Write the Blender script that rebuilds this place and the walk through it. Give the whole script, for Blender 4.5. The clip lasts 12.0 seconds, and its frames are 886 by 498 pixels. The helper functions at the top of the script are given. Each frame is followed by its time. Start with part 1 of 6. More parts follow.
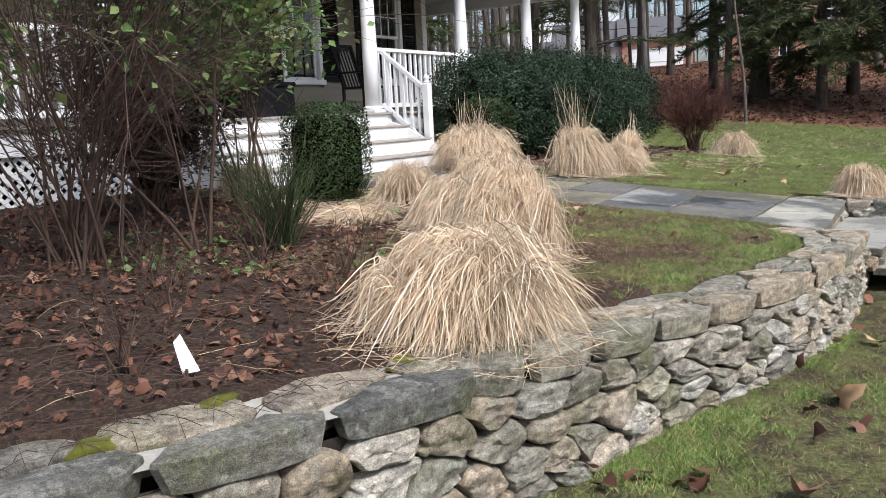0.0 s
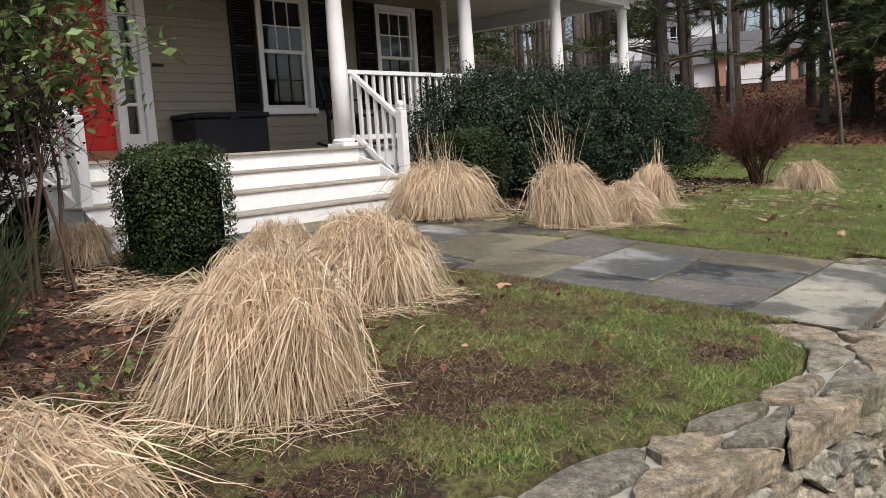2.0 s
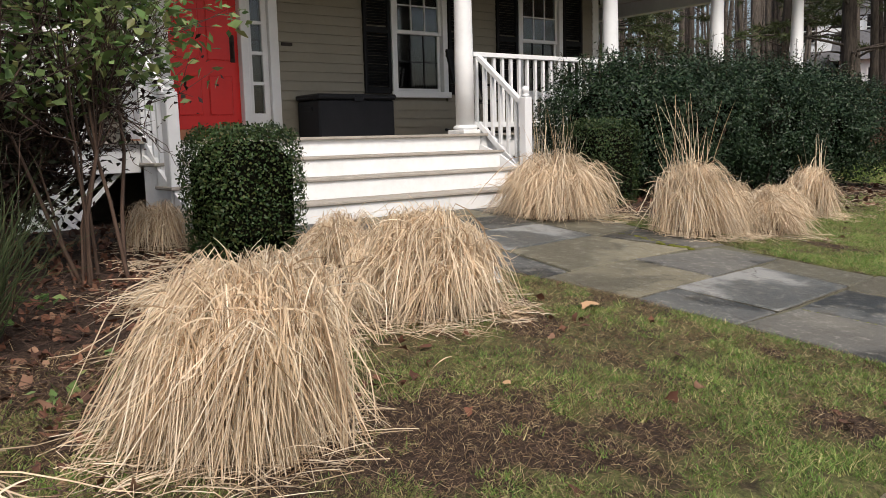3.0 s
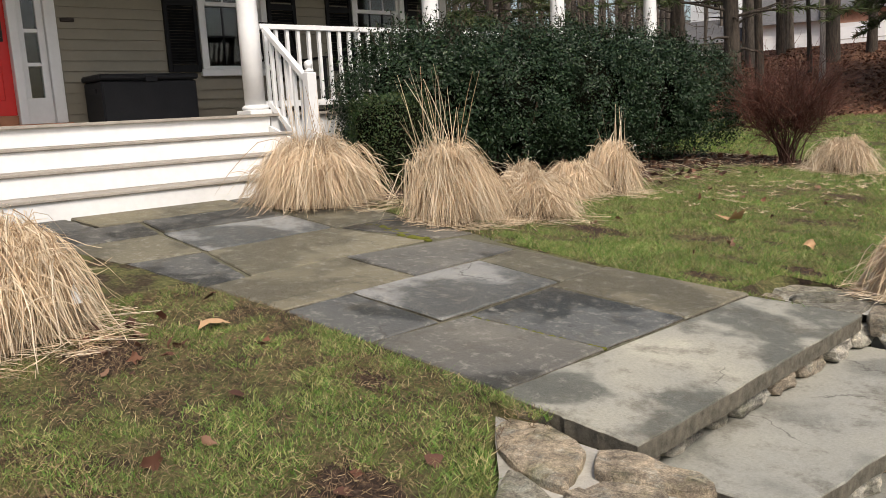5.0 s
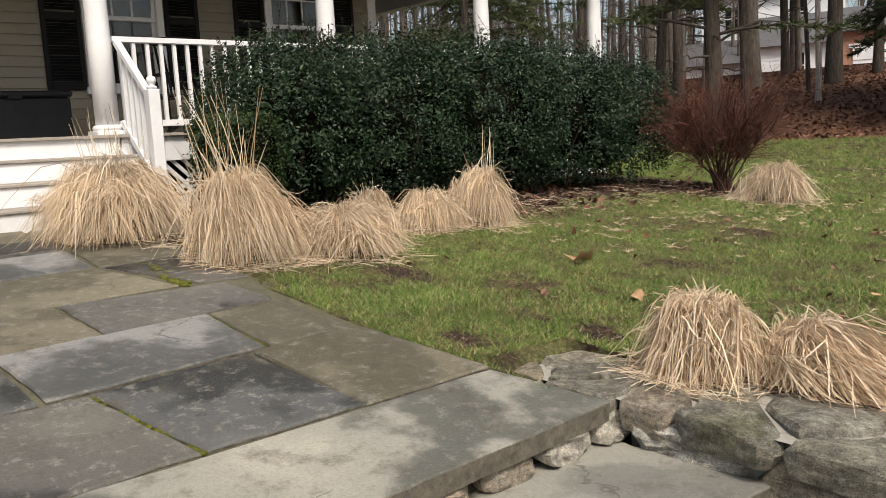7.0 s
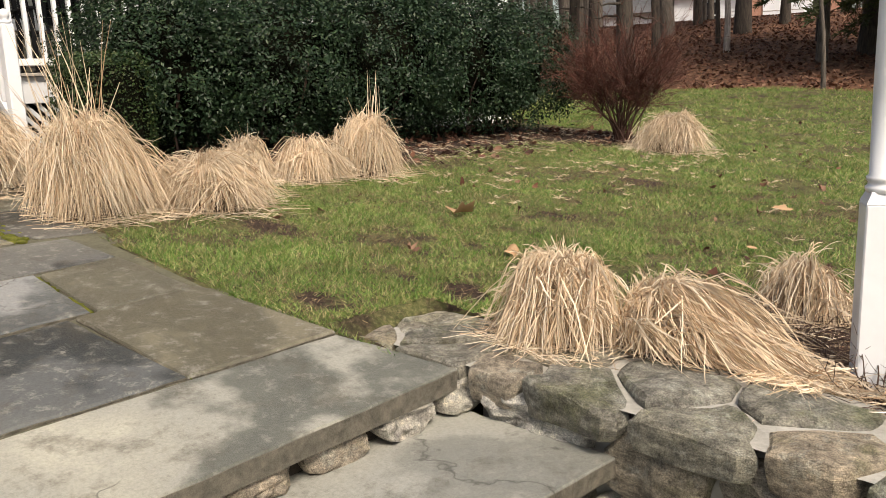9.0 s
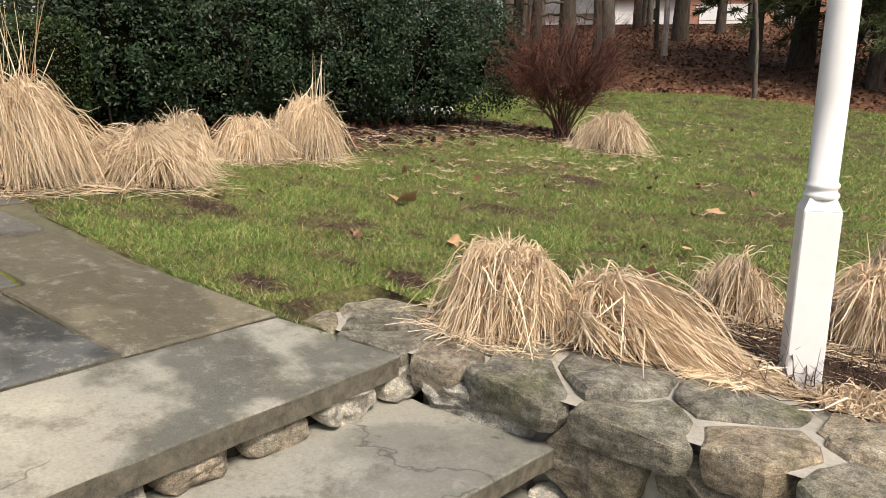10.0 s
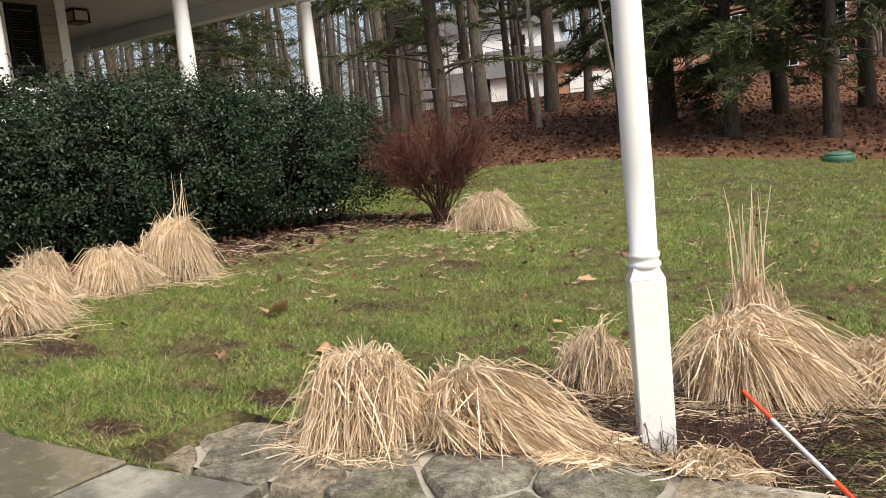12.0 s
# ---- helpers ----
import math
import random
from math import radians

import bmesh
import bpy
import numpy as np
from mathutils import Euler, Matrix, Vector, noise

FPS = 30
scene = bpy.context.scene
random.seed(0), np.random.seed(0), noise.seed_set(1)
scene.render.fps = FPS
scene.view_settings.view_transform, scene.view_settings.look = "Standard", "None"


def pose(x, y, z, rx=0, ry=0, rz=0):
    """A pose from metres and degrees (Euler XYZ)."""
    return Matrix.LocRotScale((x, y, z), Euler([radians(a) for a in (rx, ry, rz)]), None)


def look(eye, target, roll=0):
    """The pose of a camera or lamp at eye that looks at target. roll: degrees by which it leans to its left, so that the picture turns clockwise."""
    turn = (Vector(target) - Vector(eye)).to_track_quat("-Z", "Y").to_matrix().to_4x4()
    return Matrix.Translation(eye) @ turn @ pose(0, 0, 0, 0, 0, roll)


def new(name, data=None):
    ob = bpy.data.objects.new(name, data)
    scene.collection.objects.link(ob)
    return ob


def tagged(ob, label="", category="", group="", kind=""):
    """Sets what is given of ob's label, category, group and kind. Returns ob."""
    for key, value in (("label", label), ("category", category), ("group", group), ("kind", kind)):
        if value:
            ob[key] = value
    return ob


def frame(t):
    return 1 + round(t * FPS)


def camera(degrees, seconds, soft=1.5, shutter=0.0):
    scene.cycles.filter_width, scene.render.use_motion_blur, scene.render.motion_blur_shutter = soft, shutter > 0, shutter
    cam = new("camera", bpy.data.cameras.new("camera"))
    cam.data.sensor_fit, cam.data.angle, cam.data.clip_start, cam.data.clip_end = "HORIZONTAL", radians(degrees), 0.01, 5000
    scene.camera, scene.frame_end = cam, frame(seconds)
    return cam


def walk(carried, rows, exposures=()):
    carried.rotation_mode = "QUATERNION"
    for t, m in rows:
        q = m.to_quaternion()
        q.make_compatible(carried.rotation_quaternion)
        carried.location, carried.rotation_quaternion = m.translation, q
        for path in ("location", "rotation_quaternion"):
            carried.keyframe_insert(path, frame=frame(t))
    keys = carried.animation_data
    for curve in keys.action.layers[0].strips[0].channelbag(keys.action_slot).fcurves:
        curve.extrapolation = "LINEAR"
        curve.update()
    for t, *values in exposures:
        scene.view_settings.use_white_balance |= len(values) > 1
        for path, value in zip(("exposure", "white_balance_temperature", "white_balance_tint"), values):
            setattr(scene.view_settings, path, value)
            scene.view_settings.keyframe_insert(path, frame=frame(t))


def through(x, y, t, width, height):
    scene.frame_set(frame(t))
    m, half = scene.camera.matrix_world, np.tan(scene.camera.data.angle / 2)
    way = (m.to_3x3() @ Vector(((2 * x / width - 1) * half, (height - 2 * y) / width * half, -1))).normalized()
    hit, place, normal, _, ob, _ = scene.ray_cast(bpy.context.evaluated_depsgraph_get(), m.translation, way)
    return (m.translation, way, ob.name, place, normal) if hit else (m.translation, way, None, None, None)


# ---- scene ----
cam = camera(56.7, 12.0, 0.7)
PATH = [
    (0, (-0.725, 0.852, 1.322), (-1.808, 2.503, 1.004), -2.9),
    (0.5, (-0.728, 1.539, 1.305), (-1.782, 3.206, 0.97), -1.9),
    (1, (-0.669, 2.224, 1.324), (-1.826, 3.825, 1.007), -2.2),
    (1.5, (-0.666, 2.831, 1.36), (-1.844, 4.421, 1.07), -2.5),
    (2, (-0.63, 3.377, 1.366), (-1.922, 4.883, 1.115), -3.7),
    (2.5, (-0.731, 3.884, 1.337), (-2.172, 5.251, 1.1), -2.3),
    (2.7, (-0.752, 4.01, 1.366), (-2.264, 5.301, 1.14), -2.1),
    (4.3, (-0.656, 5.142, 1.298), (-2.276, 6.255, 0.929), -1.8),
    (4.5, (-0.591, 5.303, 1.296), (-2.191, 6.446, 0.932), -2.2),
    (5, (-0.319, 5.839, 1.331), (-1.791, 7.153, 1.005), -3.2),
    (5.5, (-0.262, 6.372, 1.31), (-1.65, 7.786, 1.041), -1.4),
    (6, (-0.12, 6.752, 1.31), (-1.684, 7.981, 1.103), -2.1),
    (6.5, (-0.011, 7.155, 1.304), (-1.564, 8.393, 1.064), -2.8),
    (6.7, (-0.007, 7.315, 1.269), (-1.523, 8.592, 1.004), -2.9),
    (8.3, (-0.008, 7.941, 1.234), (-1.571, 9.15, 0.926), -3.5),
    (8.5, (-0.014, 7.929, 1.227), (-1.519, 9.199, 0.878), -3.0),
    (9, (-0.008, 7.909, 1.233), (-1.389, 9.297, 0.827), -2.3),
    (9.5, (0.013, 7.915, 1.238), (-1.288, 9.376, 0.828), -2.1),
    (10, (-0.049, 7.881, 1.221), (-1.306, 9.376, 0.791), 1.2),
    (10.5, (-0.054, 7.889, 1.228), (-1.273, 9.411, 0.786), 0.8),
    (11, (-0.012, 7.9, 1.254), (-1.136, 9.509, 0.874), -1.5),
    (11.5, (-0.006, 7.905, 1.287), (-1.09, 9.56, 0.997), -3.6),
    (12, (0.128, 8.041, 1.284), (-0.971, 9.695, 1.048), -5.7),
]

EXPOSURES = [(0.0, 0.86, 6100, 10), (0.5, 0.5, 6500, 10), (2.5, 0.45, 6700, 10), (4.5, 0.6, 7000, 10), (6.5, 0.5, 7000, 10), (8.5, 0.75, 7300, 10), (12.0, 0.85, 7300, 10)]
walk(cam, [(t, look(eye, target, roll)) for t, eye, target, roll in PATH], EXPOSURES)

# ---- light ----
SUN_UP, SUN_SIDE = 52.0, 110.0
world = bpy.data.worlds.new("sky")
scene.world = world
world.use_nodes = True
wn = world.node_tree
sky = wn.nodes.new("ShaderNodeTexSky")
sky.sky_type, sky.sun_disc = "NISHITA", False
sky.sun_elevation, sky.sun_rotation = radians(SUN_UP), radians(SUN_SIDE)
sky.air_density, sky.dust_density = 1.0, 4.0
wn.links.new(sky.outputs["Color"], wn.nodes["Background"].inputs["Color"])
wn.nodes["Background"].inputs["Strength"].default_value = 0.125
sun = new("sun", bpy.data.lights.new("sun", "SUN"))
sun.data.energy, sun.data.angle, sun.data.color = 2.4, radians(16), (1.0, 0.955, 0.92)
sun.rotation_euler = (radians(90 - SUN_UP), 0, radians(180 - SUN_SIDE))


# ---- materials ----
def material(name, rough=0.7, metal=0.0):
    m = bpy.data.materials.new(name)
    m.use_nodes = True
    b = m.node_tree.nodes["Principled BSDF"]
    b.inputs["Roughness"].default_value, b.inputs["Metallic"].default_value = rough, metal
    return m, m.node_tree.nodes, m.node_tree.links, b


def ramp(nodes, links, src, stops):
    r = nodes.new("ShaderNodeValToRGB")
    e = r.color_ramp.elements
    while len(e) < len(stops):
        e.new(0.5)
    for k, (at, c) in zip(e, stops):
        k.position, k.color = at, (*c, 1)
    links.new(src, r.inputs["Fac"])
    return r.outputs["Color"]


def noise_of(nodes, links, scale, detail=4.0, coords=None, rough=0.6):
    n = nodes.new("ShaderNodeTexNoise")
    n.inputs["Scale"].default_value, n.inputs["Detail"].default_value = scale, detail
    n.inputs["Roughness"].default_value = rough
    if coords is None:
        coords = nodes.new("ShaderNodeTexCoord").outputs["Object"]
    links.new(coords, n.inputs["Vector"])
    return n.outputs["Fac"]


def mix(nodes, links, fac, a, b, kind="MIX"):
    n = nodes.new("ShaderNodeMix")
    n.data_type, n.blend_type = "RGBA", kind
    for socket, v in ((n.inputs["Factor"], fac), (n.inputs["A"], a), (n.inputs["B"], b)):
        if isinstance(v, (int, float)):
            socket.default_value = v
        elif isinstance(v, tuple):
            socket.default_value = (*v, 1)
        else:
            links.new(v, socket)
    return n.outputs["Result"]


def bump(nodes, links, height, bsdf, strength=0.3, dist=0.01):
    n = nodes.new("ShaderNodeBump")
    n.inputs["Strength"].default_value, n.inputs["Distance"].default_value = strength, dist
    links.new(height, n.inputs["Height"])
    links.new(n.outputs["Normal"], bsdf.inputs["Normal"])


def plain(name, dark, light, rough=0.6, scale=8.0, relief=0.15, metal=0.0, dist=0.005, gloss=0.4):
    """Two tones blended by noise at two sizes, with a fine relief."""
    m, n, l, b = material(name, rough, metal)
    big, small = noise_of(n, l, scale), noise_of(n, l, scale * 9)
    c = mix(n, l, 0.35, ramp(n, l, big, [(0.3, dark), (0.7, light)]), ramp(n, l, small, [(0.3, dark), (0.7, light)]))
    l.new(c, b.inputs["Base Color"])
    b.inputs["Specular IOR Level"].default_value = gloss
    bump(n, l, small, b, relief, dist)
    return m


def blades(name, tones, rough=0.6, through=0.0, gloss=0.35, worn=None):
    """Leaves, blades and twigs: each island takes its own tone."""
    m, n, l, b = material(name, rough)
    g = n.new("ShaderNodeNewGeometry")
    c = ramp(n, l, g.outputs["Random Per Island"], [(i / (len(tones) - 1), t) for i, t in enumerate(tones)])
    big = noise_of(n, l, 2.2)
    c = mix(n, l, 0.8, c, ramp(n, l, big, [(0.3, (0.55, 0.55, 0.55)), (0.7, (1.0, 1.0, 1.0))]), "MULTIPLY")
    if worn:
        spots = mix(n, l, 0.5, noise_of(n, l, 2.6, 6, None, 0.7), noise_of(n, l, 9.0, 5, None, 0.7))
        c = mix(n, l, ramp(n, l, spots, [(0.50, (0, 0, 0)), (0.62, (0.6, 0.6, 0.6))]), c, worn)
    l.new(c, b.inputs["Base Color"])
    b.inputs["Specular IOR Level"].default_value = gloss
    if through:
        b.inputs["Transmission Weight"].default_value = 0.0
        t = n.new("ShaderNodeBsdfTranslucent")
        l.new(c, t.inputs["Color"])
        s = n.new("ShaderNodeMixShader")
        s.inputs["Fac"].default_value = through
        l.new(b.outputs["BSDF"], s.inputs[1])
        l.new(t.outputs["BSDF"], s.inputs[2])
        l.new(s.outputs["Shader"], n["Material Output"].inputs["Surface"])
    return m


def stone_material(name, tones, lichen=(0.42, 0.43, 0.38), moss=(0.10, 0.115, 0.03), rough=0.85, moss_at=0.62):
    m, n, l, b = material(name, rough)
    o = n.new("ShaderNodeObjectInfo").outputs["Random"]
    tc = n.new("ShaderNodeTexCoord").outputs["Object"]
    base = ramp(n, l, o, [(i / (len(tones) - 1), t) for i, t in enumerate(tones)])
    veins = n.new("ShaderNodeTexNoise")
    st = n.new("ShaderNodeMapping")
    st.inputs["Scale"].default_value = (8, 8, 24)
    st.inputs["Rotation"].default_value = (0.4, 0.3, 0.0)
    l.new(tc, st.inputs["Vector"])
    l.new(st.outputs["Vector"], veins.inputs["Vector"])
    veins.inputs["Scale"].default_value, veins.inputs["Detail"].default_value = 1.3, 6
    c = mix(n, l, 0.7, base, ramp(n, l, veins.outputs["Fac"], [(0.30, (0.35, 0.35, 0.35)), (0.44, (0.68, 0.68, 0.67)), (0.52, (1.0, 1.0, 0.97)), (0.70, (1.5, 1.48, 1.42))]), "MULTIPLY")
    seam = n.new("ShaderNodeTexNoise")
    sm = n.new("ShaderNodeMapping")
    sm.inputs["Scale"].default_value, sm.inputs["Rotation"].default_value = (5, 5, 34), (0.3, 0.2, 0.0)
    l.new(tc, sm.inputs["Vector"])
    l.new(sm.outputs["Vector"], seam.inputs["Vector"])
    seam.inputs["Scale"].default_value, seam.inputs["Detail"].default_value = 1.2, 8
    lines = ramp(n, l, seam.outputs["Fac"], [(0.48, (0, 0, 0)), (0.496, (0.35, 0.35, 0.35)), (0.504, (0.35, 0.35, 0.35)), (0.52, (0, 0, 0))])
    c = mix(n, l, lines, c, (0.06, 0.056, 0.048))
    spots = noise_of(n, l, 11, 6, tc, 0.75)
    c = mix(n, l, ramp(n, l, spots, [(0.52, (0, 0, 0)), (0.62, (0.45, 0.45, 0.45))]), c, lichen)
    blot = noise_of(n, l, 4.5, 6, tc, 0.7)
    c = mix(n, l, ramp(n, l, blot, [(0.56, (0, 0, 0)), (0.66, (0.6, 0.6, 0.6))]), c, (0.09, 0.08, 0.062))
    green = noise_of(n, l, 3.2, 7, tc, 0.75)
    c = mix(n, l, ramp(n, l, green, [(moss_at - 0.1, (0, 0, 0)), (moss_at + 0.12, (0.75, 0.75, 0.75))]), c, moss)
    crust = noise_of(n, l, 34, 7, tc, 0.82)
    c = mix(n, l, 0.85, c, ramp(n, l, crust, [(0.36, (0.45, 0.45, 0.44)), (0.47, (1.0, 1.0, 1.0)), (0.62, (1.6, 1.58, 1.52))]), "MULTIPLY")
    grit = noise_of(n, l, 60, 5, tc, 0.8)
    c = mix(n, l, 0.6, c, ramp(n, l, grit, [(0.3, (0.55, 0.55, 0.55)), (0.65, (1.15, 1.15, 1.15))]), "MULTIPLY")
    fine = noise_of(n, l, 210, 3, tc, 0.7)
    c = mix(n, l, 0.6, c, ramp(n, l, fine, [(0.36, (0.42, 0.41, 0.39)), (0.5, (0.95, 0.95, 0.94)), (0.64, (1.5, 1.48, 1.44))]), "MULTIPLY")
    l.new(c, b.inputs["Base Color"])
    h = mix(n, l, 0.25, mix(n, l, 0.4, mix(n, l, 0.5, veins.outputs["Fac"], seam.outputs["Fac"]), crust), fine)
    bump(n, l, h, b, 1.0, 0.045)
    b.inputs["Specular IOR Level"].default_value = 0.25
    return m


def bluestone_material(name, tones, damp=0.9, shift=0.0):
    m, n, l, b = material(name, 0.5)
    o = n.new("ShaderNodeObjectInfo").outputs["Random"]
    moved = n.new("ShaderNodeMapping")
    moved.inputs["Location"].default_value = (shift, shift, 0)
    l.new(n.new("ShaderNodeTexCoord").outputs["Object"], moved.inputs["Vector"])
    tc = moved.outputs["Vector"]
    base = ramp(n, l, o, [(k / (len(tones) - 1), t) for k, t in enumerate(tones)])
    cloud = noise_of(n, l, 1.5, 7, tc, 0.52)
    wet = ramp(n, l, cloud, [(0.36, (0.24, 0.26, 0.26)), (0.47, (0.34, 0.36, 0.35)), (0.515, (0.95, 0.95, 0.94)), (0.60, (1.05, 1.04, 1.0)), (0.72, (1.4, 1.37, 1.28))])
    c = mix(n, l, damp, base, wet, "MULTIPLY")
    scuff = noise_of(n, l, 16, 8, tc, 0.8)
    c = mix(n, l, ramp(n, l, scuff, [(0.53, (0, 0, 0)), (0.62, (0.5, 0.5, 0.5))]), c, (0.30, 0.29, 0.25))
    dirt = noise_of(n, l, 5.5, 7, tc, 0.75)
    c = mix(n, l, ramp(n, l, dirt, [(0.52, (0, 0, 0)), (0.66, (0.6, 0.6, 0.6))]), c, (0.075, 0.066, 0.048))
    flake = noise_of(n, l, 0.9, 6, tc, 0.5)
    crack = ramp(n, l, flake, [(0.520, (0, 0, 0)), (0.5225, (0.9, 0.9, 0.9)), (0.526, (0, 0, 0))])
    few = ramp(n, l, noise_of(n, l, 1.7, 2, tc, 0.5), [(0.46, (0, 0, 0)), (0.52, (1, 1, 1))])
    c = mix(n, l, mix(n, l, 1.0, crack, few, "MULTIPLY"), c, (0.04, 0.037, 0.03))
    grit = noise_of(n, l, 90, 6, tc, 0.85)
    c = mix(n, l, 0.5, c, ramp(n, l, grit, [(0.34, (0.5, 0.5, 0.5)), (0.5, (0.95, 0.95, 0.95)), (0.65, (1.25, 1.25, 1.25))]), "MULTIPLY")
    l.new(c, b.inputs["Base Color"])
    b.inputs["Specular IOR Level"].default_value = 0.3
    l.new(ramp(n, l, cloud, [(0.42, (0.45, 0.45, 0.45)), (0.55, (0.78, 0.78, 0.78))]), b.inputs["Roughness"])
    bump(n, l, mix(n, l, 0.5, mix(n, l, 0.4, scuff, flake), grit), b, 0.6, 0.012)
    return m


def ground_material():
    """Turf, mulch and woodland floor, laid out by the masks of the sheet."""
    m, n, l, b = material("ground_cover", 0.95)
    geo = n.new("ShaderNodeNewGeometry").outputs["Position"]
    fine, mid, big = noise_of(n, l, 45, 6, geo, 0.75), noise_of(n, l, 5, 6, geo, 0.7), noise_of(n, l, 1.1, 4, geo, 0.6)
    soil = ramp(n, l, fine, [(0.3, (0.009, 0.006, 0.005)), (0.5, (0.034, 0.022, 0.016)), (0.74, (0.12, 0.078, 0.055))])
    turf = ramp(n, l, fine, [(0.3, (0.03, 0.03, 0.013)), (0.52, (0.09, 0.095, 0.034)), (0.75, (0.24, 0.20, 0.10))])
    turf = mix(n, l, ramp(n, l, mid, [(0.44, (0, 0, 0)), (0.58, (0.85, 0.85, 0.85))]), turf, soil)
    litter = ramp(n, l, mid, [(0.3, (0.03, 0.02, 0.014)), (0.5, (0.13, 0.065, 0.038)), (0.7, (0.22, 0.12, 0.07))])
    litter = mix(n, l, 0.6, litter, ramp(n, l, fine, [(0.3, (0.4, 0.4, 0.4)), (0.65, (1.2, 1.2, 1.2))]), "MULTIPLY")
    a = n.new("ShaderNodeVertexColor")
    a.layer_name = "zones"
    sep = n.new("ShaderNodeSeparateColor")
    l.new(a.outputs["Color"], sep.inputs["Color"])

    def edge(channel, wobble):
        add = n.new("ShaderNodeMath")
        add.operation = "ADD"
        l.new(sep.outputs[channel], add.inputs[0])
        l.new(wobble, add.inputs[1])
        return ramp(n, l, add.outputs[0], [(0.88, (0, 0, 0)), (1.12, (1, 1, 1))])
    c = mix(n, l, edge("Red", mid), turf, soil)
    c = mix(n, l, edge("Green", mid), c, litter)
    l.new(c, b.inputs["Base Color"])
    b.inputs["Specular IOR Level"].default_value = 0.2
    bump(n, l, mix(n, l, 0.5, fine, mid), b, 0.8, 0.03)
    return m


def bark_material(name, dark, light):
    m, n, l, b = material(name, 0.95)
    tc = n.new("ShaderNodeTexCoord").outputs["Object"]
    st = n.new("ShaderNodeMapping")
    st.inputs["Scale"].default_value = (14, 14, 2.2)
    l.new(tc, st.inputs["Vector"])
    f = noise_of(n, l, 1.6, 7, st.outputs["Vector"], 0.7)
    l.new(ramp(n, l, f, [(0.35, dark), (0.65, light)]), b.inputs["Base Color"])
    bump(n, l, f, b, 0.9, 0.03)
    return m


def glass_material():
    m, n, l, b = material("window_glass", 0.03)
    b.inputs["Base Color"].default_value = (0.8, 0.85, 0.85, 1)
    b.inputs["Transmission Weight"].default_value = 1.0
    b.inputs["IOR"].default_value = 1.45
    return m


TURF = ground_material()
GRASS = blades("turf_blades", [(0.050, 0.105, 0.017), (0.105, 0.220, 0.034), (0.170, 0.320, 0.060), (0.155, 0.235, 0.048), (0.28, 0.39, 0.11), (0.34, 0.36, 0.12), (0.66, 0.55, 0.30)], 0.55, 0.25, worn=(0.20, 0.155, 0.075))
DEAD_TURF = blades("dead_turf", [(0.05, 0.032, 0.02), (0.13, 0.082, 0.048), (0.24, 0.16, 0.095), (0.11, 0.068, 0.042), (0.34, 0.25, 0.14), (0.50, 0.40, 0.23)], 0.7, 0.15)
STRAW = blades("dry_straw", [(0.30, 0.19, 0.105), (0.72, 0.54, 0.36), (0.88, 0.72, 0.53), (0.76, 0.60, 0.41), (0.93, 0.82, 0.65), (0.58, 0.43, 0.27)], 0.6, 0.2)
# brown of the clump filler, darkened to paint the shade between blades
THATCH_SHADE = plain("thatch_gap_shade", (0.03, 0.018, 0.010), (0.10, 0.06, 0.03), 0.9, 20, 0.8, dist=0.02)
HOLLY = blades("holly_leaves", [(0.010, 0.022, 0.010), (0.016, 0.036, 0.016), (0.026, 0.052, 0.024), (0.018, 0.040, 0.018), (0.046, 0.074, 0.030)], 0.42, 0.08, 0.22)
BOXWOOD = blades("boxwood_leaves", [(0.014, 0.034, 0.011), (0.026, 0.055, 0.016), (0.036, 0.070, 0.020), (0.044, 0.064, 0.018), (0.060, 0.070, 0.022)], 0.5, 0.12, 0.25)
SHRUB = blades("viburnum_leaves", [(0.075, 0.15, 0.045), (0.15, 0.25, 0.075), (0.22, 0.32, 0.12), (0.26, 0.27, 0.10)], 0.4, 0.25)
DARK_LEAF = blades("dark_shrub_leaves", [(0.026, 0.0156, 0.0156), (0.0455, 0.0247, 0.0234), (0.0234, 0.0312, 0.0169), (0.065, 0.039, 0.0338)], 0.6, 0.1, 0.15)
BROOM = blades("broom_twigs", [(0.03, 0.05, 0.018), (0.05, 0.075, 0.025), (0.08, 0.085, 0.035)], 0.7, 0.1)
# near-black for filler cores: the shade deep between leaves, put into the colour
CORE = plain("inner_shade", (0.004, 0.005, 0.003), (0.012, 0.012, 0.008), 0.95, 14, 0.8, dist=0.03, gloss=0.0)
BARBERRY = blades("barberry_twigs", [(0.07, 0.022, 0.016), (0.12, 0.04, 0.028), (0.09, 0.05, 0.035), (0.16, 0.05, 0.03)], 0.75)
BROWN_TWIG = blades("bare_twigs", [(0.038, 0.022, 0.018), (0.068, 0.039, 0.030), (0.095, 0.060, 0.042), (0.055, 0.033, 0.029)], 0.85)
NEEDLES = blades("pine_needles", [(0.03, 0.05, 0.016), (0.055, 0.085, 0.026), (0.09, 0.115, 0.04), (0.11, 0.11, 0.05)], 0.6, 0.2)
LITTER = blades("fallen_leaves", [(0.055, 0.025, 0.016), (0.105, 0.044, 0.027), (0.18, 0.078, 0.045), (0.28, 0.17, 0.11), (0.13, 0.053, 0.032), (0.08, 0.04, 0.027)], 0.8, 0.1)
LEAF = plain("pale_leaf", (0.30, 0.18, 0.09), (0.46, 0.30, 0.17), 0.8, 20)
FIELDSTONE = stone_material("fieldstone", [(0.23, 0.215, 0.19), (0.41, 0.35, 0.28), (0.29, 0.275, 0.24), (0.56, 0.53, 0.48), (0.42, 0.32, 0.22), (0.27, 0.26, 0.225), (0.62, 0.60, 0.56), (0.37, 0.34, 0.275), (0.19, 0.18, 0.16)], moss_at=0.60)
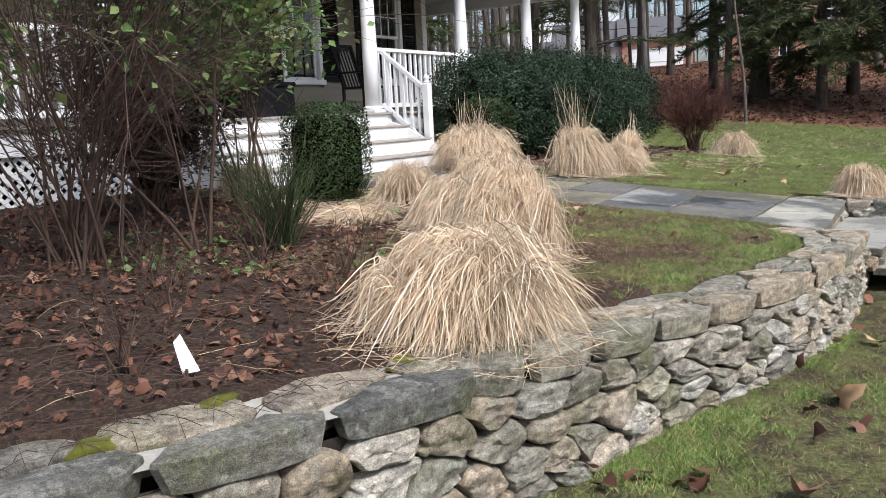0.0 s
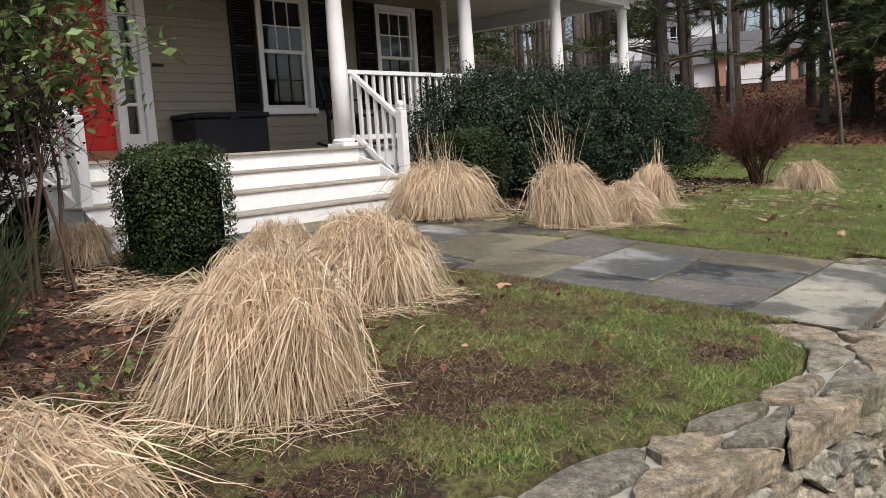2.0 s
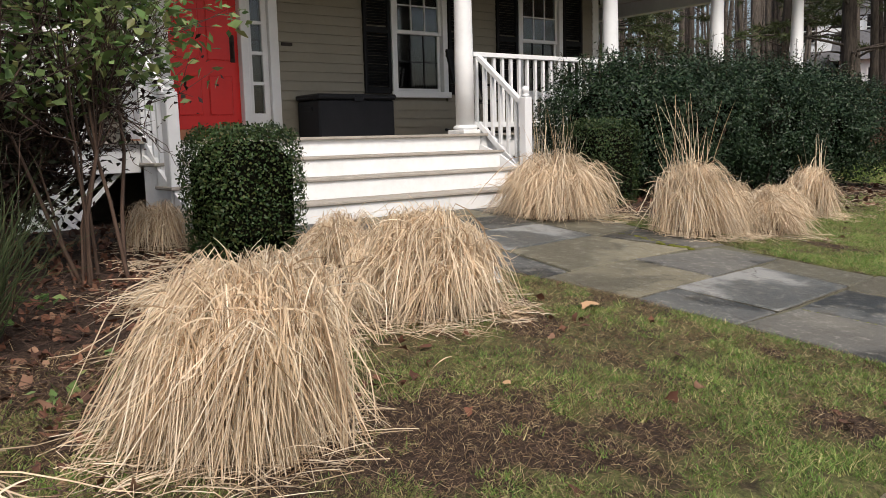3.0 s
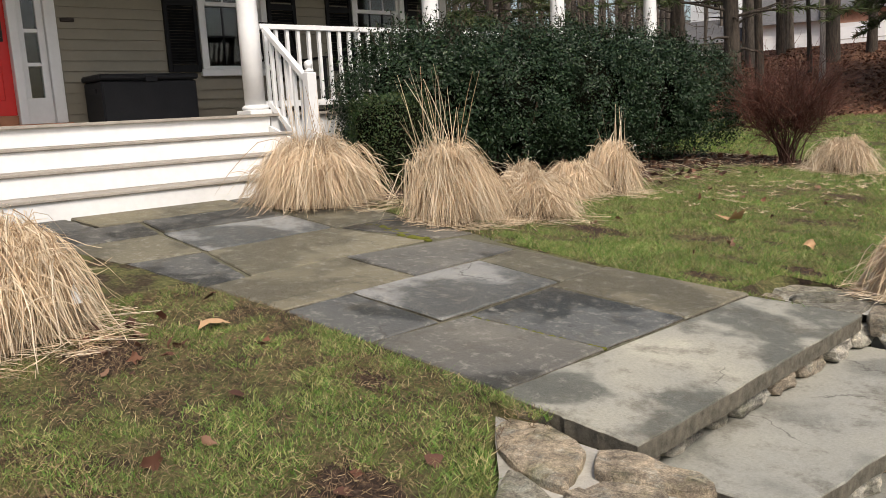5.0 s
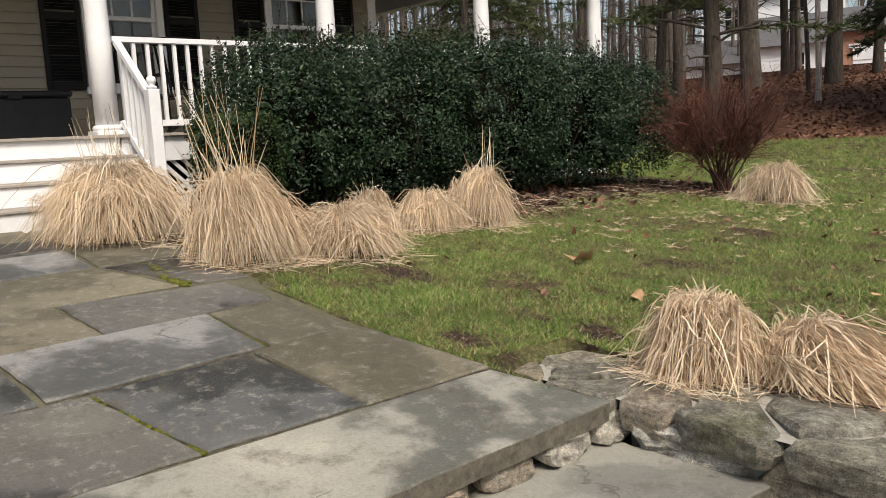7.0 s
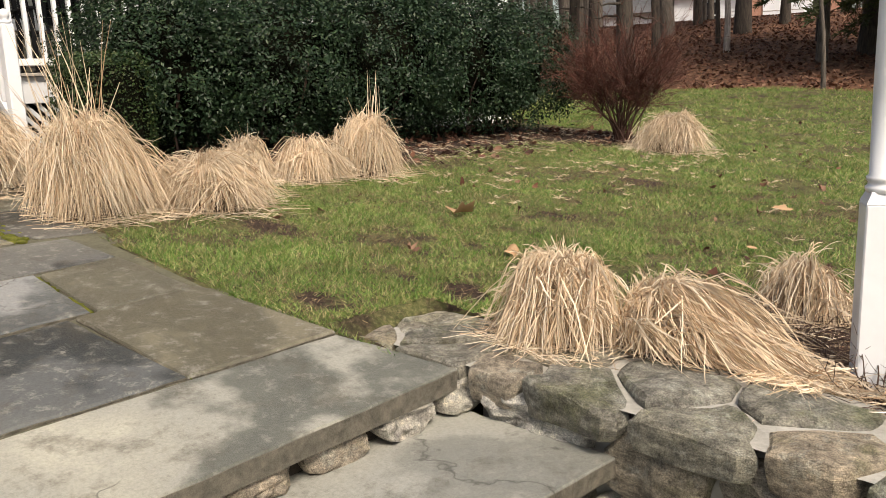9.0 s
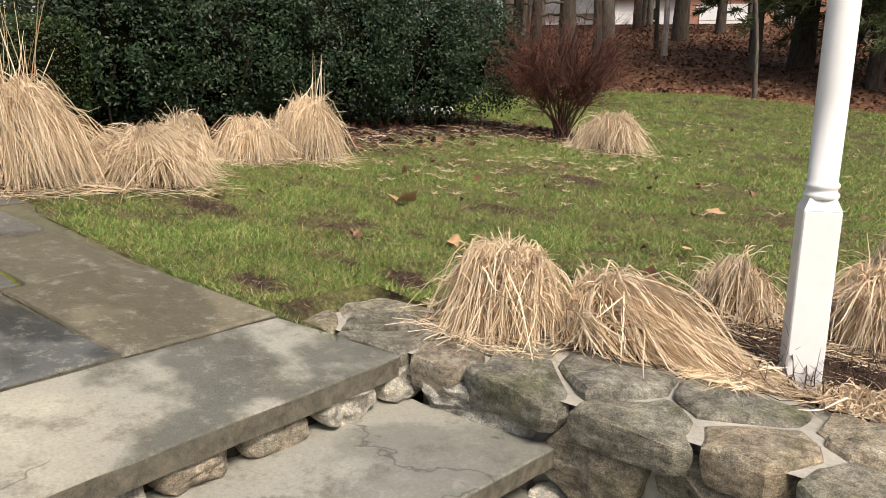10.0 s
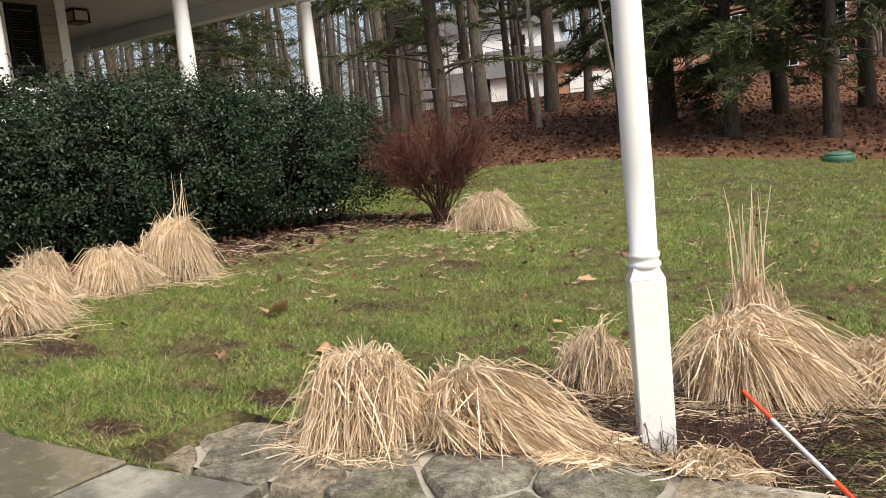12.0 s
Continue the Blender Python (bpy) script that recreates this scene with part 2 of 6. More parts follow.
CAPSTONE = stone_material("capstone", [(0.24, 0.23, 0.19), (0.34, 0.31, 0.25), (0.18, 0.18, 0.165), (0.44, 0.36, 0.27), (0.29, 0.27, 0.22), (0.13, 0.13, 0.125)], moss_at=0.60)
MORTAR = plain("mortar", (0.22, 0.21, 0.18), (0.42, 0.40, 0.35), 0.8, 6, 0.5, dist=0.014)
# earth between stones; also the painted shade behind the porch lattice
JOINT = plain("earth_joint_crawl_shade", (0.012, 0.01, 0.008), (0.05, 0.04, 0.03), 0.95, 12, 0.6, dist=0.02)
SLATE = bluestone_material("slate_flag", [(0.076, 0.078, 0.077), (0.112, 0.108, 0.097), (0.092, 0.097, 0.097), (0.084, 0.081, 0.074), (0.124, 0.119, 0.106)])
OLIVE = bluestone_material("olive_flag", [(0.150, 0.134, 0.092), (0.172, 0.158, 0.112), (0.140, 0.130, 0.094)], 0.55)
PALE_FLAG = bluestone_material("pale_blue_flag", [(0.22, 0.225, 0.222), (0.24, 0.24, 0.23)])
SLAB_EDGE = plain("split_bluestone_edge", (0.08, 0.072, 0.054), (0.32, 0.29, 0.225), 0.9, 26, 1.0, dist=0.03)
TREAD_STONE = bluestone_material("pale_bluestone", [(0.29, 0.285, 0.245), (0.31, 0.30, 0.258)])
DRY_TREAD = bluestone_material("dry_bluestone", [(0.27, 0.268, 0.235), (0.29, 0.285, 0.25)], 0.45, 3.7)
BEDDING = plain("gritty_joint", (0.05, 0.05, 0.03), (0.14, 0.13, 0.085), 0.95, 9, 0.6, dist=0.01)
MOSS = plain("moss", (0.07, 0.085, 0.008), (0.20, 0.20, 0.02), 0.95, 25, 0.9, dist=0.02)
WHITE = plain("white_paint", (0.64, 0.65, 0.66), (0.73, 0.74, 0.75), 0.42, 2.5, 0.08)
STEP_WHITE = plain("worn_white_paint", (0.62, 0.63, 0.63), (0.80, 0.81, 0.82), 0.45, 1.6, 0.12)
DECK = plain("weathered_deck_edge", (0.22, 0.20, 0.17), (0.36, 0.33, 0.29), 0.8, 6, 0.3)
SIDING = plain("taupe_siding", (0.20, 0.18, 0.14), (0.235, 0.215, 0.17), 0.6, 2.0, 0.1)
BLACK = plain("black_shutter_paint", (0.005, 0.005, 0.006), (0.010, 0.010, 0.011), 0.5, 4, 0.1, gloss=0.15)
PLASTIC = plain("black_resin", (0.009, 0.010, 0.013), (0.016, 0.017, 0.020), 0.5, 5, 0.2, gloss=0.2)
RED = plain("red_door_paint", (0.56, 0.012, 0.012), (0.64, 0.018, 0.016), 0.35, 2.0, 0.05)
SILL_WOOD = plain("threshold_wood", (0.30, 0.13, 0.07), (0.42, 0.20, 0.11), 0.6, 10, 0.2)
# room surfaces near-black: the lack of light indoors as colour
ROOM = plain("room_gloom", (0.03, 0.03, 0.03), (0.045, 0.045, 0.042), 0.9, 2)
CEIL = plain("porch_ceiling_paint", (0.46, 0.46, 0.43), (0.54, 0.54, 0.51), 0.6, 1.5, 0.05)
SHINGLE = plain("roof_shingles", (0.06, 0.06, 0.065), (0.12, 0.12, 0.125), 0.9, 6, 0.5)
FAR_SIDING = plain("white_clapboard", (0.66, 0.69, 0.72), (0.78, 0.80, 0.82), 0.6, 1.0)
BRICK = plain("old_brick", (0.30, 0.15, 0.10), (0.45, 0.26, 0.19), 0.85, 8, 0.3)
BARK = bark_material("pine_bark", (0.020, 0.016, 0.012), (0.084, 0.067, 0.053))
GREY_BARK = bark_material("grey_bark", (0.040, 0.034, 0.028), (0.145, 0.122, 0.10))
PALE_BARK = bark_material("pale_bark", (0.16, 0.14, 0.125), (0.46, 0.42, 0.38))
IRON = plain("dark_bronze", (0.015, 0.012, 0.010), (0.04, 0.03, 0.025), 0.45, 10, 0.2, metal=0.6)
ORANGE = plain("orange_enamel", (0.72, 0.06, 0.02), (0.80, 0.085, 0.03), 0.35, 6)
COVER_GREEN = plain("green_resin", (0.03, 0.10, 0.065), (0.05, 0.14, 0.09), 0.5, 4)
PAPER = plain("white_paper", (0.66, 0.70, 0.74), (0.80, 0.82, 0.84), 0.7, 6)
BLUE = plain("blue_plastic", (0.10, 0.28, 0.62), (0.16, 0.36, 0.70), 0.4, 10)
GLASS = glass_material()
LAMP_GLASS = plain("frosted_pane", (0.45, 0.42, 0.34), (0.55, 0.52, 0.44), 0.3, 8)


# ---- mesh helpers ----
def under(ob, parent):
    if parent is not None:
        ob.parent = parent
        if parent.type == "EMPTY":
            ob.matrix_parent_inverse = Matrix.Translation(-parent.location)
    return ob


def thing(name, at, label, category, group="", kind=""):
    e = new(name)
    e.empty_display_size = 0.1
    e.location = at
    return tagged(e, label, category, group, kind)


def mesh_of(name, v, f, mat, smooth=False):
    me = bpy.data.meshes.new(name)
    if isinstance(v, np.ndarray):
        f = np.asarray(f)
        k = f.shape[1]
        me.vertices.add(len(v))
        me.vertices.foreach_set("co", v.astype(np.float32).ravel())
        me.loops.add(f.size)
        me.loops.foreach_set("vertex_index", f.astype(np.int32).ravel())
        me.polygons.add(len(f))
        me.polygons.foreach_set("loop_start", np.arange(0, f.size, k, dtype=np.int32))
        me.update(calc_edges=True)
    else:
        me.from_pydata(v, [], f)
    if smooth:
        me.polygons.foreach_set("use_smooth", [True] * len(me.polygons))
        if name in ("stone", "capstone"):
            me.set_sharp_from_angle(angle=radians(24))
    me.materials.append(mat)
    return me


def solid(name, v, f, mat, parent=None, label="", smooth=False, kind=""):
    ob = under(new(name, mesh_of(name, v, f, mat, smooth)), parent)
    return tagged(ob, label, kind=kind)


def strands(name, v, f, mat, parent, label=""):
    """A mass of blades, twigs or leaves too fine to tell apart."""
    return solid(name, v, f, mat, parent, label, kind="stuff")


def part(name, bm, mat, parent=None, label="", smooth=False):
    me = bpy.data.meshes.new(name)
    bm.to_mesh(me)
    bm.free()
    if smooth:
        me.polygons.foreach_set("use_smooth", [True] * len(me.polygons))
    me.materials.append(mat)
    return tagged(under(new(name, me), parent), label)


def box_bm(lo, hi, bev=0.004):
    bm = bmesh.new()
    bmesh.ops.create_cube(bm, size=1)
    for v in bm.verts:
        for i in range(3):
            v.co[i] = (lo[i] + hi[i]) / 2 + v.co[i] * (hi[i] - lo[i])
    if bev:
        bmesh.ops.bevel(bm, geom=bm.edges[:], offset=bev, segments=1, affect="EDGES")
    return bm


def slab(name, lo, hi, mat, parent=None, bev=0.004, label=""):
    return part(name, box_bm(lo, hi, bev), mat, parent, label)


def lathe(name, profile, at, mat, parent=None, n=20, label=""):
    v, f = [], []
    for r, z in profile:
        v += [(at[0] + r * math.cos(2 * math.pi * i / n), at[1] + r * math.sin(2 * math.pi * i / n), at[2] + z) for i in range(n)]
    for k in range(len(profile) - 1):
        f += [(k * n + i, k * n + (i + 1) % n, (k + 1) * n + (i + 1) % n, (k + 1) * n + i) for i in range(n)]
    f += [tuple(range(n))[::-1], tuple(range((len(profile) - 1) * n, len(profile) * n))]
    return solid(name, v, f, mat, parent, label, True)


def beam(name, a, b, w, h, mat, parent=None, label=""):
    """A squared bar from a to b."""
    a, b = Vector(a), Vector(b)
    d = b - a
    bm = box_bm((-w / 2, -h / 2, 0), (w / 2, h / 2, d.length), 0.003)
    side = Vector((0, 0, 1)).cross(d)
    side = side.normalized() if side.length > 1e-4 else Vector((1, 0, 0))
    up = d.normalized().cross(side)
    m = Matrix((side, up, d.normalized())).transposed().to_4x4()
    bm.transform(Matrix.Translation(a) @ m)
    return part(name, bm, mat, parent, label)


def tubes(paths, radii, sides=4):
    """Round bars along equally long paths: paths (n, k, 3), radii (n, k)."""
    paths, radii = np.asarray(paths, float), np.asarray(radii, float)
    n, k = radii.shape
    d = np.gradient(paths, axis=1)
    d /= np.linalg.norm(d, axis=2, keepdims=True) + 1e-9
    ref = np.where(np.abs(d[..., 2:3]) > 0.9, np.array([1.0, 0, 0]), np.array([0, 0, 1.0]))
    s = np.cross(d, ref)
    s /= np.linalg.norm(s, axis=2, keepdims=True) + 1e-9
    u = np.cross(s, d)
    a = np.arange(sides) * 2 * np.pi / sides
    ring = s[:, :, None] * np.cos(a)[:, None] + u[:, :, None] * np.sin(a)[:, None]
    v = (paths[:, :, None] + ring * radii[:, :, None, None]).reshape(-1, 3)
    i, j, q = np.meshgrid(np.arange(n), np.arange(k - 1), np.arange(sides), indexing="ij")
    base = (i * k + j) * sides
    f = np.stack([base + q, base + (q + 1) % sides, base + sides + (q + 1) % sides, base + sides + q], -1).reshape(-1, 4)
    return v, f


def ribbons(paths, widths, twist):
    """Flat blades along paths (n, k, 3); twist turns each about its own way."""
    n, k, _ = paths.shape
    d = np.gradient(paths, axis=1)
    d /= np.linalg.norm(d, axis=2, keepdims=True) + 1e-9
    ref = np.stack([np.cos(twist), np.sin(twist), 0.3 + 0 * twist], -1)[:, None]
    s = np.cross(d, ref)
    s /= np.linalg.norm(s, axis=2, keepdims=True) + 1e-9
    s *= widths[:, :, None] / 2
    v = np.stack([paths - s, paths + s], 2).reshape(-1, 3)
    i, j = np.meshgrid(np.arange(n), np.arange(k - 1), indexing="ij")
    b = (i * k + j) * 2
    return v, np.stack([b, b + 1, b + 3, b + 2], -1).reshape(-1, 4)


def leaf_mesh(centres, outward, size, rng, spread=0.9, narrow=0.5):
    """Small folded leaves round the given centres, facing more or less outward."""
    n = len(centres)
    nor = outward + rng.normal(0, spread, (n, 3))
    nor /= np.linalg.norm(nor, axis=1, keepdims=True)
    t = np.cross(nor, rng.normal(0, 1, (n, 3)))
    t /= np.linalg.norm(t, axis=1, keepdims=True)
    b = np.cross(nor, t)
    s = (size * rng.uniform(0.6, 1.25, n))[:, None]
    p = [centres - t * s / 2, centres + b * s * narrow / 2 + nor * s * 0.1, centres + t * s / 2, centres - b * s * narrow / 2 + nor * s * 0.1]
    v = np.stack(p, 1).reshape(-1, 3)
    k = np.arange(n)[:, None] * 4
    return v, np.concatenate([k + [0, 1, 2], k + [0, 2, 3]])


def joined(*pieces):
    v, f, at = [], [], 0
    for a, b in pieces:
        v.append(a)
        f.append(np.asarray(b) + at)
        at += len(a)
    return np.concatenate(v), np.concatenate(f)


def lumpy_bm(centre, radii, seed, level=3, rough=0.12):
    bm = bmesh.new()
    bmesh.ops.create_icosphere(bm, subdivisions=level, radius=1)
    for v in bm.verts:
        k = 1 + rough * 2 * noise.noise(v.co * 2.1 + Vector((seed, 0, seed)))
        v.co = Vector([centre[i] + v.co[i] * radii[i] * k for i in range(3)])
    return bm


# ---- ground ----
WALL_Y = (-6.0, -2.0, 0.6, 2.3, 3.0, 3.83, 4.69, 5.3, 6.0, 6.7, 7.75)
WALL_X = (-6.2, -4.6, -3.35, -2.62, -2.36, -2.1, -1.9, -1.70, -1.53, -1.41, -1.40)
DEPTH_Y = (0.0, 3.0, 4.4, 5.4, 6.2, 6.9, 7.3, 7.5, 7.75)
DEPTH = (0.50, 0.44, 0.42, 0.38, 0.36, 0.32, 0.38, 0.62, 0.86)
LOW = -0.22


def wall_front(y):
    """x of the retaining wall's outer top edge."""
    return np.interp(y, WALL_Y, WALL_X)


def wall_top(y):
    return np.interp(y, (0, 2.3, 3.8, 5.0, 7.75), (0.40, 0.37, 0.35, 0.29, 0.30))


def path_z(x):
    return 0.305 + 0.09 * (-1.77 - x)


def upper_z(x, y):
    x, y = np.asarray(x, float), np.asarray(y, float)
    z = 0.297 + 0.090 * (-1.77 - np.clip(x, -5.6, -1.2)) - 0.02 * np.clip(y - 9.5, 0, 8) + 0.06 * np.clip(-5.6 - x, 0, 1.5)
    z -= 0.05 * np.clip((5.0 - y) / 2, 0, 1) * np.clip((x + 4) / 2, 0, 1)
    d = np.hypot(0.6 * x, np.clip(y - 8, 0, None))
    return z + np.interp(d, (0, 9.5, 14, 18, 35, 60, 100, 400), (0, 0, 0.05, 0.26, 2.6, 4.0, 5.3, 8.0))


def is_upper(x, y):
    return np.where(y < 7.75, x < wall_front(y) - 0.22, np.where(y < 9.95, x < -2.02, True))


def ground_z(x, y):
    return np.where(is_upper(x, y), upper_z(x, y), LOW)


def path_edges(x):
    """y of the two ragged sides of the flagged path."""
    near_side = np.interp(x, (-6.5, -6.0, -5.5, -4.9, -4.2, -3.6, -3.0, -2.28), (6.8, 7.2, 7.38, 7.54, 7.66, 7.76, 7.79, 7.82))
    far_side = np.interp(x, (-6.5, -5.0, -4.2, -3.7, -3.1, -2.3), (10.0, 9.66, 9.60, 9.52, 9.56, 9.66))
    return near_side, far_side


def on_flags(x, y):
    a, b = path_edges(x)
    return (x > -6.6) & (x < -1.25) & (y > a - 0.01) & (y < b + 0.01)


def soft(v, a, b):
    t = np.clip((v - a) / (b - a), 0, 1)
    return t * t * (3 - 2 * t)


def near(x, y, cx, cy, rx, ry):
    return np.clip(1.4 - np.hypot((x - cx) / rx, (y - cy) / ry), 0, 1)


def bed_mask(x, y):
    """1 in the mulched beds, 0 on turf."""
    m = np.maximum(near(x, y, -3.9, 2.0, 1.6, 3.4), near(x, y, -5.6, 4.6, 2.3, 2.6))
    m = np.maximum(m, near(x, y, -6.25, 13.0, 1.15, 3.6))
    m = np.maximum(m, near(x, y, -5.7, 15.9, 1.3, 0.8))
    m = np.maximum(m, near(x, y, -0.85, 10.75, 1.0, 0.55))
    m = np.maximum(m, near(x, y, -2.9, 5.6, 0.55, 0.75) * 0.72)
    m = np.maximum(m, near(x, y, -2.35, 4.9, 0.3, 0.5) * 0.8)
    for px, py, rx, ry, k in ((-3.77, 10.40, 0.40, 0.18, 0.62), (-3.26, 10.72, 0.28, 0.15, 0.55), (-3.05, 11.98, 0.28, 0.15, 0.55), (-2.70, 10.34, 0.20, 0.13, 0.55),
                              (-2.66, 9.84, 0.26, 0.12, 0.58), (-2.34, 10.40, 0.18, 0.18, 0.75), (-3.42, 13.6, 0.4, 0.2, 0.6), (-2.70, 7.56, 0.26, 0.12, 0.6)):
        m = np.maximum(m, near(x, y, px, py, rx, ry) * k)
    m = np.maximum(m, near(x, y, -0.55, 4.0, 0.6, 1.4) * 0.62)
    m = np.maximum(m, near(x, y, -2.5, 6.3, 0.35, 0.5) * 0.55)
    m = np.maximum(m, near(x, y, -2.75, 6.0, 0.6, 0.45) * 0.62)
    m = np.maximum(m, near(x, y, -3.6, 6.95, 0.35, 0.3) * 0.58)
    m = np.maximum(m, near(x, y, -2.1, 7.05, 0.22, 0.16) * 0.6)
    m = np.maximum(m, near(x, y, -5.2, 13.3, 0.45, 1.7) * 0.5)
    m = np.maximum(m, soft(-x, 7.0, 7.6) * soft(-y, -17.6, -16.9))
    return m


def wood_mask(x, y):
    d = np.hypot(0.6 * x, np.clip(y - 8, 0, None))
    return soft(d, 16.3, 18.2)


def make_ground():
    def axis(parts):
        out = [np.arange(a, b, s) for a, b, s in parts]
        return np.concatenate(out)
    xs = axis([(-400, -60, 40), (-60, -20, 4), (-20, -9, 1.0), (-9, 2.4, 0.1), (2.4, 20, 2.2), (20, 420, 50)])
    ys = axis([(-300, -20, 40), (-20, -1, 1.0), (-1, 14, 0.1), (14, 30, 0.5), (30, 70, 2.5), (70, 480, 40)])
    x, y = np.meshgrid(xs, ys)
    z = ground_z(x, y)
    rough = np.array([noise.noise(Vector((a * 1.3, b * 1.3, 0))) + 0.5 * noise.noise(Vector((a * 5, b * 5, 3))) for a, b in zip(x.ravel(), y.ravel())]).reshape(x.shape)
    on_path = (x > -6.7) & (x < -1.6) & (y > 6.7) & (y < 10.2)
    z = z + rough * np.where(on_path, 0.004, 0.016)
    side_a, side_b = path_edges(x)
    z = np.where((x > -6.4) & (x < -1.65) & (y > side_a + 0.1) & (y < side_b + 0.03), np.minimum(z, path_z(x) - 0.06), z)
    in_wall = (y < 7.8) & (x > wall_front(y) - np.interp(y, DEPTH_Y, DEPTH)) & is_upper(x, y)
    z = np.where(in_wall, np.minimum(z, wall_top(y) - 0.07), z)
    z = np.where((y > 9.72) & (y < 10.22) & (x > -2.36), np.minimum(z, 0.235), z)
    n, k = x.shape
    i, j = np.meshgrid(np.arange(n - 1), np.arange(k - 1), indexing="ij")
    b = i * k + j
    f = np.stack([b, b + 1, b + k + 1, b + k], -1).reshape(-1, 4)
    me = mesh_of("ground", np.stack([x, y, z], -1).reshape(-1, 3), f, TURF, True)
    zones = me.color_attributes.new("zones", "FLOAT_COLOR", "POINT")
    c = np.zeros((n * k, 4), np.float32)
    c[:, 0], c[:, 1], c[:, 3] = bed_mask(x, y).ravel(), wood_mask(x, y).ravel(), 1
    zones.data.foreach_set("color", c.ravel())
    tagged(new("ground", me), "patchy winter lawn with dark mulch beds rising to leaf-covered woods", "ground", kind="structure")


make_ground()


# ---- rubble masonry ----
def cells(points, lo, hi):
    """The cells of points within a rectangle, as polygons."""
    out = []
    for a in points:
        poly = [(lo[0], lo[1]), (hi[0], lo[1]), (hi[0], hi[1]), (lo[0], hi[1])]
        for b in points:
            dx, dy = b[0] - a[0], b[1] - a[1]
            if (dx == 0 and dy == 0) or dx * dx + dy * dy > 1.4:
                continue
            lim = (b[0] ** 2 - a[0] ** 2 + b[1] ** 2 - a[1] ** 2) / 2
            res = []
            for i, p in enumerate(poly):
                q = poly[i - 1]
                vp, vq = p[0] * dx + p[1] * dy - lim, q[0] * dx + q[1] * dy - lim
                if (vp < 0) != (vq < 0):
                    t = vq / (vq - vp)
                    res.append((q[0] + (p[0] - q[0]) * t, q[1] + (p[1] - q[1]) * t))
                if vp < 0:
                    res.append(p)
            poly = res
            if len(poly) < 3:
                break
        out.append(poly)
    return out


def stone_shape(poly, gap, depth, bulge, rng, round_off=1, lean=0.12):
    """A stone that fills a polygon: rings of (u, v, h), chipped by noise."""
    c = np.mean(poly, axis=0)
    p = np.array(poly)
    size = np.sqrt(np.ptp(p[:, 0]) * np.ptp(p[:, 1]))
    p = c + (p - c) * max(0.5, 1 - 2 * gap / size)
    for _ in range(round_off):
        q = np.roll(p, -1, axis=0)
        p = np.stack([p * 0.88 + q * 0.12, p * 0.5 + q * 0.5, p * 0.12 + q * 0.88], 1).reshape(-1, 2) if round_off == 1 else np.stack([p * 0.75 + q * 0.25, p * 0.25 + q * 0.75], 1).reshape(-1, 2)
    while len(p) > 24:
        p = p[::2]
    k = len(p)
    p = p + rng.normal(0, 0.020 * size, p.shape)
    tilt, shift = rng.normal(0, lean, 2), Vector(rng.uniform(0, 50, 3))
    rings = []
    for s, h in ((0.9, -depth), (1.0, -0.3 * bulge), (0.985, 0.45 * bulge), (0.91, 0.86 * bulge), (0.66, 0.98 * bulge), (0.34, 1.0 * bulge)):
        ring = c + (p - c) * s
        chip = np.array([noise.noise(Vector((a[0], a[1], 0)) * (2.6 / size) + shift) + 0.7 * noise.noise(Vector((a[0], a[1], 0)) * (8 / size) + shift) for a in ring])
        hh = h + ((ring - c) @ tilt + chip * bulge * 0.7) * (h > -depth)
        rings.append(np.column_stack([ring, hh]))
    v = np.concatenate(rings + [np.array([[c[0], c[1], rings[-1][:, 2].mean()]])])
    m = len(rings) - 1
    f = [(r * k + i, r * k + (i + 1) % k, (r + 1) * k + (i + 1) % k, (r + 1) * k + i) for r in range(m) for i in range(k)]
    f += [(m * k + i, m * k + (i + 1) % k, (m + 1) * k) for i in range(k)]
    return v, f


def spread_points(lo, hi, du, dv, rng, jitter=0.36):
    pts, v, row = [], lo[1] + dv / 2, 0
    while v < hi[1]:
        u = lo[0] + du * (0.2 + 0.5 * (row % 2)) * rng.uniform(0.6, 1.4)
        while u < hi[0]:
            pts.append((u + rng.uniform(-jitter, jitter) * du, v + rng.uniform(-jitter, jitter) * dv))
            u += du * rng.uniform(0.6, 1.5)
        v, row = v + dv, row + 1
    return pts


def rubble(parent, mat, lo, hi, du, dv, place, seed, gap=0.012, depth=0.1, bulge=0.045, name="stone"):
    """Stones over the rectangle lo-hi of (u, v), set by place(u, v, h)."""
    rng = np.random.default_rng(seed)
    for poly in cells(spread_points(lo, hi, du, dv, rng), lo, hi):
        if len(poly) < 3:
            continue
        v, f = stone_shape(poly, gap, depth, bulge * rng.uniform(0.7, 1.3), rng, 1 if name == "capstone" else 2, lean=0.03 if name == "capstone" else 0.06)
        solid(name, [place(*p) for p in v], f, mat, parent, smooth=True)


def wall_point(y, inward, z):
    """A point of the curving wall: inward metres behind its outer face."""
    x = float(wall_front(y))
    s = float(wall_front(y + 0.2) - wall_front(y - 0.2)) / 0.4
    k = 1 / math.hypot(1, s)
    return (x - inward * k, y + inward * s * k, z)


def strip(name, f, us, vs, mat, parent=None, smooth=True):
    v = [f(u, w) for u in us for w in vs]
    n = len(vs)
    q = [(i * n + j, (i + 1) * n + j, (i + 1) * n + j + 1, i * n + j + 1) for i in range(len(us) - 1) for j in range(n - 1)]
    return solid(name, v, q, mat, parent, "", smooth)


def wall_depth(y):
    return float(np.interp(y, DEPTH_Y, DEPTH))


